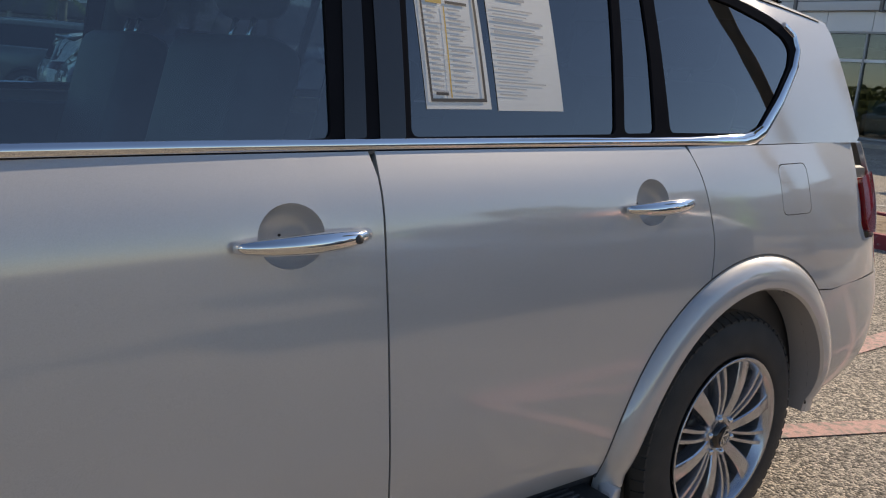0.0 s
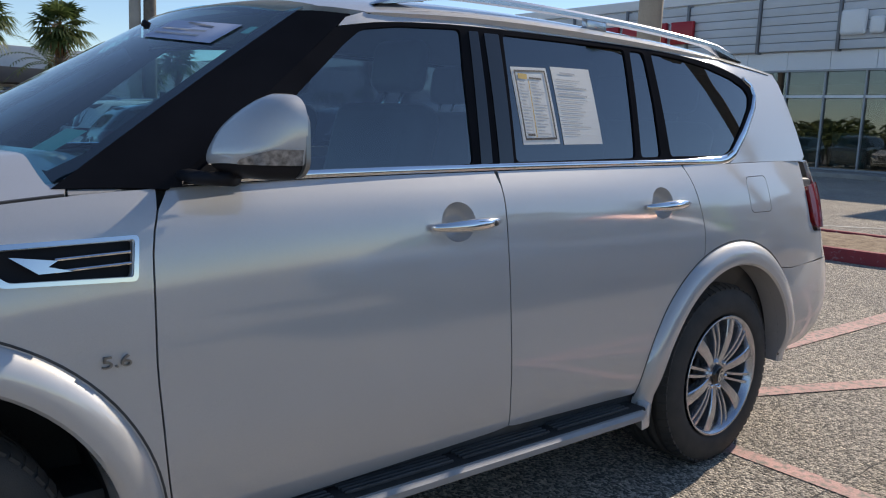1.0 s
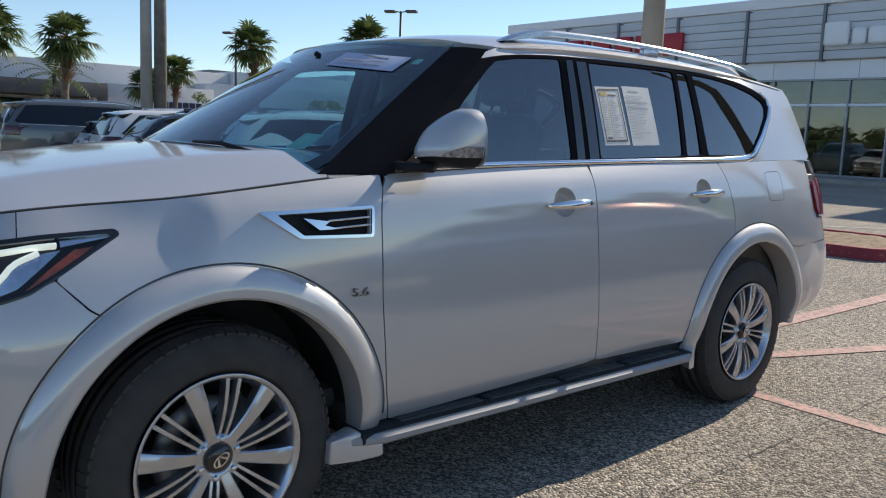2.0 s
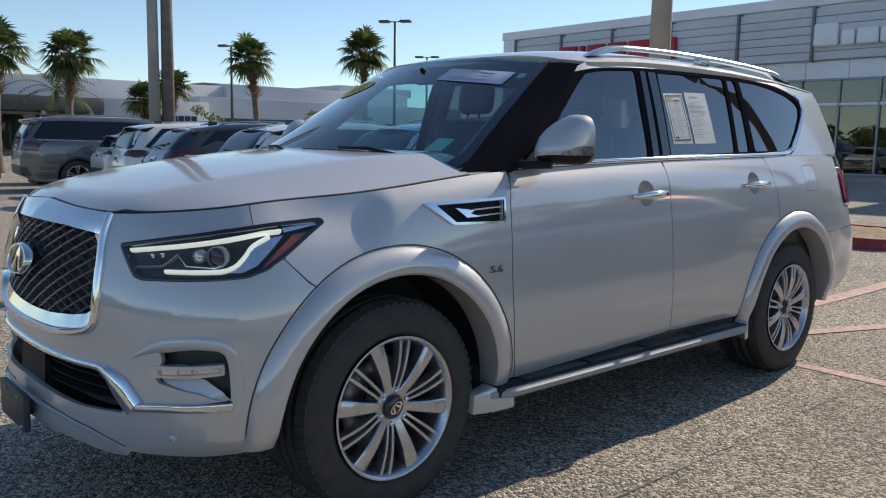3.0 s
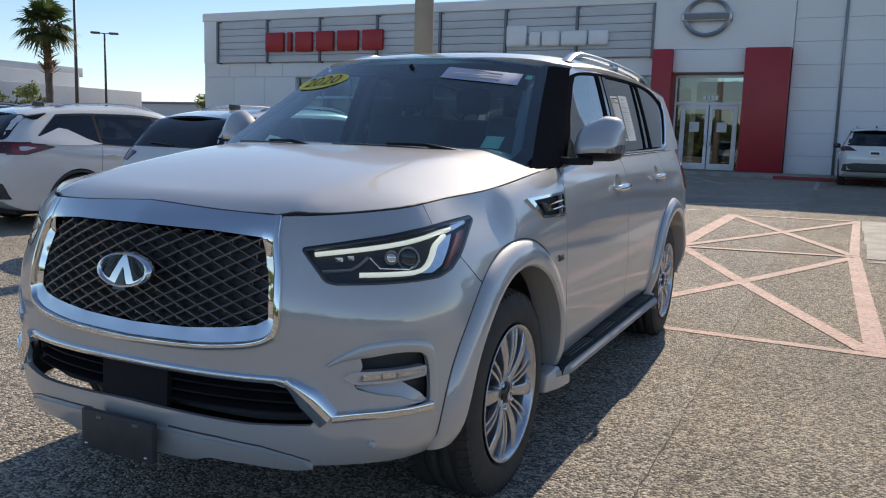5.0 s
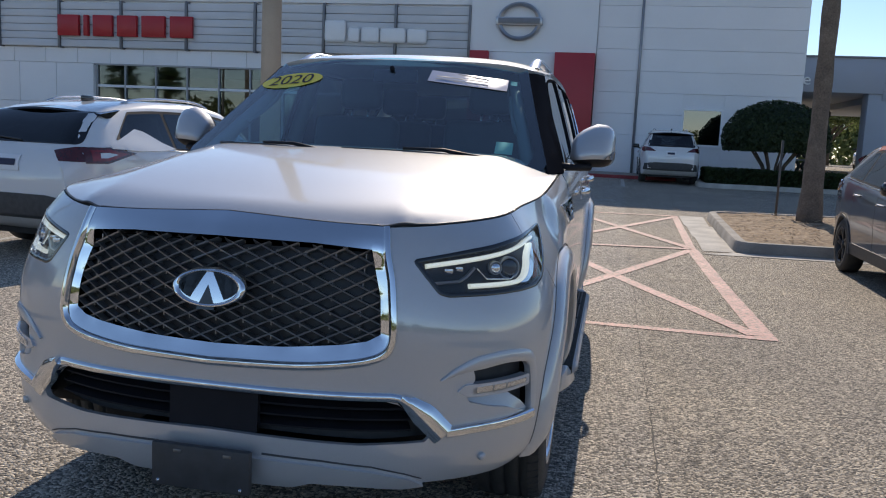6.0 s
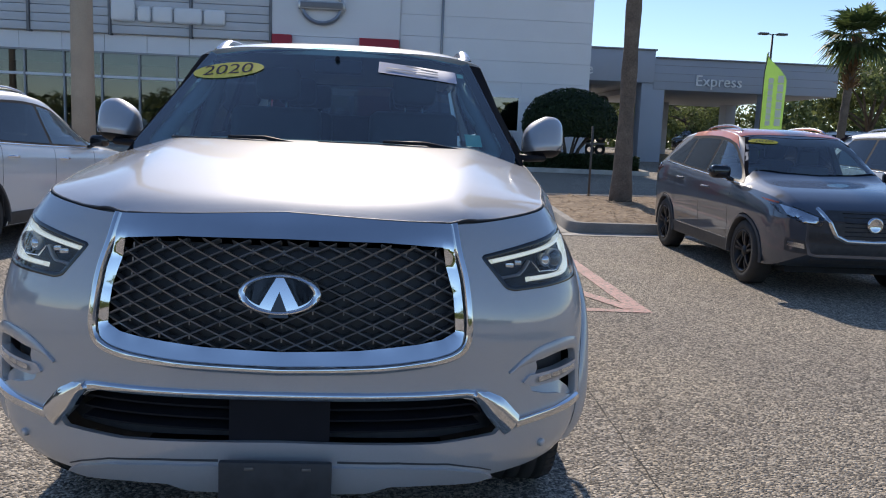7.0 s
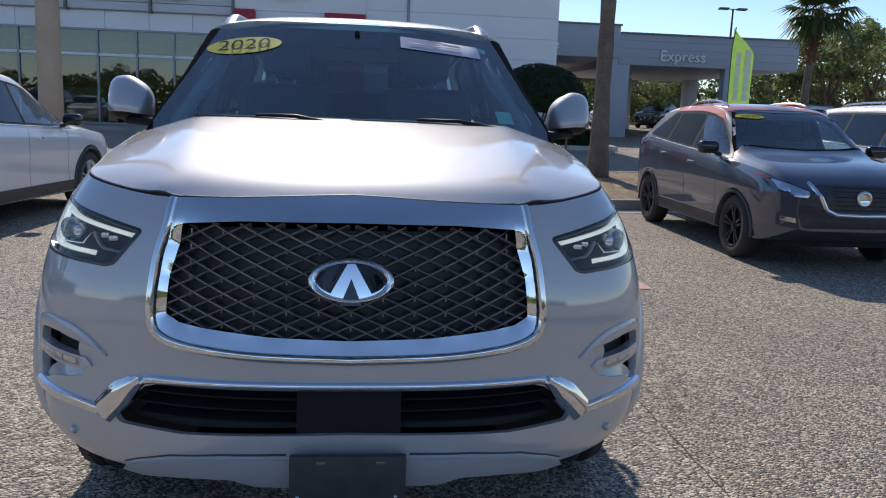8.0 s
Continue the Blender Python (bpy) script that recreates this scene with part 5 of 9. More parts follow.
noses = low + arch(0, 0.36, 0.40)[:1] + [p for p in arch(0, 0.36, 0.87, 40) if p[0] < US - 0.335] + [(1.30, 0.905), (1.225, 0.985)]
noses += HEADLAMP[6::-1] + [HEADLAMP[0]] + HEADLAMP[13:11:-1] + [(1.13, 1.088), (1.13, top_z(1.13) - 0.004)]
noses += [(u, top_z(u) - 0.004) for u in (1.0, 0.9, 0.8, 0.7, 0.6, 0.538)] + GRILLE[-2:0:-1] + [GRILLE[0]]
mir2 = lambda p: [(-u, z) for u, z in p[::-1]]
nose_outline = noses + mir2(noses)[1:-1]
bumper = part("front_bumper", panel(body, nose_outline, 0.028, 0.02, holes=[INTAKE + mir2(INTAKE)[1:-1], rounded(POCKET, 0.015), mir2(rounded(POCKET, 0.015))]), SILVER, SUV)


def drop(f, d):
    """A surface moved in by d."""
    def g(a, b):
        a, b = np.asarray(a, float), np.asarray(b, float)
        e = 1e-3
        P = f(a, b)
        N = np.cross(f(a + e, b) - f(a - e, b), f(a, b + e) - f(a, b - e))
        N /= np.maximum(np.linalg.norm(N, axis=1), 1e-12)[:, None]
        N *= np.sign((N * (P - np.array([0, 1.6, 0.9]))).sum(1).mean()) or 1.0
        return P - N * d
    return g


# grille: chrome surround, lattice, backing, emblem
gtop = [(u, top_z(u) - 0.006) for u in (0.45, 0.3, 0.15, 0)]
frame_half = GRILLE + gtop
frame_out = frame_half + mir2(frame_half)[1:-1]
gin = GRILLE_IN + mir2(GRILLE_IN)[1:-1]
inner_gap = [(u * 0.985, 0.9 + (z - 0.9) * (0.975 if z < 0.95 else 1.0) + (0.004 if z > 1.1 else 0)) for u, z in frame_out]
_go, _gi = np.array(dense(frame_out, 0.006)), np.array(dense(gin, 0.006))


def tray(u, z):
    """The surround dips towards the lattice, but for its top, which leans back."""
    u, z = np.asarray(u, float), np.asarray(z, float)
    do = np.hypot(u[:, None] - _go[:, 0], z[:, None] - _go[:, 1]).min(1)
    di = np.hypot(u[:, None] - _gi[:, 0], z[:, None] - _gi[:, 1]).min(1)
    k = do / np.maximum(do + di, 1e-6) * np.clip((1.06 - z) / 0.05, 0, 1)
    P, Q = drop(body, -0.006)(u, z), drop(body, 0.020)(u, z)
    return P + (Q - P) * k[:, None]


grille = part("grille_surround", panel(tray, inner_gap, 0.02, 0.0, holes=[gin], edge=0.012), CHROME, SUV, "polished chrome surround of the grille")
rounded_half = curve(GRILLE, 60)
part("bright_edge", strip(body, [(u * 0.99, z + 0.003) for u, z in (mir2(rounded_half) + rounded_half[1:])], 0.026, 0.016, 0.01), CHROME, grille)
back = drop(body, 0.056)
gin_big = [(u * 1.03, 0.91 + (z - 0.91) * 1.04) for u, z in gin]
part("grille_backing", panel(back, gin_big, 0.05, 0.0), BLACK, SUV)
lat = bmesh.new()
CELL_W, CELL_H = 0.0875, 0.0415
gi = np.array(gin)


def lattice_bar(bm, pts, w=0.0070, d=0.02):
    """A ribbon with a sharp front along points (u, z) of the grille."""
    a = np.array(pts)
    P, Q = drop(body, 0.024)(a[:, 0], a[:, 1]), drop(body, 0.024 + d)(a[:, 0], a[:, 1])
    rows = []
    for p, q in zip(P, Q):
        rows.append([bm.verts.new(p + np.array([0, 0, -w * 0.5])), bm.verts.new(p + np.array([0, -0.002, w * 0.3])), bm.verts.new(q + np.array([0, 0, w * 0.9])), bm.verts.new(q + np.array([0, 0, -w * 0.5]))])
    for r, s in zip(rows, rows[1:]):
        for k in range(4):
            bm.faces.new((r[k], s[k], s[(k + 1) % 4], r[(k + 1) % 4]))


for sgn in (1, -1):
    for k in range(-22, 40):
        xs = np.linspace(-0.56, 0.56, 150)
        zs = 0.71 + k * CELL_H + sgn * (xs * CELL_H / CELL_W)
        ok = inside(xs, zs, np.array([0, 0.91]) + (gi - np.array([0, 0.91])) * np.array([1.03, 1.05]))
        run = []
        for x, z, o in zip(xs, zs, ok):
            if o:
                run.append((x, z))
            elif run:
                if len(run) > 2:
                    lattice_bar(lat, run)
                run = []
        if len(run) > 2:
            lattice_bar(lat, run)
bmesh.ops.recalc_face_normals(lat, faces=lat.faces)
lattice = part("grille_lattice", lat, DARK_CHROME, SUV, "smoked-chrome diamond lattice")
for i in range(-6, 7):
    for j in range(8):
        u, z = i * CELL_W, 0.745 + j * CELL_H
        if inside(np.array([u]), np.array([z]), gi)[0]:
            p = drop(body, 0.034)(np.array([u]), np.array([z]))[0]
            part("grille_peg", boxed(u - 0.002, u + 0.002, p[1], p[1] + 0.012, z - 0.012, z + 0.004), DARK_CHROME, lattice)


def lean_back(bm):
    """The emblem leans back with the grille."""
    for v in bm.verts:
        v.co.y += (v.co.z - ez) * 0.24


emb = thing("emblem")
emb.parent = SUV
ez = 0.925
ey = float(body(np.array([0.0]), np.array([ez]))[0, 1]) - 0.012
eb = bmesh.new()
n = 64
rows = []
for k in range(n):
    c, q = math.cos(2 * math.pi * k / n), math.sin(2 * math.pi * k / n)
    rows.append([eb.verts.new((0.117 * r * c, ey + h, ez + 0.057 * r * q)) for r, h in ((1.0, 0.010), (1.0, -0.001), (0.975, -0.009), (0.93, -0.0145), (0.88, -0.0155), (0.83, -0.013), (0.79, -0.009), (0.5, -0.010), (0.01, -0.010))])
for k in range(n):
    r, q = rows[k], rows[(k + 1) % n]
    for j in range(8):
        eb.faces.new((r[j], q[j], q[j + 1], r[j + 1]))
bmesh.ops.recalc_face_normals(eb, faces=eb.faces)
lean_back(eb)
part("emblem_plate", eb, CHROME, emb, "chrome oval emblem")
oval = [(0.094 * math.cos(a), 0.006 + 0.0445 * math.sin(a)) for a in np.linspace(0, 2 * math.pi, 72, endpoint=False)]
edge_at = lambda z: 0.0015 + max(0.0, 0.033 - z) * 0.80
for k in (1, -1):
    field = [(x, z) for x, z in oval if x > edge_at(z)]
    field = sorted(field, key=lambda p: math.atan2(p[1] - 0.006, p[0] - 0.05))
    fb = bmesh.new()
    fb.faces.new([fb.verts.new((k * x, ey - 0.0115, ez + z)) for x, z in field])
    bmesh.ops.solidify(fb, geom=fb.faces, thickness=0.002)
    bmesh.ops.recalc_face_normals(fb, faces=fb.faces)
    lean_back(fb)
    part("emblem_field", fb, GLOSS_BLACK, emb)
sb = bmesh.new()
prism(sb, [(-0.029, ez - 0.062), (0.029, ez - 0.062), (0.0, ez + 0.008)], 0.018, Matrix.Translation((0, ey - 0.0125, 0)))
lean_back(sb)
part("emblem_notch", sb, GLOSS_BLACK, emb)

# lower intake: black inside with louvres and a radar panel, chrome brow and end strips
part("intake_backing", panel(drop(body, 0.09), [(u * 1.05, 0.55 + (z - 0.55) * 1.15) for u, z in INTAKE + mir2(INTAKE)[1:-1]], 0.06, 0.0), BLACK, SUV)
lou = bmesh.new()
for z in (0.515, 0.548, 0.581):
    us = np.linspace(-0.62, 0.62, 40)
    P, Q = drop(body, 0.035)(us, np.full(40, z)), drop(body, 0.085)(us, np.full(40, z))
    for i in range(39):
        vs = [lou.verts.new(c) for c in (P[i], P[i + 1], Q[i + 1] + (0, 0, 0.012), Q[i] + (0, 0, 0.012))]
        lou.faces.new(vs)
bmesh.ops.remove_doubles(lou, verts=lou.verts, dist=1e-4)
bmesh.ops.solidify(lou, geom=lou.faces, thickness=0.006)
part("intake_louvres", lou, SATIN_BLACK, SUV)
part("radar_cover", panel(drop(body, 0.02), [(-0.145, 0.488), (0.145, 0.488), (0.145, 0.618), (-0.145, 0.618)], 0.05, 0.02), SATIN_BLACK, SUV)
brow_half = [(0.0, 0.627), (0.3, 0.626), (0.55, 0.624), (0.59, 0.616)]
part("intake_brow", strip(body, mir2(brow_half) + brow_half[1:], 0.026, 0.012, 0.012), CHROME, SUV, "polished chrome brow over the lower intake")
for k in (False, True):
    kb = strip(body, [(0.578, 0.622), (0.61, 0.604), (0.66, 0.562), (0.712, 0.508)], lambda t: 0.032 + 0.044 * min(1, t * 2.0), 0.022, 0.012)
    part("brow_knee", flip(kb) if k else kb, CHROME, SUV)
    kb = strip(body, [(0.722, 0.511), (0.80, 0.519), (0.90, 0.525), (1.038, 0.534)], 0.034, 0.018, 0.012)
    part("brow_end", flip(kb) if k else kb, CHROME, SUV)
    pk = [(u, z) for u, z in POCKET]
    c = np.mean(pk, 0)
    part("fog_pocket", panel(drop(body, 0.05), [tuple(c + (np.array(p) - c) * 1.12) for p in pk], 0.03, 0.0, mirror=k), BLACK, SUV)
    fog = part("fog_lamp", panel(body, rounded([(0.752, 0.634), (0.778, 0.655), (0.9, 0.66), (1.015, 0.668), (1.015, 0.634), (0.9, 0.62), (0.79, 0.617)], 0.008), 0.03, 0.03, mirror=k, lift=0.008), CLEAR_LAMP, SUV, "clear slim fog lamp in a bright bezel")
    part("lens", panel(body, rounded([(0.79, 0.632), (0.80, 0.648), (0.9, 0.654), (1.008, 0.661), (1.008, 0.640), (0.9, 0.627), (0.8, 0.623)], 0.006), 0.03, 0.004, lift=0.014, mirror=k), LENS, fog)
    part("lamp_bowl", panel(body, rounded([(0.80, 0.632), (0.81, 0.645), (0.9, 0.651), (1.003, 0.658), (1.003, 0.643), (0.9, 0.630), (0.81, 0.626)], 0.006), 0.03, 0.0, lift=0.0088, mirror=k), DARK_CHROME, fog)
    for u0, u1 in ((0.815, 0.868), (0.874, 0.915), (0.921, 0.998)):
        lo, hi = (lambda u: 0.629 + (u - 0.81) * 0.075), (lambda u: 0.6465 + (u - 0.81) * 0.058)
        part("lamp_facet", panel(body, [(u0, lo(u0)), (u1, lo(u1)), (u1, hi(u1)), (u0, hi(u0))], 0.03, 0.003, lift=0.0095, mirror=k), REFLECTOR, fog)
    part("pocket_wedge", panel(lambda u, z: drop(body, 0.012)(u, z) + np.outer(np.clip((np.asarray(z) - 0.56) / 0.07, 0, 1), (0.0, 0.030, 0.0)), rounded([(0.782, 0.600), (0.784, 0.632), (0.85, 0.628), (0.93, 0.612), (1.000, 0.575), (1.033, 0.548), (0.985, 0.548), (0.93, 0.566), (0.872, 0.575)], 0.006), 0.02, 0.01, mirror=k), SILVER, SUV)
    ridge = strip(body, curve([(0.700, 0.672), (0.76, 0.702), (0.83, 0.722), (0.93, 0.734), (1.00, 0.728), (1.032, 0.705), (1.046, 0.64), (1.048, 0.56), (1.044, 0.515)], 40), lambda t: 0.006 + 0.040 * min(1.0, t * 4) * (1 - 0.35 * t), 0.009, 0.006)
    part("pocket_ridge", flip(ridge) if k else ridge, SILVER, SUV)
    sp = body(np.array([0.845]), np.array([0.424]))[0] * ((-1, 1, 1) if k else (1, 1, 1))
    sb = bmesh.new()
    lathe(sb, [(-0.012, 0.0005), (-0.012, 0.011), (-0.008, 0.0125), (0.004, 0.0135)], 20, "y", Matrix.Translation(sp) @ pose(0, 0, 0, 0, 0, -38 if k else 38))
    part("parking_sensor", sb, SILVER, SUV)
# lower lip: groove and raised skid panel
lip_half = [(0.17, 0.432), (0.35, 0.425), (0.50, 0.410), (0.60, 0.385), (0.655, 0.365)]
for k in (1, -1):
    part("lip_groove", strip(body, [(u * k, z) for u, z in lip_half], lambda t: 0.007 * (1 - 0.4 * t), 0.002, 0.012), BLACK, SUV)
    lp = [(0.0, 0.335), (0.26, 0.336), (0.32, 0.356), (0.45, 0.352), (0.60, 0.338), (0.668, 0.344), (0.62, 0.370), (0.50, 0.398), (0.35, 0.413), (0.17, 0.420), (0.0, 0.422)]
    part("skid_panel", panel(body, rounded(lp, 0.012), 0.02, 0.035, lift=0.012, mirror=k < 0), SILVER, SUV)
valance = [(u, 0.325) for u in np.linspace(0, 0.62, 9)] + [(u, 0.372) for u in np.linspace(0.66, 0, 9)]
for k in (False, True):
    part("lower_valance", panel(drop(body, 0.03), valance, 0.05, 0.0, mirror=k), BLACK, SUV)
pb = bmesh.new()
box(pb, -0.158, 0.158, -1.052, -1.028, 0.318, 0.452, 0.006)
box(pb, -0.06, 0.06, -1.03, -0.97, 0.35, 0.42)
plate = part("plate_holder", pb, BLACK, SUV, "empty black number-plate holder")
for x in (-0.085, 0.075):
    part("plate_clip", boxed(x, x + 0.026, -1.056, -1.05, 0.428, 0.438, 0.002), BRAKE, plate)
for x in (-0.135, 0.13):
    sb = bmesh.new()
    lathe(sb, [(-1.058, 0.0005), (-1.057, 0.005), (-1.05, 0.006)], 12, "y", Matrix.Translation((x, 0, 0.335)))
    part("plate_screw", sb, ALLOY, plate)

# headlamps
def headlamp(k):
    hp = HEADLAMP
    c = np.mean(hp, 0)
    bowl = part("headlamp", panel(drop(body, 0.035), [tuple(c + (np.array(p) - c) * 1.02) for p in hp], 0.03, 0.0, mirror=k), SATIN_BLACK, SUV, "LED headlamp with a white light guide")
    gap = [tuple(c + (np.array(p) - c) * 0.985) for p in hp]
    rim = strip(body, rounded(gap, 0.01), 0.014, 0.002, 0.035, closed=True)
    part("bezel", flip(rim) if k else rim, GLOSS_BLACK, bowl)
    top = strip(drop(body, 0.014), [(0.655, 1.012), (0.8, 1.028), (1.0, 1.052), (1.17, 1.074), (1.24, 1.078)], 0.0135, 0.012, 0.01)
    part("light_guide", flip(top) if k else top, DRL, bowl)
    low = strip(drop(body, 0.014), curve([(0.80, 0.952), (0.92, 0.954), (1.0, 0.957), (1.045, 0.968), (1.085, 0.997), (1.12, 1.032), (1.19, 1.06)], 20), 0.0145, 0.012, 0.01)
    part("light_guide", flip(low) if k else low, DRL, bowl)
    part("reflector_blade", panel(drop(body, 0.016), [(1.03, 0.953), (1.075, 0.953), (1.13, 0.972), (1.205, 1.03), (1.25, 1.066), (1.18, 1.056), (1.12, 1.028), (1.085, 0.990)], 0.03, 0.008, mirror=k), REFLECTOR, bowl)
    part("amber_marker", panel(drop(body, 0.014), [(1.13, 0.957), (1.17, 0.970), (1.245, 1.012), (1.31, 1.052), (1.34, 1.072), (1.285, 1.066), (1.21, 1.015), (1.15, 0.967)], 0.03, 0.01, mirror=k), AMBER, bowl)
    part("chrome_tip", panel(drop(body, 0.012), [(1.25, 1.072), (1.39, 1.094), (1.385, 1.100), (1.25, 1.088)], 0.03, 0.008, mirror=k), CHROME, bowl)
    for (u, z, r) in ((0.985, 1.002, 0.030), (0.915, 1.004, 0.018)):
        p = drop(body, 0.022)(np.array([u]), np.array([z]))[0] * ((-1, 1, 1) if k else (1, 1, 1))
        turn = Matrix.Translation(p) @ pose(0, 0, 0, 0, 0, -30 if k else 30)
        lb = bmesh.new()
        lathe(lb, [(0.02, r * 1.15), (-0.006, r * 1.2), (-0.008, r * 1.05), (0.0, r), (0.012, r * 0.95)], 28, "y", turn)
        part("projector_bezel", lb, DARK_CHROME, bowl)
        lb = bmesh.new()
        lathe(lb, [(-0.014 * math.cos(a), r * math.sin(a) + 1e-4) for a in np.linspace(0, math.pi / 2, 7)], 28, "y", turn)
        part("projector_lens", lb, GLOSS_BLACK if r > 0.025 else REFLECTOR, bowl)
    step = strip(drop(body, 0.026), [(0.68, 0.962), (0.775, 0.968), (0.80, 0.982), (0.83, 1.006)], 0.009, 0.008, 0.006)
    part("inner_blade", flip(step) if k else step, DARK_CHROME, bowl)
    hook = strip(drop(body, 0.024), [(1.03, 0.992), (0.98, 0.968), (0.87, 0.972), (0.835, 1.004)], 0.006, 0.008, 0.006)
    part("inner_blade", flip(hook) if k else hook, REFLECTOR, bowl)
    for (u0, u1, z) in ((0.72, 0.755, 0.992), (0.76, 0.79, 0.997)):
        a = drop(body, 0.024)(np.array([u0, u1]), np.array([z, z + 0.004]))
        cb = boxed(min(a[:, 0]), max(a[:, 0]), a[0, 1], a[0, 1] + 0.01, z - 0.007, z + 0.007, 0.003)
        part("led_module", flip(cb) if k else cb, REFLECTOR, bowl)
    part("lens", panel(body, gap, 0.04, 0.004, mirror=k, lift=0.001), LENS, bowl)


headlamp(False)
headlamp(True)

# fenders, doors, quarters
A_LINE = [(0.622, 1.258), (0.585, 1.19), (0.572, 1.09), (0.571, 0.9), (0.585, 0.7), (0.605, 0.52), (0.632, 0.40)]
B_LINE = [(1.700, 1.300), (1.705, 1.15), (1.714, 1.0), (1.735, 0.75), (1.752, 0.56), (1.768, 0.445)]
C_LINE = [(2.728, 1.319), (2.765, 1.25), (2.80, 1.15), (2.827, 1.03), (2.825, 0.955)]
GAP = 0.0025


def on_side(line, dy=0.0):
    return [(US + y + dy, z) for y, z in curve(line, 18)]


def belt(y):
    return top_z(US + y)


def arch_part(yc, y0, y1, n=24):
    """The arch from offset y0 to y1 of its middle, over the top."""
    a0, a1 = math.acos(y0 / ARCH), math.acos(y1 / ARCH)
    return [(US + yc + ARCH * math.cos(a0 + (a1 - a0) * k / n), HUB_Z + ARCH * math.sin(a0 + (a1 - a0) * k / n)) for k in range(n + 1)]


fender = [(1.134, top_z(1.134) - 0.004)] + [(u, top_z(u) - 0.004) for u in np.linspace(1.2, US + 0.60, 14)]
fender += on_side(A_LINE, -GAP)[1:] + [(US + 0.585, 0.40)] + arch_part(0, 0.583, -0.333, 30)
fender += [(1.305, 0.908), (1.23, 0.985)] + [(1.24, 1.002), (1.33, 1.055), (1.408, 1.098), (1.398, 1.106), (1.2, 1.095), (1.134, 1.089)]
vent_hole = [(US + y, z) for y, z in [(0.17, 1.136), (0.27, 1.072), (0.52, 1.066), (0.528, 1.147)]]
for k in (False, True):
    part("fender", panel(body, fender, 0.028, 0.016, holes=[rounded(vent_hole, 0.008)], mirror=k), SILVER, SUV)


def scoop(y, z, k, door):
    """Recess behind a door handle, and the handle."""
    c = (US + y - 0.02, z + 0.008)
    el = [(c[0] + 0.068 * math.cos(a), c[1] + 0.060 * math.sin(a)) for a in np.linspace(0, 2 * math.pi, 28, endpoint=False)]
    bm = bmesh.new()
    rows = []
    for r, d in ((1.0, 0.0), (0.95, 0.018), (0.85, 0.036), (0.65, 0.048), (0.05, 0.052)):
        a = np.array([(c[0] + (x - c[0]) * r, c[1] + (w - c[1]) * r) for x, w in el])
        P = drop(body, d)(a[:, 0], a[:, 1])
        rows.append([bm.verts.new(p) for p in P])
    for r, s in zip(rows, rows[1:]):
        for i in range(28):
            bm.faces.new((r[i], r[(i + 1) % 28], s[(i + 1) % 28], s[i]))
    part("handle_recess", flip(bm) if k else bm, SILVER, door)
    hb = bmesh.new()
    ys = np.linspace(y - 0.135, y + 0.135, 15)
    pts, rad = [], []
    for i, yy in enumerate(ys):
        t = i / 14
        x = float(body(np.array([US + yy]), np.array([z]))[0, 0])
        pts.append((x + 0.006 + 0.030 * math.sin(math.pi * min(1, max(0, t))) ** 0.6, yy, z - 0.004 + 0.010 * t))
        rad.append(0.006 + 0.013 * math.sin(math.pi * (0.06 + 0.80 * t)) ** 0.8)
    tube(hb, pts, rad, 14, squash=1.05)
    h = part("door_handle", flip(hb) if k else hb, CHROME, door, "chrome door handle")
    if not k and y < 2:
        lb = bmesh.new()
        lathe(lb, [(0.004, 0.0005), (0.004, 0.008), (-0.004, 0.0095)], 16, "x", Matrix.Translation((pts[12][0] + rad[12], pts[12][1], pts[12][2])))
        part("key_lock", lb, BLACK, h)
    return el


def scoop_outline(y, z):
    c = (US + y - 0.02, z + 0.008)
    return [(c[0] + 0.068 * math.cos(a), c[1] + 0.060 * math.sin(a)) for a in np.linspace(0, 2 * math.pi, 28, endpoint=False)]


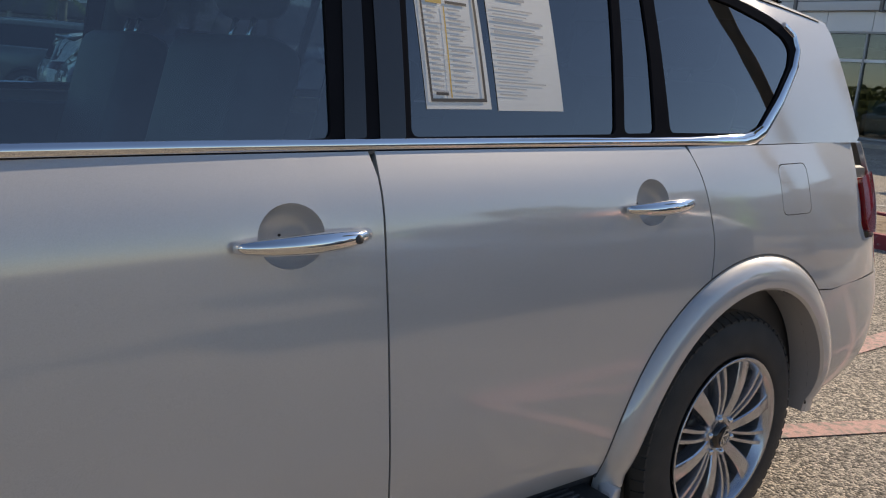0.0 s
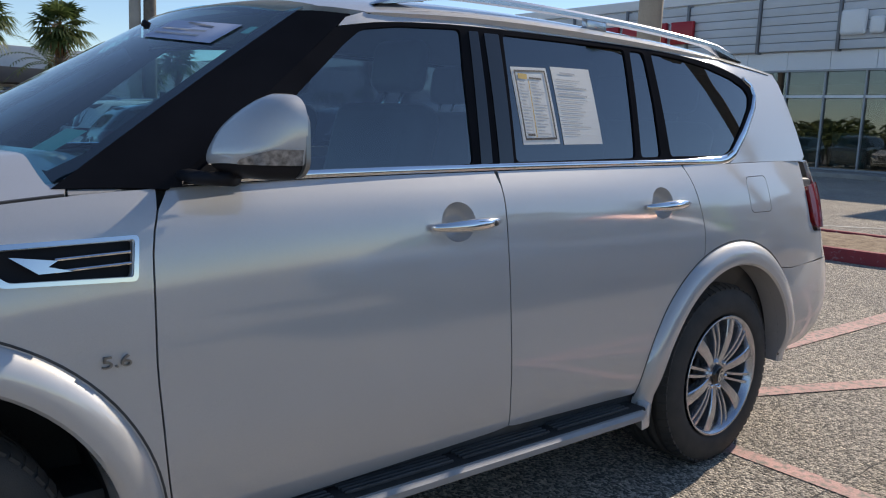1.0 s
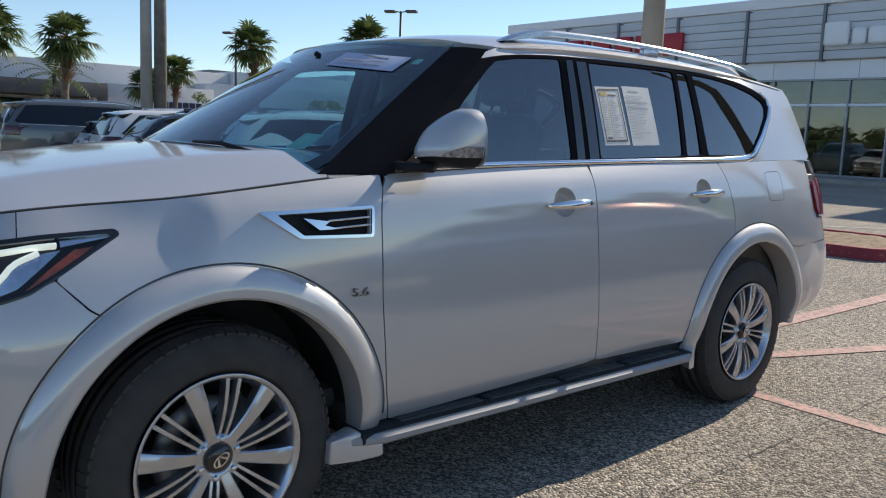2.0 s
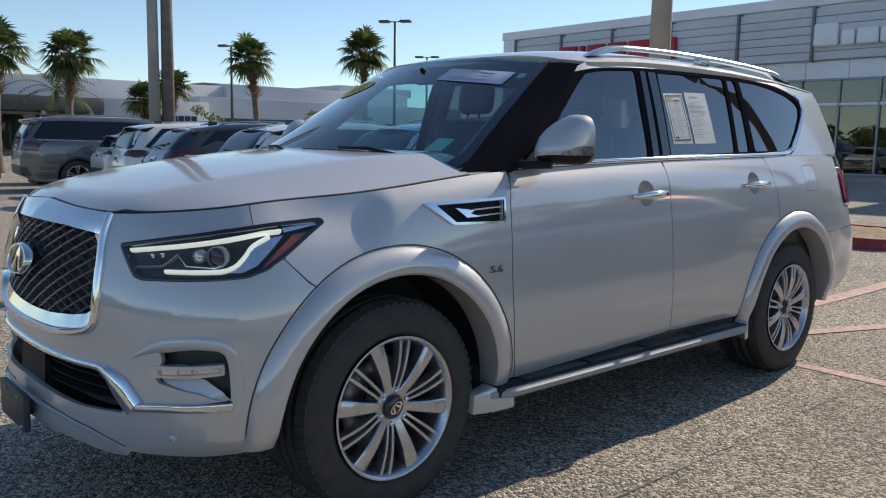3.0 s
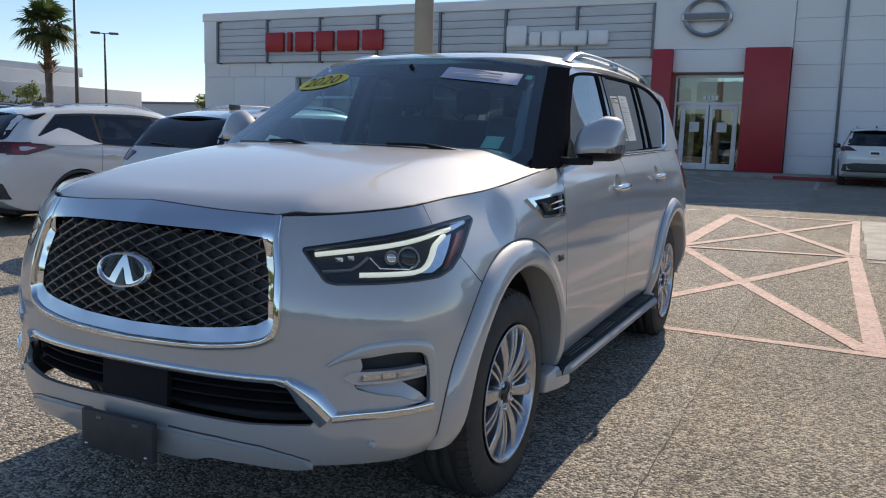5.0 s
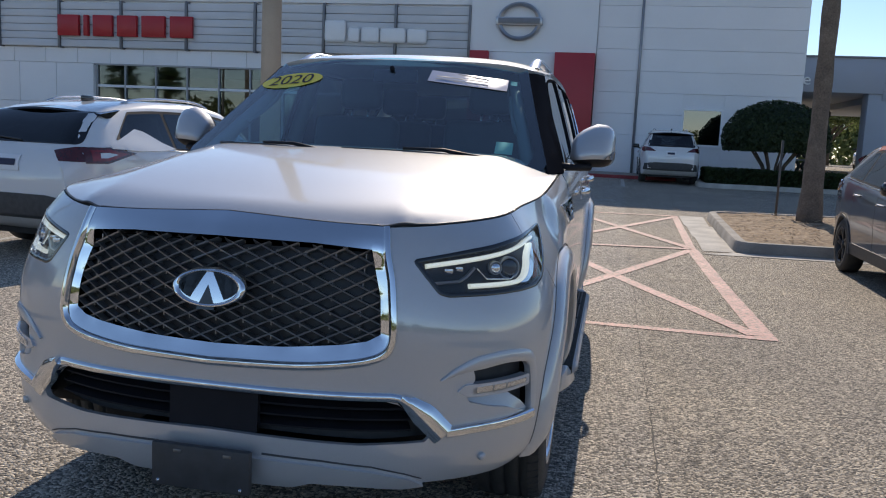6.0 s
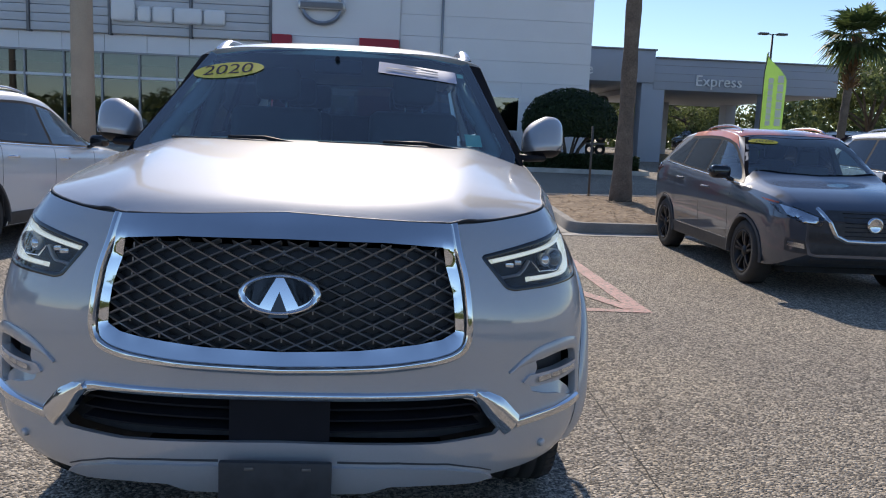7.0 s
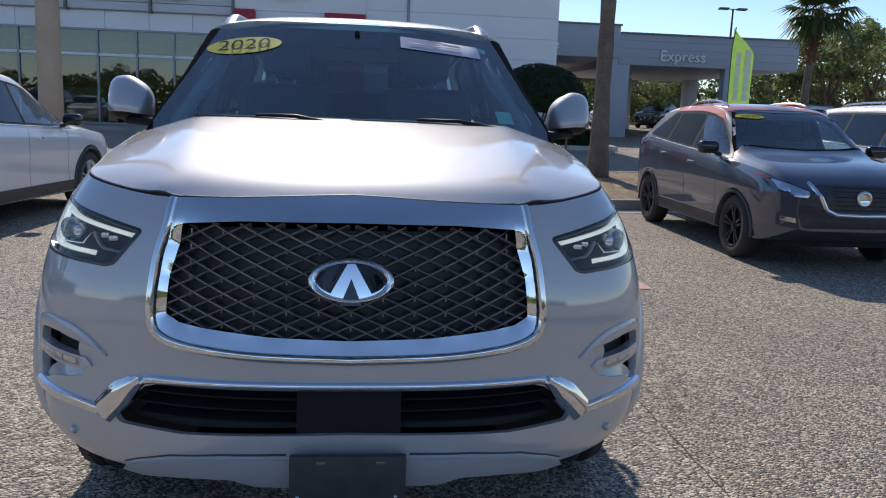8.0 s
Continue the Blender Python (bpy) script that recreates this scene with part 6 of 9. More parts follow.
for k in (False, True):
    d1 = [(US + y, belt(y) - 0.002) for y in np.linspace(0.63, 1.69, 24)] + on_side(B_LINE, -GAP)[1:]
    d1 += [(US + y, 0.395 + 0.045 * (y - 0.63) / 1.14) for y in np.linspace(1.70, 0.66, 16)] + on_side(A_LINE, GAP)[::-1][:-1]
    door = part("front_door", panel(body, d1, 0.03, 0.016, holes=[scoop_outline(1.523, 1.140)], mirror=k), SILVER, SUV)
    scoop(1.523, 1.140, k, door)
    d2 = [(US + y, belt(y) - 0.002) for y in np.linspace(1.706, 2.72, 24)] + on_side(C_LINE, -GAP)[1:]
    d2 += [p for p in arch_part(3.075, -0.25, -0.584, 20)] + [(US + y, 0.44 - 0.02 * (y - 1.77)) for y in np.linspace(2.45, 1.80, 10)] + on_side(B_LINE, GAP)[::-1][:-1]
    door = part("rear_door", panel(body, d2, 0.03, 0.016, holes=[scoop_outline(2.566, 1.168)], mirror=k), SILVER, SUV)
    scoop(2.566, 1.168, k, door)
    fuel = rounded([(US + 3.178, 1.270), (US + 3.365, 1.275), (US + 3.385, 1.115), (US + 3.195, 1.115)], 0.03)
    q = [(US + y, belt(y) - 0.002) for y in np.linspace(2.733, 3.80, 22)]
    q += [(US + 3.80, 1.225), (US + 3.815, 1.05), (US + 3.86, 1.0), (US + 4.0, 0.99), (US + 4.0, 0.86), (US + 3.575, 0.846)]
    q += arch_part(3.075, 0.36, -0.245, 20) + on_side(C_LINE, GAP)[::-1][:-1]
    fc = np.mean(fuel, 0)
    quarter = part("rear_quarter", panel(body, q, 0.03, 0.016, holes=[fuel] if not k else [], mirror=k), SILVER, SUV)
    if not k:
        part("fuel_door", panel(body, [tuple(fc + (np.array(p) - fc) * 0.965) for p in fuel], 0.03, 0.012), SILVER, quarter)
    tail = [(US + 3.82, 1.215), (US + 3.835, 1.06), (US + 3.88, 1.02), (US + 4.0, 1.005), (US + 4.45, 1.02), (US + 4.45, 1.14), (US + 4.0, 1.23)]
    part("tail_lamp", panel(body, rounded(tail, 0.02), 0.03, 0.03, lift=0.012, mirror=k), RED_LENS, SUV, "red tail lamp")
rb = [(US + 3.58, 0.842)] + [(u, 0.85) for u in np.linspace(US + 3.7, U_END, 18)]
rb += [(u, low_z(u) + 0.01) for u in np.linspace(U_END, US + 3.66, 18)] + arch_part(3.075, 0.584, 0.368, 12)
for k in (False, True):
    part("rear_bumper", panel(body, rb, 0.035, 0.016, mirror=k), SILVER, SUV)
    tg = [(US + 4.0, 1.335), (US + 4.0, 1.235), (US + 4.46, 1.145), (US + 4.46, 1.015), (US + 4.01, 0.99), (US + 4.01, 0.856), (U_END, 0.856), (U_END, 1.336)]
    part("tailgate", panel(body, tg, 0.05, 0.016, mirror=k), SILVER, SUV)

# wheel arches: flares and liners
def flare(yc, k, a_front, a_rear):
    bm = bmesh.new()
    rows = []
    for a in np.linspace(a_front, a_rear, 44):
        c, s = math.cos(a), math.sin(a)
        row = []
        for r, d in ((0.600, -0.006), (0.596, 0.006), (0.580, 0.022), (0.555, 0.031), (0.525, 0.034), (0.508, 0.031), (0.500, 0.022), (0.500, -0.10)):
            y, z = yc + r * c, HUB_Z + r * s
            x = float(body(np.array([US + y]), np.array([max(z, 0.37)]))[0, 0])
            x = x if d > -0.05 else 0.985
            row.append(bm.verts.new((x + d, y, z)))
        rows.append(row)
    for r, s in zip(rows, rows[1:]):
        for i in range(len(r) - 1):
            bm.faces.new((r[i], s[i], s[i + 1], r[i + 1]))
    bm.faces.new(rows[0][::-1])
    bm.faces.new(rows[-1])
    bmesh.ops.recalc_face_normals(bm, faces=bm.faces)
    return flip(bm) if k else bm


def liner(yc, k):
    bm = bmesh.new()
    rows = []
    for a in np.linspace(math.pi + 0.12, 0.03, 36):
        c, s = math.cos(a), math.sin(a)
        rows.append([bm.verts.new((x, yc + r * c, HUB_Z + r * s)) for x, r in ((0.955, 0.505), (0.94, 0.515), (0.62, 0.515), (0.60, 0.40), (0.60, 0.03))])
    for r, s in zip(rows, rows[1:]):
        for i in range(4):
            bm.faces.new((r[i], s[i], s[i + 1], r[i + 1]))
    bmesh.ops.remove_doubles(bm, verts=bm.verts, dist=1e-3)
    bmesh.ops.recalc_face_normals(bm, faces=bm.faces)
    bmesh.ops.solidify(bm, geom=bm.faces, thickness=0.006)
    return flip(bm) if k else bm


for k in (False, True):
    for yc in AXLES:
        part("wheel_flare", flare(yc, k, math.pi + 0.06, -0.03), SILVER, SUV)
        gl = strip(body, [(US + yc + 0.604 * math.cos(a), HUB_Z + 0.604 * math.sin(a)) for a in np.linspace(math.pi - 0.02, 0.05, 50)], 0.006, 0.0015, 0.006)
        part("flare_gap", flip(gl) if k else gl, BLACK, SUV)
        part("wheel_liner", liner(yc, k), LINER, SUV)


# wheels
def tyre_bm(R=0.403, r=0.268, x0=-0.27, n=72):
    prof = [(x0 + 0.02, r), (x0 + 0.004, r + 0.02), (x0, R - 0.065), (x0 + 0.012, R - 0.022), (x0 + 0.035, R - 0.004), (x0 + 0.07, R)]
    for g in (-0.19, -0.135, -0.08):
        prof += [(g - 0.006, R), (g - 0.005, R - 0.009), (g + 0.005, R - 0.009), (g + 0.006, R)]
    prof += [(-0.055, R - 0.001), (-0.030, R - 0.006), (-0.010, R - 0.024), (0.0, R - 0.055), (0.004, R - 0.085), (0.0035, r + 0.035), (0.0025, r + 0.022), (-0.002, r + 0.012), (-0.012, r + 0.001), (-0.02, r - 0.004)]
    bm = lathe(bmesh.new(), prof, n)
    return bm


def tread_blocks(R=0.403, n=64):
    """Shoulder blocks of the tread, cut apart by slots."""
    bm = bmesh.new()
    for i in range(n):
        for (xa, xb, off) in ((-0.050, -0.012, 0.0), (-0.262, -0.225, 0.5)):
            a0, a1 = 2 * math.pi * (i + off) / n, 2 * math.pi * (i + off + 0.72) / n
            vs = []
            for a in (a0, a1):
                for x, r in ((xa, R + 0.0025), (xb, R - 0.012), (xb, R - 0.02), (xa, R - 0.005)):
                    vs.append(bm.verts.new((x, r * math.cos(a), r * math.sin(a))))
            bm.faces.new((vs[0], vs[1], vs[5], vs[4]))
            bm.faces.new((vs[1], vs[2], vs[6], vs[5]))
            bm.faces.new((vs[0], vs[3], vs[2], vs[1]))
            bm.faces.new((vs[4], vs[5], vs[6], vs[7]))
    bmesh.ops.recalc_face_normals(bm, faces=bm.faces)
    return bm


def spoke(bm, r0, r1, w0, w1, x0, x1, depth, ang, off0=0.0, off1=0.0, mid=None):
    """A bar from the hub to the rim: widths, heights of its face and its side shift at both ends."""
    pts = []
    n = 8
    c, s = math.cos(ang), math.sin(ang)
    rows = []
    for i in range(n + 1):
        t = i / n
        r = r0 + (r1 - r0) * t
        w = w0 + (w1 - w0) * (t ** 1.3)
        o = off0 + (off1 - off0) * t
        x = x0 + (x1 - x0) * t + 0.012 * math.sin(math.pi * t)
        row = []
        for q, h in ((-0.5, -depth), (-0.5, -0.004), (-0.40, 0.0), (0.40, 0.0), (0.5, -0.004), (0.5, -depth)):
            a, b = r, o + q * w
            row.append(bm.verts.new((x + h, a * c - b * s, a * s + b * c)))
        rows.append(row)
    for p, q in zip(rows, rows[1:]):
        for j in range(5):
            bm.faces.new((p[j], q[j], q[j + 1], p[j + 1]))
        bm.faces.new((p[5], q[5], q[0], p[0]))
    bm.faces.new(rows[0][::-1])
    bm.faces.new(rows[-1])


def build_wheel(m):
    w = thing("wheel", m)
    w.parent = SUV
    part("tyre", tyre_bm(), RUBBER, w, "black tyre with a worn tread")
    tagged(part("tread_block", tread_blocks(), RUBBER, w), kind="stuff")
    rim = lathe(bmesh.new(), [(-0.235, 0.262), (-0.225, 0.255), (-0.06, 0.238), (-0.025, 0.246), (-0.008, 0.262), (0.002, 0.270), (0.005, 0.268), (0.003, 0.2605), (-0.004, 0.254), (-0.02, 0.2465), (-0.03, 0.243)], 72)
    part("rim", rim, ALLOY, w, "bright machined alloy rim")
    part("barrel", lathe(bmesh.new(), [(-0.03, 0.2425), (-0.07, 0.234), (-0.225, 0.250)], 48), ALLOY_DARK, w)
    for i in range(6):
        a = math.radians(12) + i * math.pi / 3
        sb = bmesh.new()
        spoke(sb, 0.055, 0.252, 0.034, 0.062, -0.022, -0.008, 0.045, a)
        bmesh.ops.recalc_face_normals(sb, faces=sb.faces)
        part("spoke", sb, ALLOY, w)
        for s in (-1, 1):
            sb = bmesh.new()
            spoke(sb, 0.06, 0.252, 0.011, 0.0155, -0.026, -0.010, 0.04, a + math.pi / 6, s * 0.010, s * 0.0195)
            bmesh.ops.recalc_face_normals(sb, faces=sb.faces)
            part("thin_spoke", sb, ALLOY, w)
    part("hub", lathe(bmesh.new(), [(-0.10, 0.075), (-0.03, 0.078), (-0.022, 0.072), (-0.020, 0.046), (-0.026, 0.044), (-0.026, 0.001)], 40), ALLOY, w)
    part("hub_cap", lathe(bmesh.new(), [(-0.024, 0.043), (-0.012, 0.040), (-0.008, 0.034), (-0.006, 0.0005)], 36), GLOSS_BLACK, w)
    cb = bmesh.new()
    for i in range(28):
        a0, a1 = 2 * math.pi * i / 28, 2 * math.pi * (i + 1) / 28
        vs = [cb.verts.new((-0.0045, r * 1.25 * math.sin(a), r * 0.72 * math.cos(a))) for a, r in ((a0, 0.024), (a1, 0.024), (a1, 0.019), (a0, 0.019))]
        cb.faces.new(vs)
    for s in (-1, 1):
        cb.faces.new([cb.verts.new((-0.004, s * y, z)) for y, z in ((0.0, 0.014), (0.005, 0.013), (0.021, -0.010), (0.013, -0.015))])
    bmesh.ops.recalc_face_normals(cb, faces=cb.faces)
    bmesh.ops.solidify(cb, geom=cb.faces, thickness=0.002)
    part("cap_emblem", cb, CHROME, w)
    for i in range(6):
        a = math.radians(42) + i * math.pi / 3
        nbm = lathe(bmesh.new(), [(-0.06, 0.011), (-0.018, 0.0105), (-0.012, 0.008), (-0.011, 0.0004)], 6, "x", Matrix.Translation((0, 0.062 * math.cos(a), 0.062 * math.sin(a))))
        part("lug_nut", nbm, CHROME, w)
    disc = lathe(bmesh.new(), [(-0.105, 0.08), (-0.105, 0.175), (-0.125, 0.175), (-0.125, 0.08)], 40, close=True)
    part("brake_disc", disc, BRAKE, w)
    cal = bmesh.new()
    box(cal, -0.16, -0.085, 0.08, 0.19, -0.07, 0.09, 0.02)
    part("brake_caliper", cal, ALLOY_DARK, w)
    bk = lathe(bmesh.new(), [(-0.20, 0.01), (-0.20, 0.235)], 40)
    part("wheel_back", bk, LINER, w)
    return w


WHEEL_X = 0.962
w0 = build_wheel(pose(WHEEL_X, 0, HUB_Z, 38, 0, 0))


def copy_part(ob, m):
    """A copy of a part that has pieces of its own, at another pose under the same thing."""
    c = copy_thing(ob, m)
    return c


copy_part(w0, pose(WHEEL_X, 3.075, HUB_Z, 65, 0, 0))
copy_part(w0, pose(-WHEEL_X, 0, HUB_Z, 15, 0, 180))
copy_part(w0, pose(-WHEEL_X, 3.075, HUB_Z, 50, 0, 180))

# upper body: roof, pillars, glass
roof_half = [(x, 1.03 + 0.34 * x * x - 0.02) for x in np.linspace(0, 0.68, 9)] + [(0.745, 1.30)]
roof_half += [(0.752, y) for y in np.linspace(1.45, 2.7, 10)] + [(0.752 - 0.03 * (y - 2.7) ** 2, y) for y in np.linspace(2.8, 3.7, 8)] + [(0.60, 3.86), (0.3, 3.93), (0, 3.95)]
roof_out = roof_half + [(-x, y) for x, y in roof_half[-2:0:-1]]
part("roof", panel(roof, roof_out, 0.045, 0.03, stretch=1.2), SILVER, SUV)


def roof_edge(y):
    """Height at which the upper side meets the roof."""
    z = 1.70
    for _ in range(40):
        x = float(upper_side([y], [z])[0, 0])
        z += 0.5 * (float(roof([x], [y])[0, 2]) - z)
    return z


def frame_top(y):
    return float(FRAME_TOP(y))


FRAME_TOP = tame([1.18, 1.35, 1.6, 2.0, 2.6, 3.0, 3.25, 3.40, 3.425], [1.702, 1.732, 1.752, 1.765, 1.772, 1.756, 1.720, 1.668, 1.63])
BELT = lambda y: belt(y) - 0.001
front_line = [(0.63, 1.262), (0.80, 1.40), (1.0, 1.555), (1.18, 1.702)]
frame_out = front_line + [(y, frame_top(y)) for y in np.linspace(1.25, 3.40, 30)] + [(3.425, 1.64), (3.405, 1.58), (3.30, 1.48), (3.18, 1.385), (3.12, 1.345), (3.06, BELT(3.06))]
frame_out += [(y, BELT(y)) for y in np.linspace(2.95, 0.75, 30)]
W1 = [(0.775, 1.290), (0.93, 1.425), (1.20, 1.655), (1.27, 1.706), (1.40, 1.727), (1.645, 1.744), (1.628, 1.60), (1.612, 1.320)]
W2 = [(1.802, 1.326), (1.815, 1.55), (1.83, 1.745), (2.15, 1.752), (2.485, 1.756), (2.465, 1.55), (2.442, 1.344)]
W3 = [(2.476, 1.346), (2.498, 1.55), (2.517, 1.755), (2.608, 1.756), (2.612, 1.55), (2.604, 1.350)]
W4 = [(2.668, 1.352), (2.662, 1.55), (2.655, 1.757), (2.85, 1.750), (3.05, 1.728), (3.23, 1.695), (3.335, 1.660), (3.368, 1.625), (3.345, 1.575), (3.24, 1.475), (3.12, 1.378), (3.07, 1.358)]
for k in (False, True):
    part("window_frame", panel(upper_side, frame_out, 0.04, 0.012, holes=[rounded(w, 0.02) for w in (W1, W2, W3, W4)], mirror=k), PILLAR_BLACK, SUV)
    for w, g, nm in ((W1, DOOR_GLASS, "front_door_glass"), (W2, TINT_GLASS, "rear_door_glass"), (W3, TINT_GLASS, "fixed_pane"), (W4, TINT_GLASS, "quarter_glass")):
        c = np.mean(w, 0)
        part(nm, panel(drop(upper_side, 0.006), [tuple(c + (np.array(p) - c) * 1.03) for p in w], 0.05, 0.0, mirror=k), g, SUV)
    # pillar covers, proud of the frames
    for ya, yb, yc, yd in ((1.640, 1.690, 1.676, 1.716), (1.722, 1.785, 1.742, 1.808)):
        part("pillar_cover", panel(upper_side, rounded([(ya, 1.318), (yb, 1.322), (yd, 1.742), (yc, 1.740)], 0.006), 0.04, 0.006, lift=0.004, mirror=k), GLOSS_BLACK, SUV)
    cant = [(y, frame_top(y) + 0.003) for y in np.linspace(1.19, 3.40, 34)] + [(3.432, 1.64), (3.41, 1.575), (3.305, 1.475), (3.185, 1.38), (3.125, 1.338), (3.10, BELT(3.1) + 0.001)]
    cant += [(3.45, BELT(3.45)), (3.80, BELT(3.80)), (3.83, 1.36), (3.79, 1.48), (3.74, 1.60), (3.69, 1.70), (3.65, roof_edge(3.65))]
    cant += [(y, roof_edge(y)) for y in np.linspace(3.55, 1.30, 30)] + [(1.22, 1.735)]
    part("roof_side", panel(upper_side, cant, 0.035, 0.012, mirror=k), SILVER, SUV)
    chrome_line = [(y, BELT(y) + 0.012) for y in np.linspace(0.66, 3.02, 40)] + [(3.08, BELT(3.08) + 0.02), (3.14, 1.368), (3.26, 1.46), (3.37, 1.562), (3.412, 1.625), (3.40, 1.672), (3.34, 1.70)]
    cs = strip(upper_side, chrome_line, lambda t: 0.022 if t < 0.72 else 0.022 + 0.014 * math.sin(math.pi * (t - 0.72) / 0.28), 0.010, 0.012)
    part("belt_trim", flip(cs) if k else cs, CHROME, SUV, "chrome window-line trim")
    seam = strip(upper_side, [(y, roof_edge(y) - 0.006) for y in np.linspace(1.3, 3.6, 40)], 0.006, 0.002, 0.01)
    part("roof_seam", flip(seam) if k else seam, SATIN_BLACK, SUV)
# windscreen
WX = tame([1.26, 1.30, 1.5, 1.7, 1.80], [0.862, 0.847, 0.767, 0.69, 0.652])
ws_half = [(x, 1.285 - 0.03 * (x / 0.82) ** 2) for x in np.linspace(0, 0.83, 9)] + [(float(WX(z)), z) for z in np.linspace(1.30, 1.76, 14)] + [(x, 1.797 - 0.055 * (x / 0.64) ** 2) for x in np.linspace(0.63, 0, 8)]
part("windscreen", panel(screen, ws_half + [(-x, z) for x, z in ws_half[-2:0:-1]], 0.05, 0.005), WS_GLASS, SUV, "tinted windscreen with stickers")
# black band printed round the windscreen
frit_in = [(0.93 * x, 1.325 + (z - 1.285) * 0.895) for x, z in ws_half]
for k in (False, True):
    fr = [(x, z) for x, z in ws_half] + [(x, z) for x, z in frit_in[::-1]]
    part("windscreen_band", panel(drop(screen, 0.006), fr, 0.04, 0.0, mirror=k), FRIT, SUV)


def apillar(k):
    bm = bmesh.new()
    rows = []
    for t in np.linspace(0, 1, 16):
        za = 1.258 + (1.745 - 1.258) * t
        ws = screen([float(WX(za))], [za])[0]
        yo = float(tame([1.255, 1.40, 1.555, 1.702, 1.76], [0.625, 0.80, 1.0, 1.18, 1.26])(za))
        so = upper_side([yo], [za])[0]
        row = []
        for s in np.linspace(0, 1, 7):
            p = ws * (1 - s) + so * s + np.array([0.05, -0.6, 0.2]) * float(0.022 * math.sin(math.pi * s) * (1 - 0.35 * t))
            row.append(bm.verts.new(p))
        rows.append(row)
    for r, s in zip(rows, rows[1:]):
        for i in range(6):
            bm.faces.new((r[i], r[i + 1], s[i + 1], s[i]))
    bmesh.ops.recalc_face_normals(bm, faces=bm.faces)
    bmesh.ops.solidify(bm, geom=bm.faces, thickness=0.012)
    return flip(bm) if k else bm


both("a_pillar", apillar, PILLAR_BLACK)
# scuttle under the windscreen, wipers
sc = bmesh.new()
rows = []
for x in np.linspace(-0.86, 0.86, 30):
    yr = 0.29 + 0.24 * (x / 0.77) ** 2
    yr = min(yr, 0.56)
    zf = float(bonnet([min(max(x, -0.79), 0.79)], [min(yr, 0.5)])[0, 2]) - 0.018
    ys = float(screen([x], [1.265])[0, 1]) + 0.05
    rows.append([sc.verts.new((x, yr - 0.05, zf - 0.012)), sc.verts.new((x, yr + 0.01, zf - 0.004)), sc.verts.new((x, max(ys, yr + 0.06), min(1.285, zf)))])
for r, s in zip(rows, rows[1:]):
    for i in range(2):
        sc.faces.new((r[i], s[i], s[i + 1], r[i + 1]))
bmesh.ops.recalc_face_normals(sc, faces=sc.faces)
bmesh.ops.solidify(sc, geom=sc.faces, thickness=0.01)
part("scuttle_panel", sc, BLACK, SUV)


def on_screen(x, z, up=0.0):
    p = screen([x], [z])[0]
    return Vector(p) + Vector((0, -0.53, 0.85)) * float(up)


for x0, z0, x1, z1, xb, zb in ((0.60, 1.305, -0.02, 1.318, 0.25, 1.318), (-0.08, 1.305, -0.66, 1.315, -0.4, 1.315)):
    wp = thing("wiper")
    wp.parent = SUV
    b = tube(bmesh.new(), [on_screen(x0 + 0.05, z0 - 0.02, 0.02), on_screen((x0 + xb) / 2, (z0 + zb) / 2, 0.035), on_screen(xb, zb, 0.028)], [0.012, 0.008, 0.006], 8)
    part("wiper_arm", b, SATIN_BLACK, wp)
    b = tube(bmesh.new(), [on_screen(x0 + (x1 - x0) * t, z0 + (z1 - z0) * t, 0.014 + 0.006 * math.sin(math.pi * t)) for t in np.linspace(0, 1, 12)], 0.006, 6)
    part("wiper_blade", b, BLACK, wp)
# rear window
rear_glass = lambda x, z: np.stack([np.asarray(x, float), 4.03 - (np.asarray(z, float) - 1.34) * 0.62 - 0.30 * np.asarray(x, float) ** 2, np.asarray(z, float)], axis=1)
part("rear_window", panel(rear_glass, rounded([(-0.80, 1.335), (0.80, 1.335), (0.70, 1.775), (-0.70, 1.775)], 0.06), 0.06, 0.006), TINT_GLASS, SUV)
# roof rails: a flat bar close over the roof, its ends swept down into it
for k in (False, True):
    rr = bmesh.new()
    rows = []
    for y in np.linspace(1.36, 3.46, 48):
        t = (y - 1.36) / 2.10
        e = min(1.0, t / 0.13, (1 - t) / 0.11)
        lift = 0.050 * max(0.0, math.sin(math.pi / 2 * min(1.0, e))) ** 0.9
        x = 0.672 - 0.02 * t
        z = float(roof([x], [y])[0, 2])
        thick = 0.024 if e >= 1 else lift * (1 - 0.52 * e) + 0.004
        hw = 0.020 + 0.010 * (1 - e)
        z1 = z + lift + 0.004
        z0 = z1 - thick
        rows.append([rr.verts.new(p) for p in ((x - hw, y, z0), (x - hw, y, z1 - 0.008), (x - hw * 0.5, y, z1), (x + hw * 0.5, y, z1 - 0.001), (x + hw, y, z1 - 0.010), (x + hw, y, z0))])
    for p, q in zip(rows, rows[1:]):
        for i in range(6):
            rr.faces.new((p[i], q[i], q[(i + 1) % 6], p[(i + 1) % 6]))
    rr.faces.new(rows[0])
    rr.faces.new(rows[-1][::-1])
    bmesh.ops.recalc_face_normals(rr, faces=rr.faces)
    rail = part("roof_rail", flip(rr) if k else rr, ALLOY, SUV, "satin silver roof rail")
    x = 0.662
    z = float(roof([x], [2.42])[0, 2])
    fb = boxed(x - 0.016, x + 0.016, 2.36, 2.48, z - 0.01, z + 0.040, 0.008)
    part("rail_foot", flip(fb) if k else fb, ALLOY, rail)

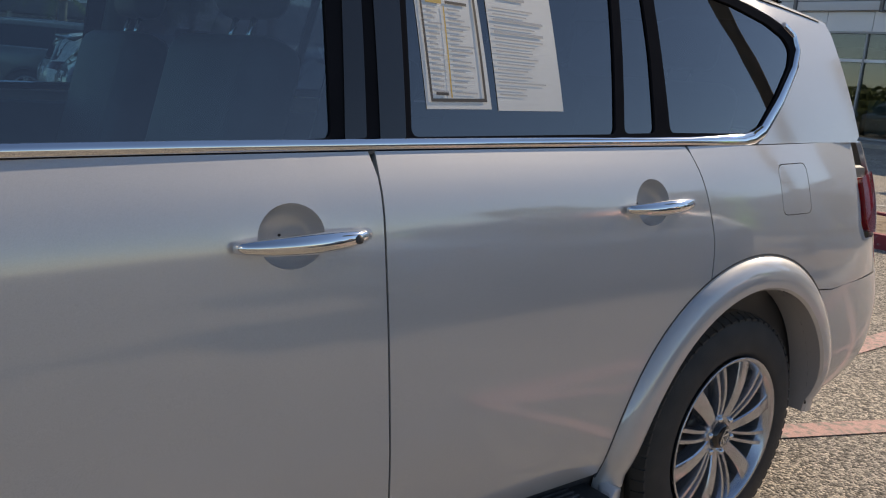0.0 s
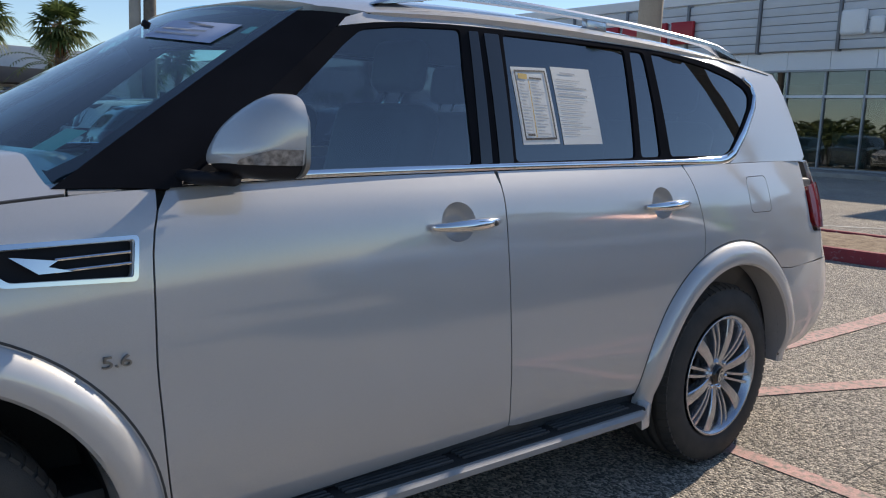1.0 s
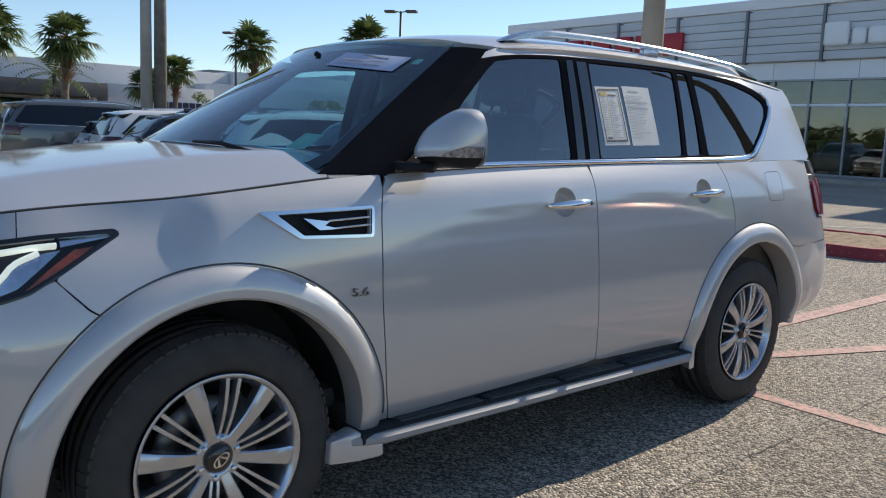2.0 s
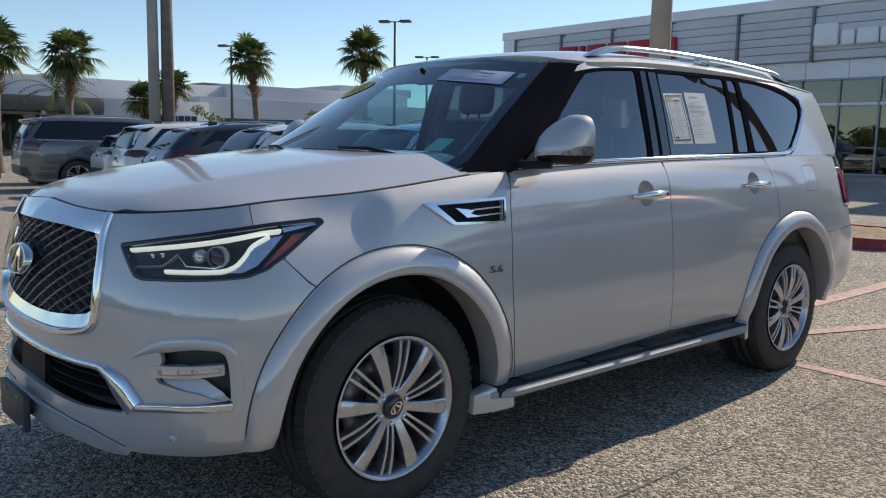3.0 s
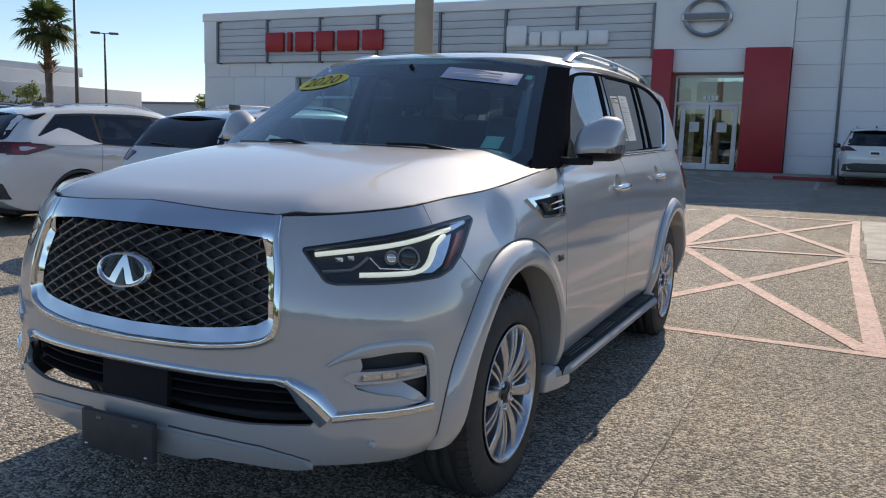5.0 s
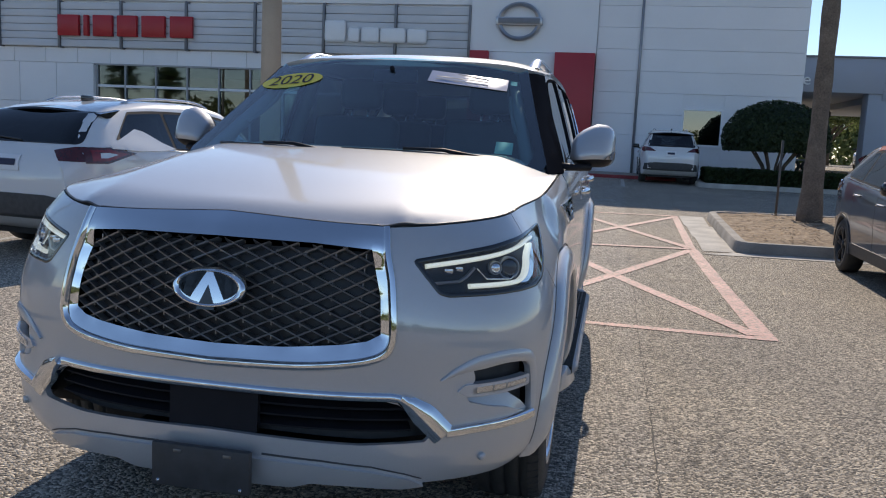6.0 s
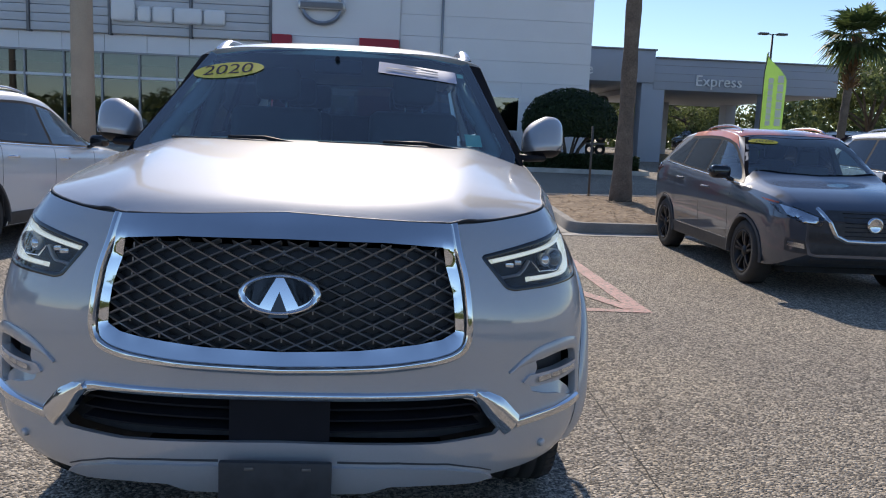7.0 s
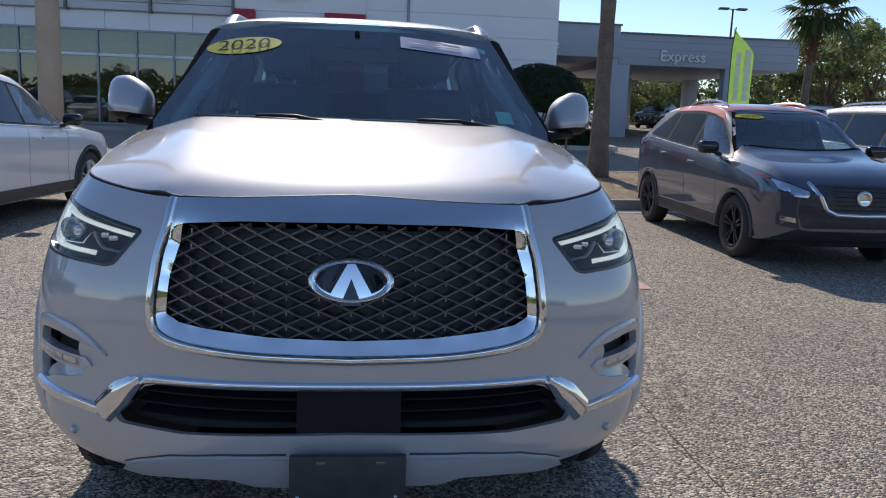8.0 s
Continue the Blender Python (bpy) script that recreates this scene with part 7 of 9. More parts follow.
# mirrors
def mirror_unit(k):
    g = thing("door_mirror")
    g.parent = SUV
    f = (lambda b: flip(b)) if k else (lambda b: b)
    C, R = Vector((1.033, 0.775, 1.388)), Vector((0.104, 0.135, 0.104))

    taper = lambda x: 0.66 + 0.35 * min(1.0, max(0.0, (x - 0.925) / 0.12)) ** 0.7
    lean = lambda z: 1 - 0.52 * min(1.0, max(0.0, (z - C.z + 0.5 * R.z) / (1.5 * R.z))) ** 1.4

    def form(lo, hi, inset=0.0, n=30, m=16):
        bm = bmesh.new()
        rows = []
        for j in range(m + 1):
            ph = lo + (hi - lo) * j / m
            row = []
            for i in range(n + 1):
                th = math.pi + math.pi * i / n
                ex = 0.52
                cx, sx = math.cos(th), math.sin(th)
                cz, sz = math.cos(ph), math.sin(ph)
                sg = lambda v, e: math.copysign(abs(v) ** e, v)
                p = Vector((C.x + (R.x - inset) * sg(cx, ex) * sg(cz, 0.5), C.y + 0.06 + (R.y + 0.02 - inset) * sg(sx, 0.8) * sg(cz, 0.7), C.z + (R.z - inset) * sg(sz, 0.62)))
                p.y = C.y + 0.06 + (p.y - C.y - 0.06) * lean(p.z)
                p.y += 0.22 * (p.x - 0.96)
                p.z = C.z - R.z + (p.z - C.z + R.z) * taper(p.x)
                row.append(bm.verts.new(p))
            rows.append(row)
        for r, s in zip(rows, rows[1:]):
            for i in range(n):
                bm.faces.new((r[i], r[i + 1], s[i + 1], s[i]))
        return bm
    part("mirror_cap", f(form(-0.42, math.pi / 2)), SILVER, g)
    part("mirror_lower", f(form(-math.pi / 2, -0.435, 0.004)), SATIN_BLACK, g)
    gb = bmesh.new()
    pl = rounded([(0.937, 1.32), (0.945, 1.395), (0.985, 1.44), (1.10, 1.47), (1.135, 1.44), (1.14, 1.325), (1.115, 1.295), (0.965, 1.295)], 0.03)
    prism(gb, [(x, z) for x, z in pl], 0.012, pose(0, 0.838, 0, 0, 0, 0) @ Matrix.Shear("XY", 4, (0.0, 0.0)))
    for v in gb.verts:
        v.co.y += 0.22 * (v.co.x - 0.96) - 0.008
    part("mirror_glass", f(gb), DARK_CHROME, g)
    ib = bmesh.new()
    rows = []
    for t in np.linspace(0, 1, 14):
        th = math.pi + math.pi * (0.60 + 0.385 * t)
        row = []
        for q in (0, 1):
            ph = -0.41 + q * (0.05 + 0.27 * min(1, t * 1.6) ** 0.6)
            sg = lambda v, e: math.copysign(abs(v) ** e, v)
            p = Vector((C.x + (R.x + 0.004) * sg(math.cos(th), 0.52) * sg(math.cos(ph), 0.5), C.y + 0.06 + (R.y + 0.024) * sg(math.sin(th), 0.8) * sg(math.cos(ph), 0.7), C.z + (R.z + 0.003) * sg(math.sin(ph), 0.62)))
            p.y = C.y + 0.06 + (p.y - C.y - 0.06) * lean(p.z)
            p.y += 0.22 * (p.x - 0.96)
            p.z = C.z - R.z + (p.z - C.z + R.z) * taper(p.x)
            row.append(ib.verts.new(p))
        rows.append(row)
    for r, s in zip(rows, rows[1:]):
        ib.faces.new((r[0], s[0], s[1], r[1]))
    bmesh.ops.recalc_face_normals(ib, faces=ib.faces)
    part("indicator", f(ib), TURN_LENS, g, "clear turn-signal lens")
    ab = bmesh.new()
    tube(ab, [(0.885, 0.68, 1.288), (0.95, 0.70, 1.286), (1.02, 0.745, 1.29)], [0.036, 0.030, 0.034], 12, squash=0.55)
    part("mirror_arm", f(ab), SATIN_BLACK, g)
    tb = bmesh.new()
    tri = [(0.655, 1.268), (0.86, 1.285), (0.87, 1.37), (0.845, 1.40)]
    a = np.array(dense(tri, 0.03))
    P = upper_side(a[:, 0], a[:, 1])
    tb.faces.new([tb.verts.new(p + np.array([0.012, 0, 0])) for p in P])
    bmesh.ops.solidify(tb, geom=tb.faces, thickness=0.02)
    bmesh.ops.recalc_face_normals(tb, faces=tb.faces)
    part("mirror_sail", f(tb), SATIN_BLACK, g)


mirror_unit(False)
mirror_unit(True)

# running boards and sills
for k in (False, True):
    f = (lambda b: flip(b)) if k else (lambda b: b)
    rb = thing("running_board")
    rb.parent = SUV
    b = bmesh.new()
    box(b, 0.80, 1.018, 0.48, 2.46, 0.352, 0.392, 0.008)
    part("tread", f(b), TREAD, rb, "black ribbed step tread")
    for seg in range(4):
        for j in range(7):
            x = 0.872 + j * 0.019
            y0 = 0.66 + seg * 0.44
            part("tread_rib", f(boxed(x, x + 0.009, y0, y0 + 0.40, 0.391, 0.401, 0.002, segments=1)), BLACK, rb)
    b = bmesh.new()
    rows = []
    for y in np.linspace(0.40, 2.52, 40):
        e = min(1, (y - 0.40) / 0.16, (2.52 - y) / 0.10) ** 0.6 if 0.40 < y < 2.52 else 0.0
        xo = 0.965 + 0.075 * e
        rows.append([b.verts.new(p) for p in ((xo - 0.055, y, 0.344), (xo - 0.016, y, 0.345), (xo, y, 0.356), (xo - 0.001, y, 0.374), (xo - 0.012, y, 0.386), (xo - 0.030, y, 0.388))])
    for r, s in zip(rows, rows[1:]):
        for i in range(6):
            b.faces.new((r[i], s[i], s[(i + 1) % 6], r[(i + 1) % 6]))
    b.faces.new(rows[0]); b.faces.new(rows[-1][::-1])
    bmesh.ops.recalc_face_normals(b, faces=b.faces)
    part("edge_moulding", f(b), STEP_EDGE, rb, "silver edge moulding")
    for ya, yb, yc in ((0.375, 0.47, 0.56), (2.545, 2.50, 2.42)):
        b = bmesh.new()
        vs = [b.verts.new(p) for p in ((0.93, ya, 0.375), (0.985, ya, 0.38), (1.0, yb, 0.398), (1.028, yc, 0.352), (0.93, yb, 0.405),
                                       (0.93, ya, 0.295), (0.975, ya, 0.295), (1.01, yb, 0.298), (1.032, yc, 0.306), (0.93, yb, 0.295))]
        for q in ((0, 1, 2, 4), (4, 2, 3), (0, 5, 6, 1), (1, 6, 7, 2), (2, 7, 8, 3), (5, 9, 7, 6), (9, 8, 7), (4, 3, 8, 9), (0, 4, 9, 5)):
            b.faces.new([vs[i] for i in q])
        bmesh.ops.recalc_face_normals(b, faces=b.faces)
        bmesh.ops.bevel(b, geom=list(b.edges), offset=0.008, segments=2, profile=0.5, affect="EDGES")
        part("end_cap", f(b), SILVER, rb)
    part("sill", f(boxed(0.70, 0.925, 0.50, 2.50, 0.34, 0.46, 0.02)), BLACK, SUV)
# underbody
part("underbody", boxed(-0.70, 0.70, -0.50, 4.1, 0.27, 0.40, 0.03), LINER, SUV)
part("front_undertray", boxed(-0.50, 0.50, -0.82, -0.45, 0.30, 0.325, 0.01), LINER, SUV)

# fender vents and badges
for k in (False, True):
    f = (lambda b: flip(b)) if k else (lambda b: b)
    v = thing("fender_vent")
    v.parent = SUV
    hole = [(US + y, z) for y, z in [(0.16, 1.140), (0.26, 1.068), (0.525, 1.062), (0.534, 1.151)]]
    part("vent_cavity", panel(drop(body, 0.02), hole, 0.03, 0.0, mirror=k), SATIN_BLACK, v)
    fr = [(US + y, z) for y, z in [(0.120, 1.146), (0.254, 1.062), (0.532, 1.055), (0.541, 1.158)]]
    hole2 = [(US + y, z) for y, z in [(0.182, 1.136), (0.268, 1.071), (0.522, 1.065), (0.530, 1.149)]]
    part("vent_frame", panel(body, rounded(fr, 0.012), 0.02, 0.012, holes=[rounded(hole2, 0.008)], lift=0.010, mirror=k), CHROME, v)
    for z0, z1 in ((1.118, 1.125), (1.093, 1.098)):
        sb = strip(drop(body, 0.004), [(US + 0.36, z0 - 0.004), (US + 0.52, z0 + 0.004)], 0.010, 0.012, 0.02)
        part("vent_bar", f(sb), CHROME, v)
    part("vent_blade", panel(drop(body, 0.002), [(US + y, z) for y, z in [(0.27, 1.124), (0.365, 1.112), (0.345, 1.100), (0.395, 1.088), (0.325, 1.086)]], 0.02, 0.015, lift=0.012, mirror=k), CHROME, v)
bx = float(body(np.array([US + 0.48]), np.array([0.875]))[0, 0])
part("engine_badge", text_bm("5.6", 0.046, pose(bx + 0.004, 0.478, 0.876, 0, 0, 90) @ Matrix.Diagonal((1.25, 1, 0.85, 1)), 0.010), BRAKE, SUV, "dark chrome badge reading 5.6", smooth=False)

# papers behind the rear door glass, stickers on the windscreen
def on_side_glass(poly, lift, k=False, step=0.05):
    return panel(upper_side, poly, step, 0.0, lift=lift, mirror=k)


page = part("window_sheet", on_side_glass([(1.843, 1.642), (2.018, 1.650), (2.032, 1.390), (1.850, 1.384)], -0.0045), PAPER, SUV, "printed price sheet on the window")
page2 = part("window_sheet", on_side_glass([(2.042, 1.657), (2.250, 1.662), (2.262, 1.394), (2.052, 1.388)], -0.0045), PAPER, SUV, "printed white notice sheet on the window")


def rect(y0, z0, y1, z1):
    return [(y0, z0), (y1, z0), (y1, z1), (y0, z1)]


fr = [(1.856, 1.632), (2.009, 1.640), (2.019, 1.405), (1.863, 1.399)]
fi = [(1.861, 1.626), (2.003, 1.634), (2.012, 1.412), (1.868, 1.406)]
part("sheet_border", panel(upper_side, fr, 0.05, 0.0, holes=[fi], lift=-0.003), PRINT_DARK, page)
part("sheet_header", on_side_glass(rect(1.872, 1.604, 1.915, 1.622), -0.003), PRINT_GOLD, page)
part("sheet_header", on_side_glass(rect(1.925, 1.606, 1.985, 1.612), -0.003), PRINT_DARK, page)
part("sheet_rule", on_side_glass(rect(1.918, 1.41, 1.9215, 1.60), -0.003), PRINT_GOLD, page)
rng = random.Random(4)
for i in range(17):
    z = 1.593 - i * 0.0108
    part("text_line", on_side_glass(rect(1.873, z, 1.873 + rng.uniform(0.018, 0.04), z + 0.0035), -0.003), PRINT_PALE, page)
    part("text_line", on_side_glass(rect(1.930, z, 1.930 + rng.uniform(0.03, 0.068), z + 0.0032), -0.003), PRINT_PALE, page)
part("barcode", on_side_glass(rect(1.878, 1.414, 1.912, 1.420), -0.003), PRINT_DARK, page)
part("text_line", on_side_glass(rect(2.085, 1.634, 2.165, 1.640), -0.003), PRINT_PALE, page2)
for i in range(15):
    z = 1.612 - i * 0.0135
    wd = rng.uniform(0.08, 0.165)
    part("text_line", on_side_glass(rect(2.06, z, 2.06 + wd, z + 0.0028 + (0.003 if i in (2, 4) else 0)), -0.003), PRINT_PALE, page2)


def on_ws(poly, lift, step=0.06):
    return panel(screen, poly, step, 0.0, lift=lift)


note = part("windscreen_sticker", on_ws([(0.205, 1.728), (0.590, 1.693), (0.596, 1.632), (0.205, 1.668)], 0.004), STICKER_SKYLIT, SUV, "pale blue printed strip on the windscreen")
for i in range(3):
    z = 1.712 - i * 0.014
    part("text_line", on_ws([(0.24 + 0.1 * (i == 0), z), (0.50, z - 0.024), (0.50, z - 0.029), (0.24 + 0.1 * (i == 0), z - 0.005)], 0.006), PAPER_GREY if i == 0 else PRINT_PALE, note)
YX, YZ = -0.530, 1.650
yl = [(YX + 0.178 * math.cos(a), YZ + 0.042 * math.sin(a) + 0.018 * math.cos(a)) for a in np.linspace(0, 2 * math.pi, 40, endpoint=False)]
year = part("year_sticker", on_ws(yl, 0.004), STICKER_YELLOW, SUV, "yellow oval year sticker reading 2020")
tb = text_bm("2020", 0.105, Matrix(), 0.0005)
for v in tb.verts:
    x, z = v.co.x * 1.22, v.co.z * 0.72
    q = screen([YX + x], [YZ + z + 0.018 * x / 0.195])[0]
    v.co = Vector(q) + Vector((0.0, -0.53, 0.85)) * 0.0065
part("year_digits", tb, STICKER_NAVY, year, "navy digits 2020", smooth=False)
part("inspection_sticker", on_ws([(0.615, 1.395), (0.69, 1.392), (0.695, 1.340), (0.62, 1.343)], -0.008), STICKER_GREEN, SUV, "small green sticker")
part("toll_tag", on_ws([(0.60, 1.70), (0.632, 1.697), (0.635, 1.675), (0.603, 1.678)], -0.008), STICKER_GREEN, SUV)

# cabin
part("cabin_floor", boxed(-0.80, 0.80, 0.35, 3.9, 0.42, 0.50, 0.02), LEATHER, SUV)
for k in (False, True):
    f = (lambda b: flip(b)) if k else (lambda b: b)
    part("door_card", f(boxed(0.79, 0.87, 0.60, 3.9, 0.50, 1.255, 0.02)), LEATHER, SUV)
part("headliner", panel(drop(roof, 0.045), [(x * 0.93, 1.10 + (y - 1.03) * 0.93) for x, y in roof_out], 0.1, 0.0), CLOTH_LIGHT, SUV)
b = bmesh.new()
rows = []
for x in np.linspace(-0.80, 0.80, 16):
    y0 = 0.50 + 0.30 * x * x
    rows.append([b.verts.new(p) for p in ((x, y0 - 0.12, 1.20), (x, y0, 1.255), (x, y0 + 0.22, 1.25), (x, y0 + 0.42, 1.19), (x, y0 + 0.46, 1.05), (x, y0 + 0.40, 0.70))])
for r, s in zip(rows, rows[1:]):
    for i in range(5):
        b.faces.new((r[i], s[i], s[i + 1], r[i + 1]))
bmesh.ops.recalc_face_normals(b, faces=b.faces)
bmesh.ops.solidify(b, geom=b.faces, thickness=0.02)
part("dashboard", b, LEATHER, SUV)


def seat(x, y, w, name, rest=True, hrs=(0,)):
    s = thing(name)
    s.parent = SUV
    part("seat_cushion", boxed(x - w, x + w, y - 0.42, y + 0.1, 0.72, 0.92, 0.06, segments=3), LEATHER, s)
    b = bmesh.new()
    box(b, -w, w, -0.07, 0.07, 0.0, 0.64, 0.055, pose(x, y, 0.88, -14, 0, 0), 3)
    part("backrest", b, LEATHER, s)
    for h in hrs:
        b = bmesh.new()
        box(b, -0.13, 0.13, -0.05, 0.05, 0.0, 0.19, 0.045, pose(x + h, y + 0.185, 1.545, -8, 0, 0), 3)
        part("headrest", b, LEATHER, s)
        for q in (-0.05, 0.05):
            part("headrest_post", tube(bmesh.new(), [(x + h + q, y + 0.15, 1.46), (x + h + q, y + 0.185, 1.57)], 0.007, 6), CHROME, s)


seat(0.40, 1.48, 0.26, "front_seat")
seat(-0.40, 1.48, 0.26, "front_seat")
seat(0.40, 2.40, 0.25, "middle_seat")
seat(-0.40, 2.40, 0.25, "middle_seat")
seat(0.0, 3.22, 0.62, "rear_bench", hrs=(-0.36, 0.36))
sw = thing("steering_wheel")
sw.parent = SUV
b = bmesh.new()
M = pose(0.40, 0.98, 1.14, 62, 0, 0)
n, m = 40, 8
rows = [[b.verts.new(M @ Vector(((0.185 + 0.016 * math.cos(2 * math.pi * j / m)) * math.cos(2 * math.pi * i / n), (0.185 + 0.016 * math.cos(2 * math.pi * j / m)) * math.sin(2 * math.pi * i / n), 0.016 * math.sin(2 * math.pi * j / m)))) for j in range(m)] for i in range(n)]
for i in range(n):
    for j in range(m):
        b.faces.new((rows[i][j], rows[(i + 1) % n][j], rows[(i + 1) % n][(j + 1) % m], rows[i][(j + 1) % m]))
part("steering_rim", b, LEATHER, sw)
b = bmesh.new()
box(b, -0.17, 0.17, -0.025, 0.02, -0.02, 0.01, 0.008, M)
box(b, -0.07, 0.07, -0.06, 0.05, -0.03, 0.025, 0.02, M)
part("steering_hub", b, LEATHER, sw)
b = bmesh.new()
box(b, -0.12, 0.12, -0.02, 0.02, -0.035, 0.035, 0.015, pose(0, 0.98, 1.70, -15, 0, 0))
tube(b, [(0, 0.95, 1.715), (0, 0.90, 1.735)], 0.012, 8)
part("rear_view_mirror", b, SATIN_BLACK, SUV)

for k in (False, True):
    f = (lambda b: flip(b)) if k else (lambda b: b)
    inner = bmesh.new()
    tube(inner, [Vector(screen([float(WX(z)) - 0.075], [z])[0]) + Vector((0, 0.06, -0.03)) for z in (1.27, 1.40, 1.55, 1.70)], [0.036, 0.034, 0.032, 0.030], 10)
    trim = part("pillar_trim", f(inner), PILLAR_TRIM, SUV, "grey pillar trim")
    grab = tube(bmesh.new(), [Vector(screen([float(WX(z)) - 0.105], [z])[0]) + Vector((-0.01 * math.sin(math.pi * i / 6), 0.06 + 0.03 * math.sin(math.pi * i / 6), -0.03)) for i, z in enumerate(np.linspace(1.46, 1.64, 7))], 0.011, 8)
    part("grab_handle", f(grab), PILLAR_TRIM, trim)
    post = tube(bmesh.new(), [Vector(upper_side([y], [z])[0]) + Vector((-0.05, 0, 0)) for y, z in ((1.70, 1.28), (1.71, 1.50), (1.73, 1.74))], [0.05, 0.042, 0.036], 10)
    part("pillar_trim", f(post), PILLAR_TRIM, SUV, "grey pillar trim")

# ---- other parked cars ----
from mathutils.bvhtree import BVHTree

WHITE_PAINT = paint("white_pearl_paint", (0.80, 0.80, 0.79), flake=0.03, rough=0.3, metal=0.0)
GRAPHITE = paint("graphite_paint", (0.080, 0.094, 0.122), flake=0.12, rough=0.40, metal=0.45, ior=1.9)
DARK_PAINT = paint("dark_green_black_paint", (0.035, 0.042, 0.042), flake=0.1, rough=0.3, metal=0.3)
GREY_GREEN = paint("grey_green_paint", (0.14, 0.15, 0.145), flake=0.1, rough=0.32, metal=0.5)
ORANGE = paint("orange_roof_paint", (0.80, 0.20, 0.06), flake=0.06, rough=0.3, metal=0.1)
TAIL_LENS = mat("smoked_red_lens", (0.085, 0.010, 0.012), 0.12, coat=1.0, spread=0.3, scale=30)
CAR_GLASS = glass("parked_car_glass", (0.66, 0.80, 0.80), base=0.12)
DARK_GLASS = glass("parked_car_privacy_glass", (0.05, 0.055, 0.06), base=0.07)
DARK_ALLOY = mat("black_alloy", (0.03, 0.03, 0.032), 0.35, 0.5, spread=0.1, scale=9)


class Body:
    """Car body from length sections; front at y = 0 looking to -y. All tables: (share of the length, value)."""

    def __init__(s, L, W, belt, top, tumble, nose):
        s.L, s.W = L, W
        s.belt = tame([a * L for a, _ in belt], [b for _, b in belt])
        s.top = tame([a * L for a, _ in top], [b for _, b in top])
        s.tum = tame([a * L for a, _ in tumble], [b for _, b in tumble])
        s.half = tame([a * L for a, _ in nose], [b * W / 2 for _, b in nose])

    def section(s, y):
        """Half section: 15 points from sill to the middle of the top."""
        w, zb, zt, k = float(s.half(y)), float(s.belt(y)), float(s.top(y)), float(s.tum(y))
        lift = 0.24 + 0.16 * max(0, 1 - y / 0.45) ** 2 + 0.22 * max(0, 1 - (s.L - y) / 0.5) ** 2
        g = zt - zb
        pts = [(w * 0.80, lift), (w * 0.955, lift + 0.02), (w * 0.985, lift + 0.12), (w * 0.985, 0.58), (w * 1.0, 0.74), (w * 0.995, zb - 0.16), (w * 0.975, zb - 0.05), (w * 0.945, zb),
               (w * (0.945 - 0.04 * k), zb + g * 0.06), (w * (0.945 - 0.50 * k * 0.55), zb + g * 0.45), (w * (0.945 - 0.50 * k), zb + g * 0.84), (w * (0.90 - 0.50 * k), zb + g * 0.93), (w * (0.78 - 0.46 * k), zb + g * 0.975), (w * 0.40 * (1 - 0.3 * k), zb + g * 0.997), (0, zt)]
        return pts

    def mesh(s, n=54):
        rows = []
        ys = np.linspace(0.0, s.L, n)
        bm = bmesh.new()
        for y in ys:
            half = s.section(y)
            ring = [(x, z) for x, z in half] + [(-x, z) for x, z in half[-2::-1]]
            rows.append([bm.verts.new((x, y, z)) for x, z in ring])
        for a, b in zip(rows, rows[1:]):
            for i in range(len(a) - 1):
                bm.faces.new((a[i], a[i + 1], b[i + 1], b[i]))
        bm.faces.new(rows[0][::-1])
        bm.faces.new(rows[-1])
        for a, b in zip(rows, rows[1:]):
            bm.faces.new((a[0], b[0], b[-1], a[-1]))
        bmesh.ops.recalc_face_normals(bm, faces=bm.faces)
        return bm


CABIN = mat("dark_cabin_lining", (0.05, 0.05, 0.05), 0.8, spread=0.2, scale=6)


def cut_openings(bm, W, axles, r, colour, cabin):
    """The body with the four wheel houses, the cabin and its window openings cut out; cabin(bm) adds those cutters."""
    me = bpy.data.meshes.new("body")
    bm.to_mesh(me)
    bm.free()
    ob = new("body", me)
    cut = bmesh.new()
    for y in axles:
        for sgn in (-1, 1):
            lathe(cut, [(sgn * (W / 2 - 0.27), 0.002), (sgn * (W / 2 - 0.27), r), (sgn * (W / 2 + 0.2), r), (sgn * (W / 2 + 0.2), 0.002)], 40, "x", Matrix.Translation((0, y, r * 0.90)))
    bmesh.ops.remove_doubles(cut, verts=cut.verts, dist=0.004)
    bmesh.ops.recalc_face_normals(cut, faces=cut.faces)
    me.materials.append(colour)
    cutters = [cut] + cabin()
    cos, cms = [], []
    for c in cutters:
        bmesh.ops.recalc_face_normals(c, faces=c.faces)
        cm = bpy.data.meshes.new("cutter")
        c.to_mesh(cm)
        c.free()
        cm.materials.append(CABIN)
        co = new("cutter", cm)
        mod = ob.modifiers.new("cut", "BOOLEAN")
        mod.object, mod.operation, mod.solver, mod.material_mode = co, "DIFFERENCE", "EXACT", "TRANSFER"
        cos.append(co)
        cms.append(cm)
    dg = bpy.context.evaluated_depsgraph_get()
    res = bpy.data.meshes.new_from_object(ob.evaluated_get(dg))
    out = bmesh.new()
    out.from_mesh(res)
    for o in [ob] + cos:
        bpy.data.objects.remove(o)
    for m in [me, res] + cms:
        bpy.data.meshes.remove(m)
    return out


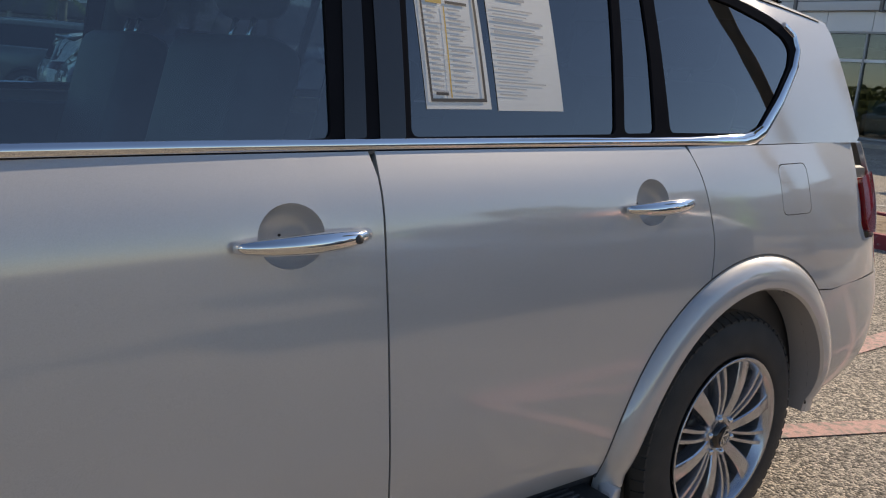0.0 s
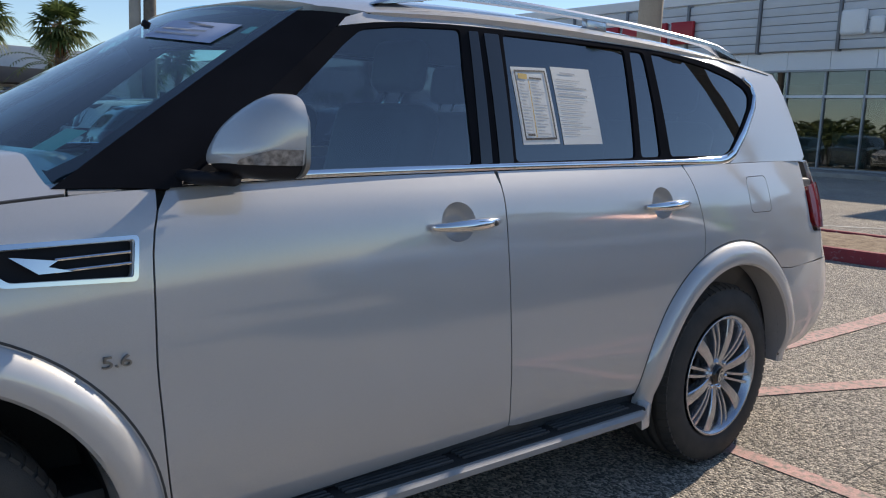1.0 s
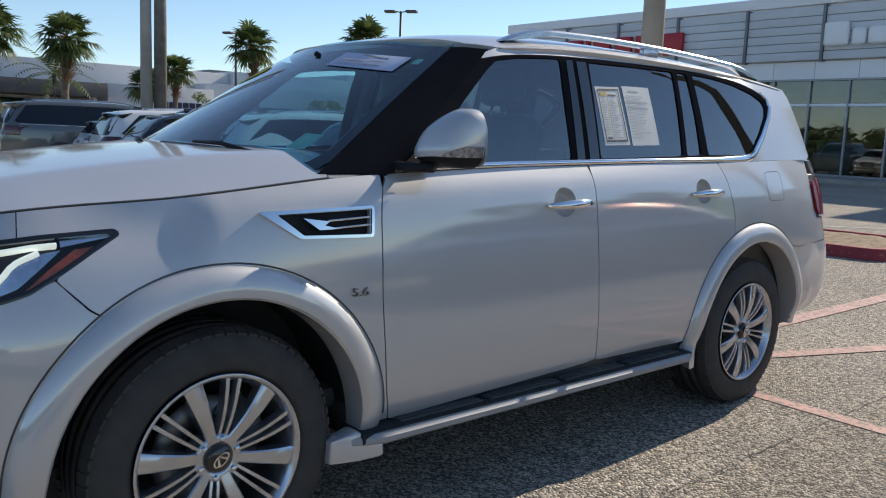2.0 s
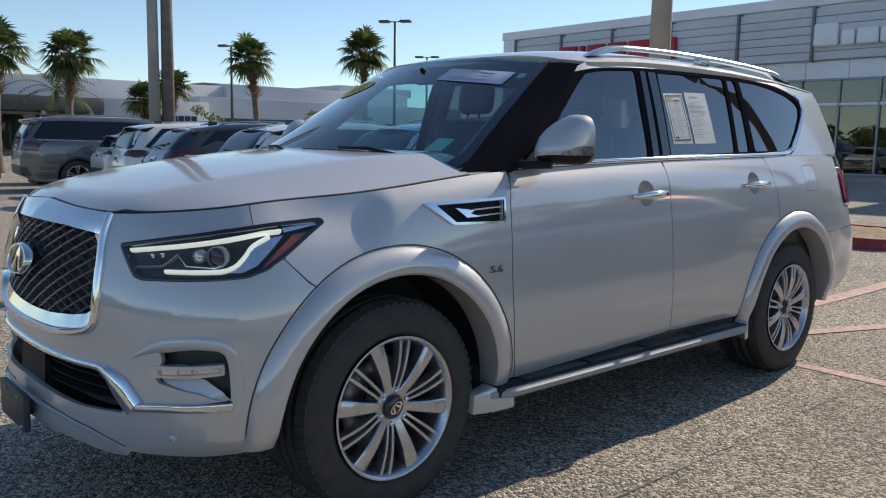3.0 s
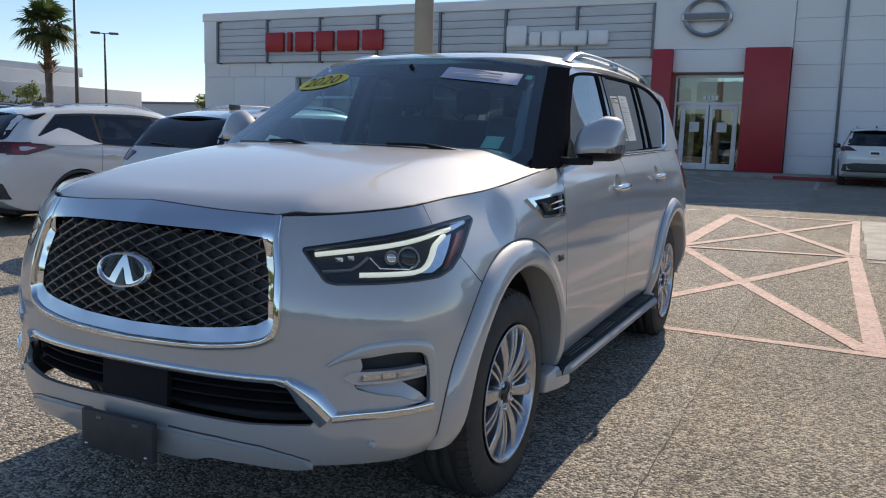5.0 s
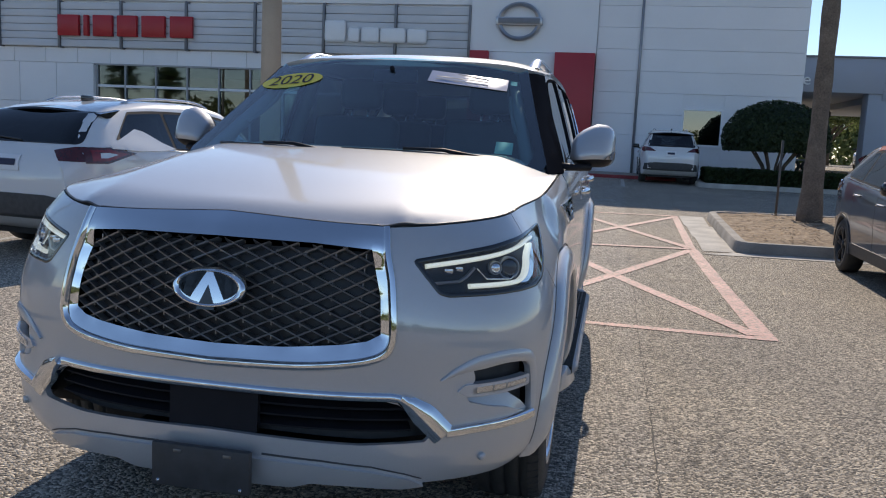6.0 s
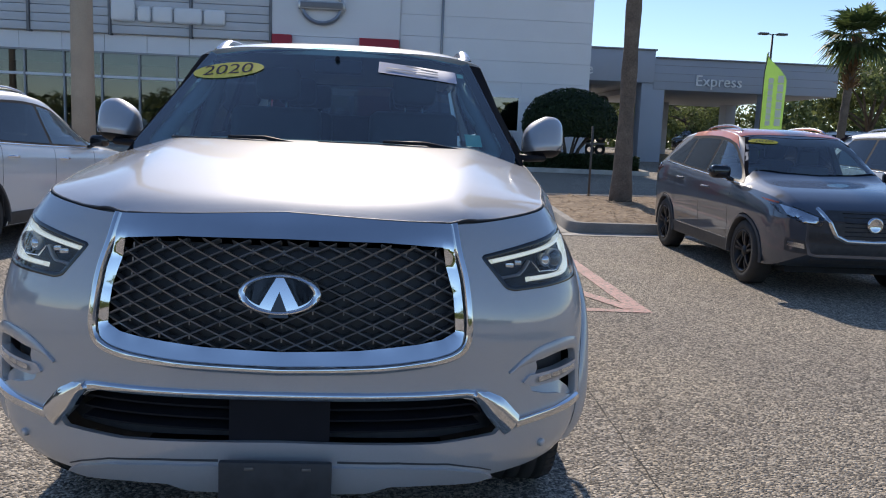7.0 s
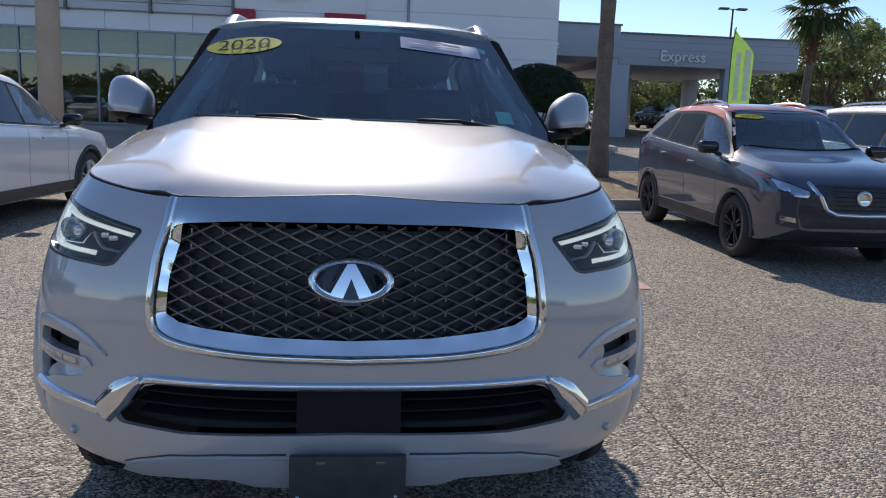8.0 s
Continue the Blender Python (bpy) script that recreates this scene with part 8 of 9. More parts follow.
def skin(tree, axis, start):
    """A surface by looking at the body along an axis: 'side' takes (y, z), 'front' and 'rear' (x, z), 'top' (x, y)."""
    def f(a, b):
        out = []
        for p, q in zip(np.atleast_1d(a), np.atleast_1d(b)):
            if axis == "side":
                o, d = Vector((4, p, q)), Vector((-1, 0, 0))
            elif axis == "front":
                o, d = Vector((p, -4, q)), Vector((0, 1, 0))
            elif axis == "rear":
                o, d = Vector((p, 12, q)), Vector((0, -1, 0))
            else:
                o, d = Vector((p, q, 5)), Vector((0, 0, -1))
            h = tree.ray_cast(o, d)[0]
            if h is None:
                h = tree.find_nearest(o + d * (4 - start if axis == "side" else 4))[0]
            out.append(tuple(h))
        return np.array(out)
    return f


def wheel_set(g, axles, W, r, rim_mat, spokes=5):
    for y in axles:
        for sgn in (1, -1):
            w = thing("wheel", pose(sgn * (W / 2 - 0.015), y, r, 20, 0, 0 if sgn > 0 else 180))
            w.parent = g
            part("tyre", lathe(bmesh.new(), [(-0.21, r * 0.66), (-0.215, r * 0.9), (-0.19, r), (-0.03, r), (0.0, r * 0.9), (0.002, r * 0.72), (-0.012, r * 0.66)], 40), RUBBER, w)
            part("rim", lathe(bmesh.new(), [(-0.2, r * 0.62), (-0.03, r * 0.60), (0.0, r * 0.68), (-0.006, r * 0.63), (-0.03, r * 0.58)], 40), rim_mat, w)
            part("brake_disc", lathe(bmesh.new(), [(-0.09, 0.02), (-0.09, r * 0.45), (-0.11, r * 0.45), (-0.15, r * 0.62)], 28), LINER, w)
            for i in range(spokes):
                a = 2 * math.pi * i / spokes
                for o in (-0.022, 0.022):
                    sb = bmesh.new()
                    spoke(sb, 0.04, r * 0.64, 0.026, 0.03, -0.03, -0.012, 0.03, a, o * 0.4, o * 1.6)
                    bmesh.ops.recalc_face_normals(sb, faces=sb.faces)
                    part("spoke", sb, rim_mat, w)
            part("hub", lathe(bmesh.new(), [(-0.06, 0.06), (-0.02, 0.055), (-0.016, 0.001)], 20), rim_mat, w)


def poly_scale(p, k):
    c = np.mean(p, 0)
    return [tuple(c + (np.array(q) - c) * k) for q in p]


def parked_car(m, label, colour, spec, roof_colour=None, rear=True, front=True, rims=ALLOY, extras=None, group="parked cars"):
    B = Body(spec["L"], spec["W"], spec["belt"], spec["top"], spec["tumble"], spec["nose"])
    L, W = spec["L"], spec["W"]
    g = thing("car", m, label, "car", group=group)
    axles, r = spec["axles"], spec["wheel"]
    whole = B.mesh()
    tree = BVHTree.FromBMesh(whole)
    side, fr, rr, tp = (skin(tree, a, 0) for a in ("side", "front", "rear", "top"))

    def patch(name, surf, poly, material, lift=0.006, lip=0.012, mirror=None, step=0.07, parent=None, label=""):
        obs = []
        for k in ((False, True) if mirror else (False,)):
            bm = panel(surf, poly, step, lip, lift=lift, mirror=k)
            obs.append(part(name, bm, material, parent or g, label))
        return obs
    zb = lambda y: float(B.belt(y))
    zt = lambda y: float(B.top(y))
    # side windows
    a, b, c, d = spec["glass_side"]              # front foot, front top, rear top, rear foot, as y
    tops = lambda y: zb(y) + (zt(y) - zb(y)) * 0.80
    n = 14
    frame_poly = [(a, zb(a) + 0.015)] + [(b + (c - b) * i / n, tops(b + (c - b) * i / n)) for i in range(n + 1)] + [(d, zb(d) + 0.06)] + [(d + (a - d) * i / n, zb(d + (a - d) * i / n) + 0.012) for i in range(1, n)]
    cuts = spec["pillars"]
    edges = [a + 0.10] + cuts + [d - 0.05]
    openings = []
    for i, (y0, y1) in enumerate(zip(edges, edges[1:])):
        y0, y1 = y0 + 0.03, y1 - 0.03
        pts = [(y0, zb(y0) + 0.035)]
        for y in np.linspace(y0, y1, 7):
            lim = tops(y) - 0.03
            if y < b:
                lim = zb(a) + (tops(b) - zb(a)) * max(0, (y - a)) / (b - a) - 0.02
            if y > c:
                lim = tops(c) + (zb(d) + 0.06 - tops(c)) * (y - c) / (d - c) - 0.02
            pts.append((y, max(lim, zb(y) + 0.05)))
        pts.append((y1, zb(y1) + 0.035))
        openings.append(rounded(pts, 0.02, 3))
    w0, w1 = spec["screen"]

    def across(y, k):
        return float(B.section(y)[k][0])
    ws = [(-across(w0, 8) * 0.93, w0 + 0.10), (-across(w0, 8) * 0.5, w0 + 0.03), (0, w0), (across(w0, 8) * 0.5, w0 + 0.03), (across(w0, 8) * 0.93, w0 + 0.10), (across(w1, 11) * 0.93, w1), (0, w1 - 0.05), (-across(w1, 11) * 0.93, w1)]
    ws_open = poly_scale(ws, 0.93)
    z0 = zb(L - 0.35)
    rw = [(-W * 0.39, z0 + 0.02), (W * 0.39, z0 + 0.02), (W * 0.345, spec["rear_top"]), (-W * 0.345, spec["rear_top"])]

    def cabin():
        """Cutters: the hollow of the cabin, then a prism through each opening."""
        hollow = bmesh.new()
        rows = []
        for y in np.linspace(w0 + 0.22, L - 0.42, 16):
            w, zz, tt = float(B.half(y)), zb(y), zt(y)
            gg = tt - zz
            rows.append([hollow.verts.new(p) for p in ((w * 0.86, y, 0.50), (w * 0.88, y, zz - 0.04), (w * (0.88 - 0.46 * float(B.tum(y))), y, zz + gg * 0.80), (w * 0.45, y, tt - 0.07),
                                                       (-w * 0.45, y, tt - 0.07), (-w * (0.88 - 0.46 * float(B.tum(y))), y, zz + gg * 0.80), (-w * 0.88, y, zz - 0.04), (-w * 0.86, y, 0.50))])
        for p, q in zip(rows, rows[1:]):
            for j in range(8):
                hollow.faces.new((p[j], p[(j + 1) % 8], q[(j + 1) % 8], q[j]))
        hollow.faces.new(rows[0][::-1])
        hollow.faces.new(rows[-1])
        out = [hollow]

        def prism_through(ends):
            bm = bmesh.new()
            lo, hi = ([bm.verts.new(p) for p in e] for e in ends)
            k = len(lo)
            for j in range(k):
                bm.faces.new((lo[j], lo[(j + 1) % k], hi[(j + 1) % k], hi[j]))
            bm.faces.new(lo[::-1])
            bm.faces.new(hi)
            out.append(bm)
        for sgn in (1, -1):
            for o in openings:
                prism_through([[(sgn * x, y, z) for y, z in o] for x in (0.30, 1.5)])
        prism_through([[(x, y, z) for x, y in ws_open] for z in (zb(w0 + 0.3) - 0.10, 2.6)])
        if rear:
            prism_through([[(x, y, z) for x, z in rounded(poly_scale(rw, 0.90), 0.05)] for y in (L - 0.95, L + 0.8)])
        return out

    bob = part("body", cut_openings(whole, W, axles, r * 1.16, colour, cabin), colour, g)
    bob.data.materials.append(CABIN)
    for k in (False, True):
        part("window_band", panel(side, frame_poly, 0.07, 0.0, holes=openings, lift=0.003, mirror=k), SATIN_BLACK, g)
    for i, o in enumerate(openings):
        patch("side_window", side, poly_scale(o, 1.01), CAR_GLASS if i < 1 else DARK_GLASS, 0.0045, 0.0, True)
    # chrome along the window foot, door seams, handles
    for k in (False, True):
        st = strip(side, [(y, zb(y) + 0.004) for y in np.linspace(a + 0.05, d - 0.1, 14)], 0.018, 0.008, 0.006)
        part("belt_trim", flip(st) if k else st, CHROME, g)
        for y in [cuts[0]] + spec["seams"]:
            st = strip(side, [(y + 0.03 * math.sin(3 * q), z) for q, z in zip(np.linspace(0, 1, 8), np.linspace(zb(y) - 0.02, 0.36, 8))], 0.007, 0.0015, 0.008)
            part("door_seam", flip(st) if k else st, BLACK, g)
        for y in spec["handles"]:
            z = zb(y) - 0.13
            x = float(side([y], [z])[0, 0])
            hb = tube(bmesh.new(), [(x + 0.005, y - 0.10, z), (x + 0.035, y - 0.05, z + 0.003), (x + 0.035, y + 0.05, z + 0.006), (x + 0.005, y + 0.10, z + 0.007)], [0.009, 0.014, 0.014, 0.009], 8)
            part("door_handle", flip(hb) if k else hb, CHROME if colour is not GRAPHITE else GRAPHITE, g)
        # mirror
        y0 = a + 0.28
        mx = float(side([y0], [zb(y0)])[0, 0])
        mb = bmesh.new()
        box(mb, mx + 0.02, mx + 0.24, y0 - 0.07, y0 + 0.07, zb(y0) + 0.03, zb(y0) + 0.17, 0.05, None, 3)
        tube(mb, [(mx - 0.03, y0, zb(y0) + 0.01), (mx + 0.08, y0, zb(y0) + 0.06)], 0.025, 8)
        part("door_mirror", flip(mb) if k else mb, spec.get("mirror") or GLOSS_BLACK, g)
        # cladding round the arches and along the sill
        for y in axles:
            cb = bmesh.new()
            rows = []
            for ang in np.linspace(math.pi * 1.02, -math.pi * 0.02, 22):
                row = []
                for rad, dx in ((r * 1.27, -0.004), (r * 1.265, 0.010), (r * 1.18, 0.016), (r * 1.155, 0.004), (r * 1.155, -0.06)):
                    yy, zz = y + rad * math.cos(ang), r * 0.9 + rad * math.sin(ang)
                    x = float(side([min(max(yy, 0.06), L - 0.06)], [max(zz, 0.36)])[0, 0])
                    row.append(cb.verts.new((max(x, W / 2 - 0.12) + dx, yy, zz)))
                rows.append(row)
            for p, q in zip(rows, rows[1:]):
                for j in range(4):
                    cb.faces.new((p[j], q[j], q[j + 1], p[j + 1]))
            bmesh.ops.recalc_face_normals(cb, faces=cb.faces)
            part("arch_trim", flip(cb) if k else cb, BLACK, g)
    y0, y1 = axles[0] + r * 1.2, axles[1] - r * 1.2
    patch("sill_trim", side, [(y0, 0.27), (y1, 0.27), (y1, 0.40), (y0, 0.40)], BLACK, 0.010, 0.014, True)
    # windscreen, rear window, roof
    part("windscreen_band", panel(tp, ws, 0.07, 0.0, holes=[ws_open], lift=0.003), FRIT, g)
    patch("windscreen", tp, poly_scale(ws, 0.94), CAR_GLASS, 0.0045, 0.0)
    if roof_colour:
        ra, rb_ = w1 + 0.03, spec["roof_end"]
        rp = [(s * across(y, 11) * 0.99, y) for s, y in [(1, ra), (1, (ra + rb_) / 2), (1, rb_), (-1, rb_), (-1, (ra + rb_) / 2), (-1, ra)]]
        patch("roof_panel", tp, rp, roof_colour, 0.004, 0.0)
        patch("roof_side", side, [(b - 0.12, tops(b) - 0.05)] + [(y, tops(y) + 0.004) for y in np.linspace(b, c, 8)] + [(y, zb(y) + (zt(y) - zb(y)) * 0.925) for y in np.linspace(c, b + 0.1, 8)], roof_colour, 0.005, 0.0, True)
    for k in (False, True):
        ys = np.linspace(b + 0.25, c - 0.1, 14)
        rl = tube(bmesh.new(), [(across(y, 12) * 0.98, y, zt(y) - 0.01 + 0.035 * max(0.0, math.sin(math.pi * i / 13)) ** 0.4) for i, y in enumerate(ys)], 0.014, 8)
        part("roof_rail", flip(rl) if k else rl, spec.get("rail") or ALLOY, g)
    # cabin: dark seats that show through the glass
    for q in (-1, 1):
        for y in (b + 0.25, b + 1.15):
            st = part("seat", boxed(q * 0.36 - 0.23, q * 0.36 + 0.23, y, y + 0.16, 0.5, zb(y) + 0.14, 0.05), LEATHER, g)
            part("headrest", boxed(q * 0.36 - 0.12, q * 0.36 + 0.12, y + 0.06, y + 0.16, zb(y) + 0.15, zb(y) + 0.32, 0.03), LEATHER, st)
    part("dashboard", boxed(-W * 0.40, W * 0.40, w0 + 0.26, w0 + 0.75, 0.52, zb(w0 + 0.4) - 0.02, 0.06), LEATHER, g)
    if front:
        hl = spec["headlamp"]
        hp = patch("headlamp", fr, hl, GLOSS_BLACK, 0.004, 0.0, True)
        for o, k in zip(hp, (False, True)):
            part("reflector", panel(fr, poly_scale(hl, 0.72), 0.05, 0.0, lift=0.009, mirror=k), REFLECTOR, o)
            part("amber_marker", panel(fr, [(x + (hl[-1][0] - x) * 0.84, z + (hl[-1][1] - z) * 0.84) for x, z in hl], 0.05, 0.0, lift=0.012, mirror=k), AMBER, o)
            part("lens", panel(fr, poly_scale(hl, 0.98), 0.06, 0.0, lift=0.016, mirror=k), LENS, o)
        gr = spec["grille"]
        gp = [(x, z) for x, z in gr] + [(-x, z) for x, z in gr[::-1]]
        gg = patch("grille", fr, gp, BLACK, 0.006, 0.0)[0]
        for k in range(7):
            z = gr[0][1] + (gr[-1][1] - gr[0][1]) * (k + 0.5) / 7
            part("grille_bar", strip(fr, [(-gr[1][0] * 0.8, z), (0, z), (gr[1][0] * 0.8, z)], 0.010, 0.012, 0.004), GLOSS_BLACK, gg)
        for k in (1, -1):
            part("chrome_wing", strip(fr, [(k * x, z) for x, z in spec["wing"]], 0.042, 0.016, 0.006), CHROME, g)
        part("badge", lathe(bmesh.new(), [(-0.012, 0.001), (-0.014, 0.05), (-0.02, 0.06), (-0.016, 0.072), (0.0, 0.075)], 28, "y", Matrix.Translation(Vector(fr([0.0], [spec["badge_z"]])[0]) + Vector((0, -0.012, 0)))), CHROME, g)
        patch("lower_grille", fr, [(-W * 0.30, 0.33), (W * 0.30, 0.33), (W * 0.34, 0.52), (-W * 0.34, 0.52)], BLACK, 0.006, 0.0)
        patch("fog_surround", fr, [(W * 0.34, 0.42), (W * 0.43, 0.44), (W * 0.43, 0.56), (W * 0.36, 0.55)], BLACK, 0.005, 0.0, True)
        patch("fog_lamp", fr, [(W * 0.355, 0.475), (W * 0.42, 0.49), (W * 0.42, 0.535), (W * 0.36, 0.52)], REFLECTOR, 0.010, 0.0, True)
    if rear:
        part("rear_window", panel(rr, rounded(rw, 0.06), 0.07, 0.0, holes=[rounded(poly_scale(rw, 0.90), 0.05)], lift=0.004), GLOSS_BLACK, g)
        patch("rear_glass", rr, rounded(poly_scale(rw, 0.91), 0.05), DARK_GLASS, 0.0055, 0.0)
        sp = bmesh.new()
        ys = spec["spoiler"]
        zs = zt(ys - 0.2)
        rows = [[sp.verts.new(p) for p in ((x, ys - 0.22, zs - 0.005 - 0.05 * q * q), (x, ys + 0.16 - 0.10 * q * q, zs - 0.055 - 0.05 * q * q), (x, ys + 0.17 - 0.10 * q * q, zs - 0.075 - 0.05 * q * q), (x, ys - 0.05, zs - 0.11 - 0.05 * q * q))] for q in np.linspace(-1, 1, 15) for x in (W * 0.365 * q,)]
        for p, q in zip(rows, rows[1:]):
            for j in range(4):
                sp.faces.new((p[j], q[j], q[(j + 1) % 4], p[(j + 1) % 4]))
        sp.faces.new(rows[0])
        sp.faces.new(rows[-1][::-1])
        bmesh.ops.recalc_face_normals(sp, faces=sp.faces)
        part("spoiler", sp, spec.get("spoiler_mat") or GLOSS_BLACK, g)
        patch("tail_lamp", rr, spec["tail"], TAIL_LENS, 0.012, 0.014, True)
        patch("tail_lamp_side", side, spec["tail_side"], TAIL_LENS, 0.012, 0.014, True)
        if "kick" in spec:
            patch("pillar_kick", side, spec["kick"], colour, 0.014, 0.012, True, 0.04)
            patch("tail_inner", side, poly_scale(spec["tail_side"], 0.72), RED_LENS, 0.014, 0.0, True, 0.04)
            patch("tail_clear", side, poly_scale(spec["tail_side"], 0.34), CLEAR_LAMP, 0.016, 0.0, True, 0.04)
        patch("rear_bumper_trim", rr, [(-W * 0.44, 0.42), (W * 0.44, 0.42), (W * 0.42, 0.62), (W * 0.25, 0.66), (-W * 0.25, 0.66), (-W * 0.42, 0.62)], BLACK, 0.012, 0.014)
        patch("plate", rr, [(-0.15, z0 - 0.26), (0.15, z0 - 0.26), (0.15, z0 - 0.11), (-0.15, z0 - 0.11)], SIGN_WHITE, 0.014, 0.01)
        patch("plate_bar", rr, [(-0.11, z0 - 0.21), (0.11, z0 - 0.21), (0.11, z0 - 0.155), (-0.11, z0 - 0.155)], STICKER_NAVY, 0.018, 0.0)
        wb_ = tube(bmesh.new(), [Vector(rr([x], [z0 + 0.05 + 0.02 * math.sin(x * 4)])[0]) + Vector((0, 0.02, 0)) for x in np.linspace(-0.05, 0.35, 6)], 0.010, 6)
        part("rear_wiper", wb_, BLACK, g)
    fin = bmesh.new()
    box(fin, -0.02, 0.02, spec["roof_end"] - 0.35, spec["roof_end"] - 0.18, zt(spec["roof_end"] - 0.3) - 0.01, zt(spec["roof_end"] - 0.3) + 0.055, 0.015)
    part("roof_fin", fin, GLOSS_BLACK, g)
    wheel_set(g, axles, W, r, rims)
    part("underbody", boxed(-W * 0.36, W * 0.36, 0.35, L - 0.35, 0.2, 0.34), LINER, g)
    if extras:
        extras(g, patch, dict(side=side, front=fr, rear=rr, top=tp), B)
    return g


MURANO = dict(L=4.89, W=1.90, axles=(0.95, 3.775), wheel=0.365,
              belt=[(0, 0.72), (0.04, 0.86), (0.12, 0.95), (0.25, 1.01), (0.45, 1.05), (0.7, 1.11), (0.86, 1.17), (0.95, 1.13), (1.0, 0.95)],
              top=[(0, 0.74), (0.04, 0.88), (0.12, 0.99), (0.245, 1.09), (0.30, 1.22), (0.40, 1.53), (0.46, 1.63), (0.55, 1.675), (0.7, 1.66), (0.84, 1.585), (0.905, 1.50), (0.96, 1.25), (1.0, 0.97)],
              tumble=[(0, 0.2), (0.22, 0.35), (0.42, 0.48), (0.8, 0.50), (0.95, 0.40), (1, 0.3)],
              nose=[(0, 0.70), (0.03, 0.86), (0.10, 0.97), (0.2, 1.0), (0.75, 1.0), (0.90, 0.965), (0.97, 0.87), (1.0, 0.76)],
              glass_side=(1.30, 2.05, 3.95, 4.30), pillars=[2.42, 3.40], seams=[1.52, 3.42], handles=[2.25, 3.25], screen=(1.30, 2.10), roof_end=4.05,
              rear_top=1.50, spoiler=4.30, tail=[(0.52, 1.10), (0.62, 1.00), (0.88, 1.00), (0.90, 1.14), (0.70, 1.14)], tail_side=[(4.10, 1.09), (4.50, 0.985), (4.72, 0.985), (4.72, 1.13), (4.45, 1.145)],
              kick=[(3.40, 1.13), (3.62, 1.20), (3.86, 1.315), (3.98, 1.335), (4.12, 1.28), (4.42, 1.165), (4.42, 1.13), (4.0, 1.11), (3.7, 1.11)],
              headlamp=[(0.50, 0.72), (0.66, 0.70), (0.84, 0.80), (0.86, 0.88)], grille=[(0.16, 0.50), (0.36, 0.60), (0.40, 0.76), (0.34, 0.80)], wing=[(0.40, 0.80), (0.33, 0.62), (0.20, 0.52)], badge_z=0.70)
ROGUE = dict(MURANO, L=4.55, W=1.84, axles=(0.92, 3.62), wheel=0.355,
             top=[(0, 0.74), (0.04, 0.90), (0.12, 1.02), (0.235, 1.12), (0.29, 1.26), (0.40, 1.58), (0.46, 1.66), (0.55, 1.70), (0.75, 1.685), (0.89, 1.63), (0.94, 1.52), (0.975, 1.22), (1.0, 0.95)],
             belt=[(0, 0.72), (0.04, 0.88), (0.12, 0.98), (0.25, 1.04), (0.45, 1.07), (0.7, 1.11), (0.9, 1.13), (0.96, 1.10), (1.0, 0.93)],
             glass_side=(1.16, 1.85, 3.80, 4.18), pillars=[2.22, 3.15], seams=[1.35, 3.2], handles=[2.05, 3.02], screen=(1.15, 1.90), roof_end=3.95, rear_top=1.56, spoiler=4.16,
             tail=[(0.46, 1.0), (0.85, 1.0), (0.87, 1.13), (0.64, 1.12)], tail_side=[(4.05, 1.06), (4.3, 0.98), (4.42, 0.98), (4.42, 1.12), (4.2, 1.12)], headlamp=[(0.48, 0.78), (0.64, 0.76), (0.82, 0.84), (0.84, 0.92)])
KICKS = dict(L=4.29, W=1.76, axles=(0.84, 3.46), wheel=0.325,
             belt=[(0, 0.68), (0.03, 0.84), (0.10, 0.93), (0.25, 0.985), (0.45, 1.03), (0.7, 1.09), (0.88, 1.13), (0.96, 1.08), (1.0, 0.9)],
             top=[(0, 0.70), (0.03, 0.87), (0.10, 0.985), (0.24, 1.075), (0.295, 1.20), (0.40, 1.47), (0.46, 1.555), (0.56, 1.59), (0.70, 1.575), (0.83, 1.515), (0.91, 1.38), (0.965, 1.12), (1.0, 0.92)],
             tumble=[(0, 0.2), (0.22, 0.34), (0.42, 0.46), (0.8, 0.48), (0.95, 0.40), (1, 0.3)],
             nose=[(0, 0.72), (0.03, 0.87), (0.10, 0.97), (0.2, 1.0), (0.78, 1.0), (0.92, 0.965), (0.97, 0.89), (1.0, 0.78)],
             glass_side=(1.10, 1.78, 3.22, 3.72), pillars=[2.18, 3.0], seams=[1.28, 3.1], handles=[2.0, 2.9], screen=(1.10, 1.80), roof_end=3.78, rear_top=1.45, spoiler=3.92,
             tail=[(0.48, 0.98), (0.82, 0.98), (0.83, 1.10), (0.62, 1.09)], tail_side=[(3.72, 1.06), (4.0, 0.96), (4.14, 0.96), (4.14, 1.09), (3.95, 1.10)],
             headlamp=[(0.46, 0.76), (0.50, 0.69), (0.66, 0.70), (0.80, 0.79), (0.84, 0.90)], grille=[(0.24, 0.545), (0.34, 0.62), (0.45, 0.78), (0.42, 0.83)],
             wing=[(0.50, 0.845), (0.44, 0.77), (0.345, 0.60), (0.24, 0.555), (0.0, 0.55)], badge_z=0.715, rail=None)
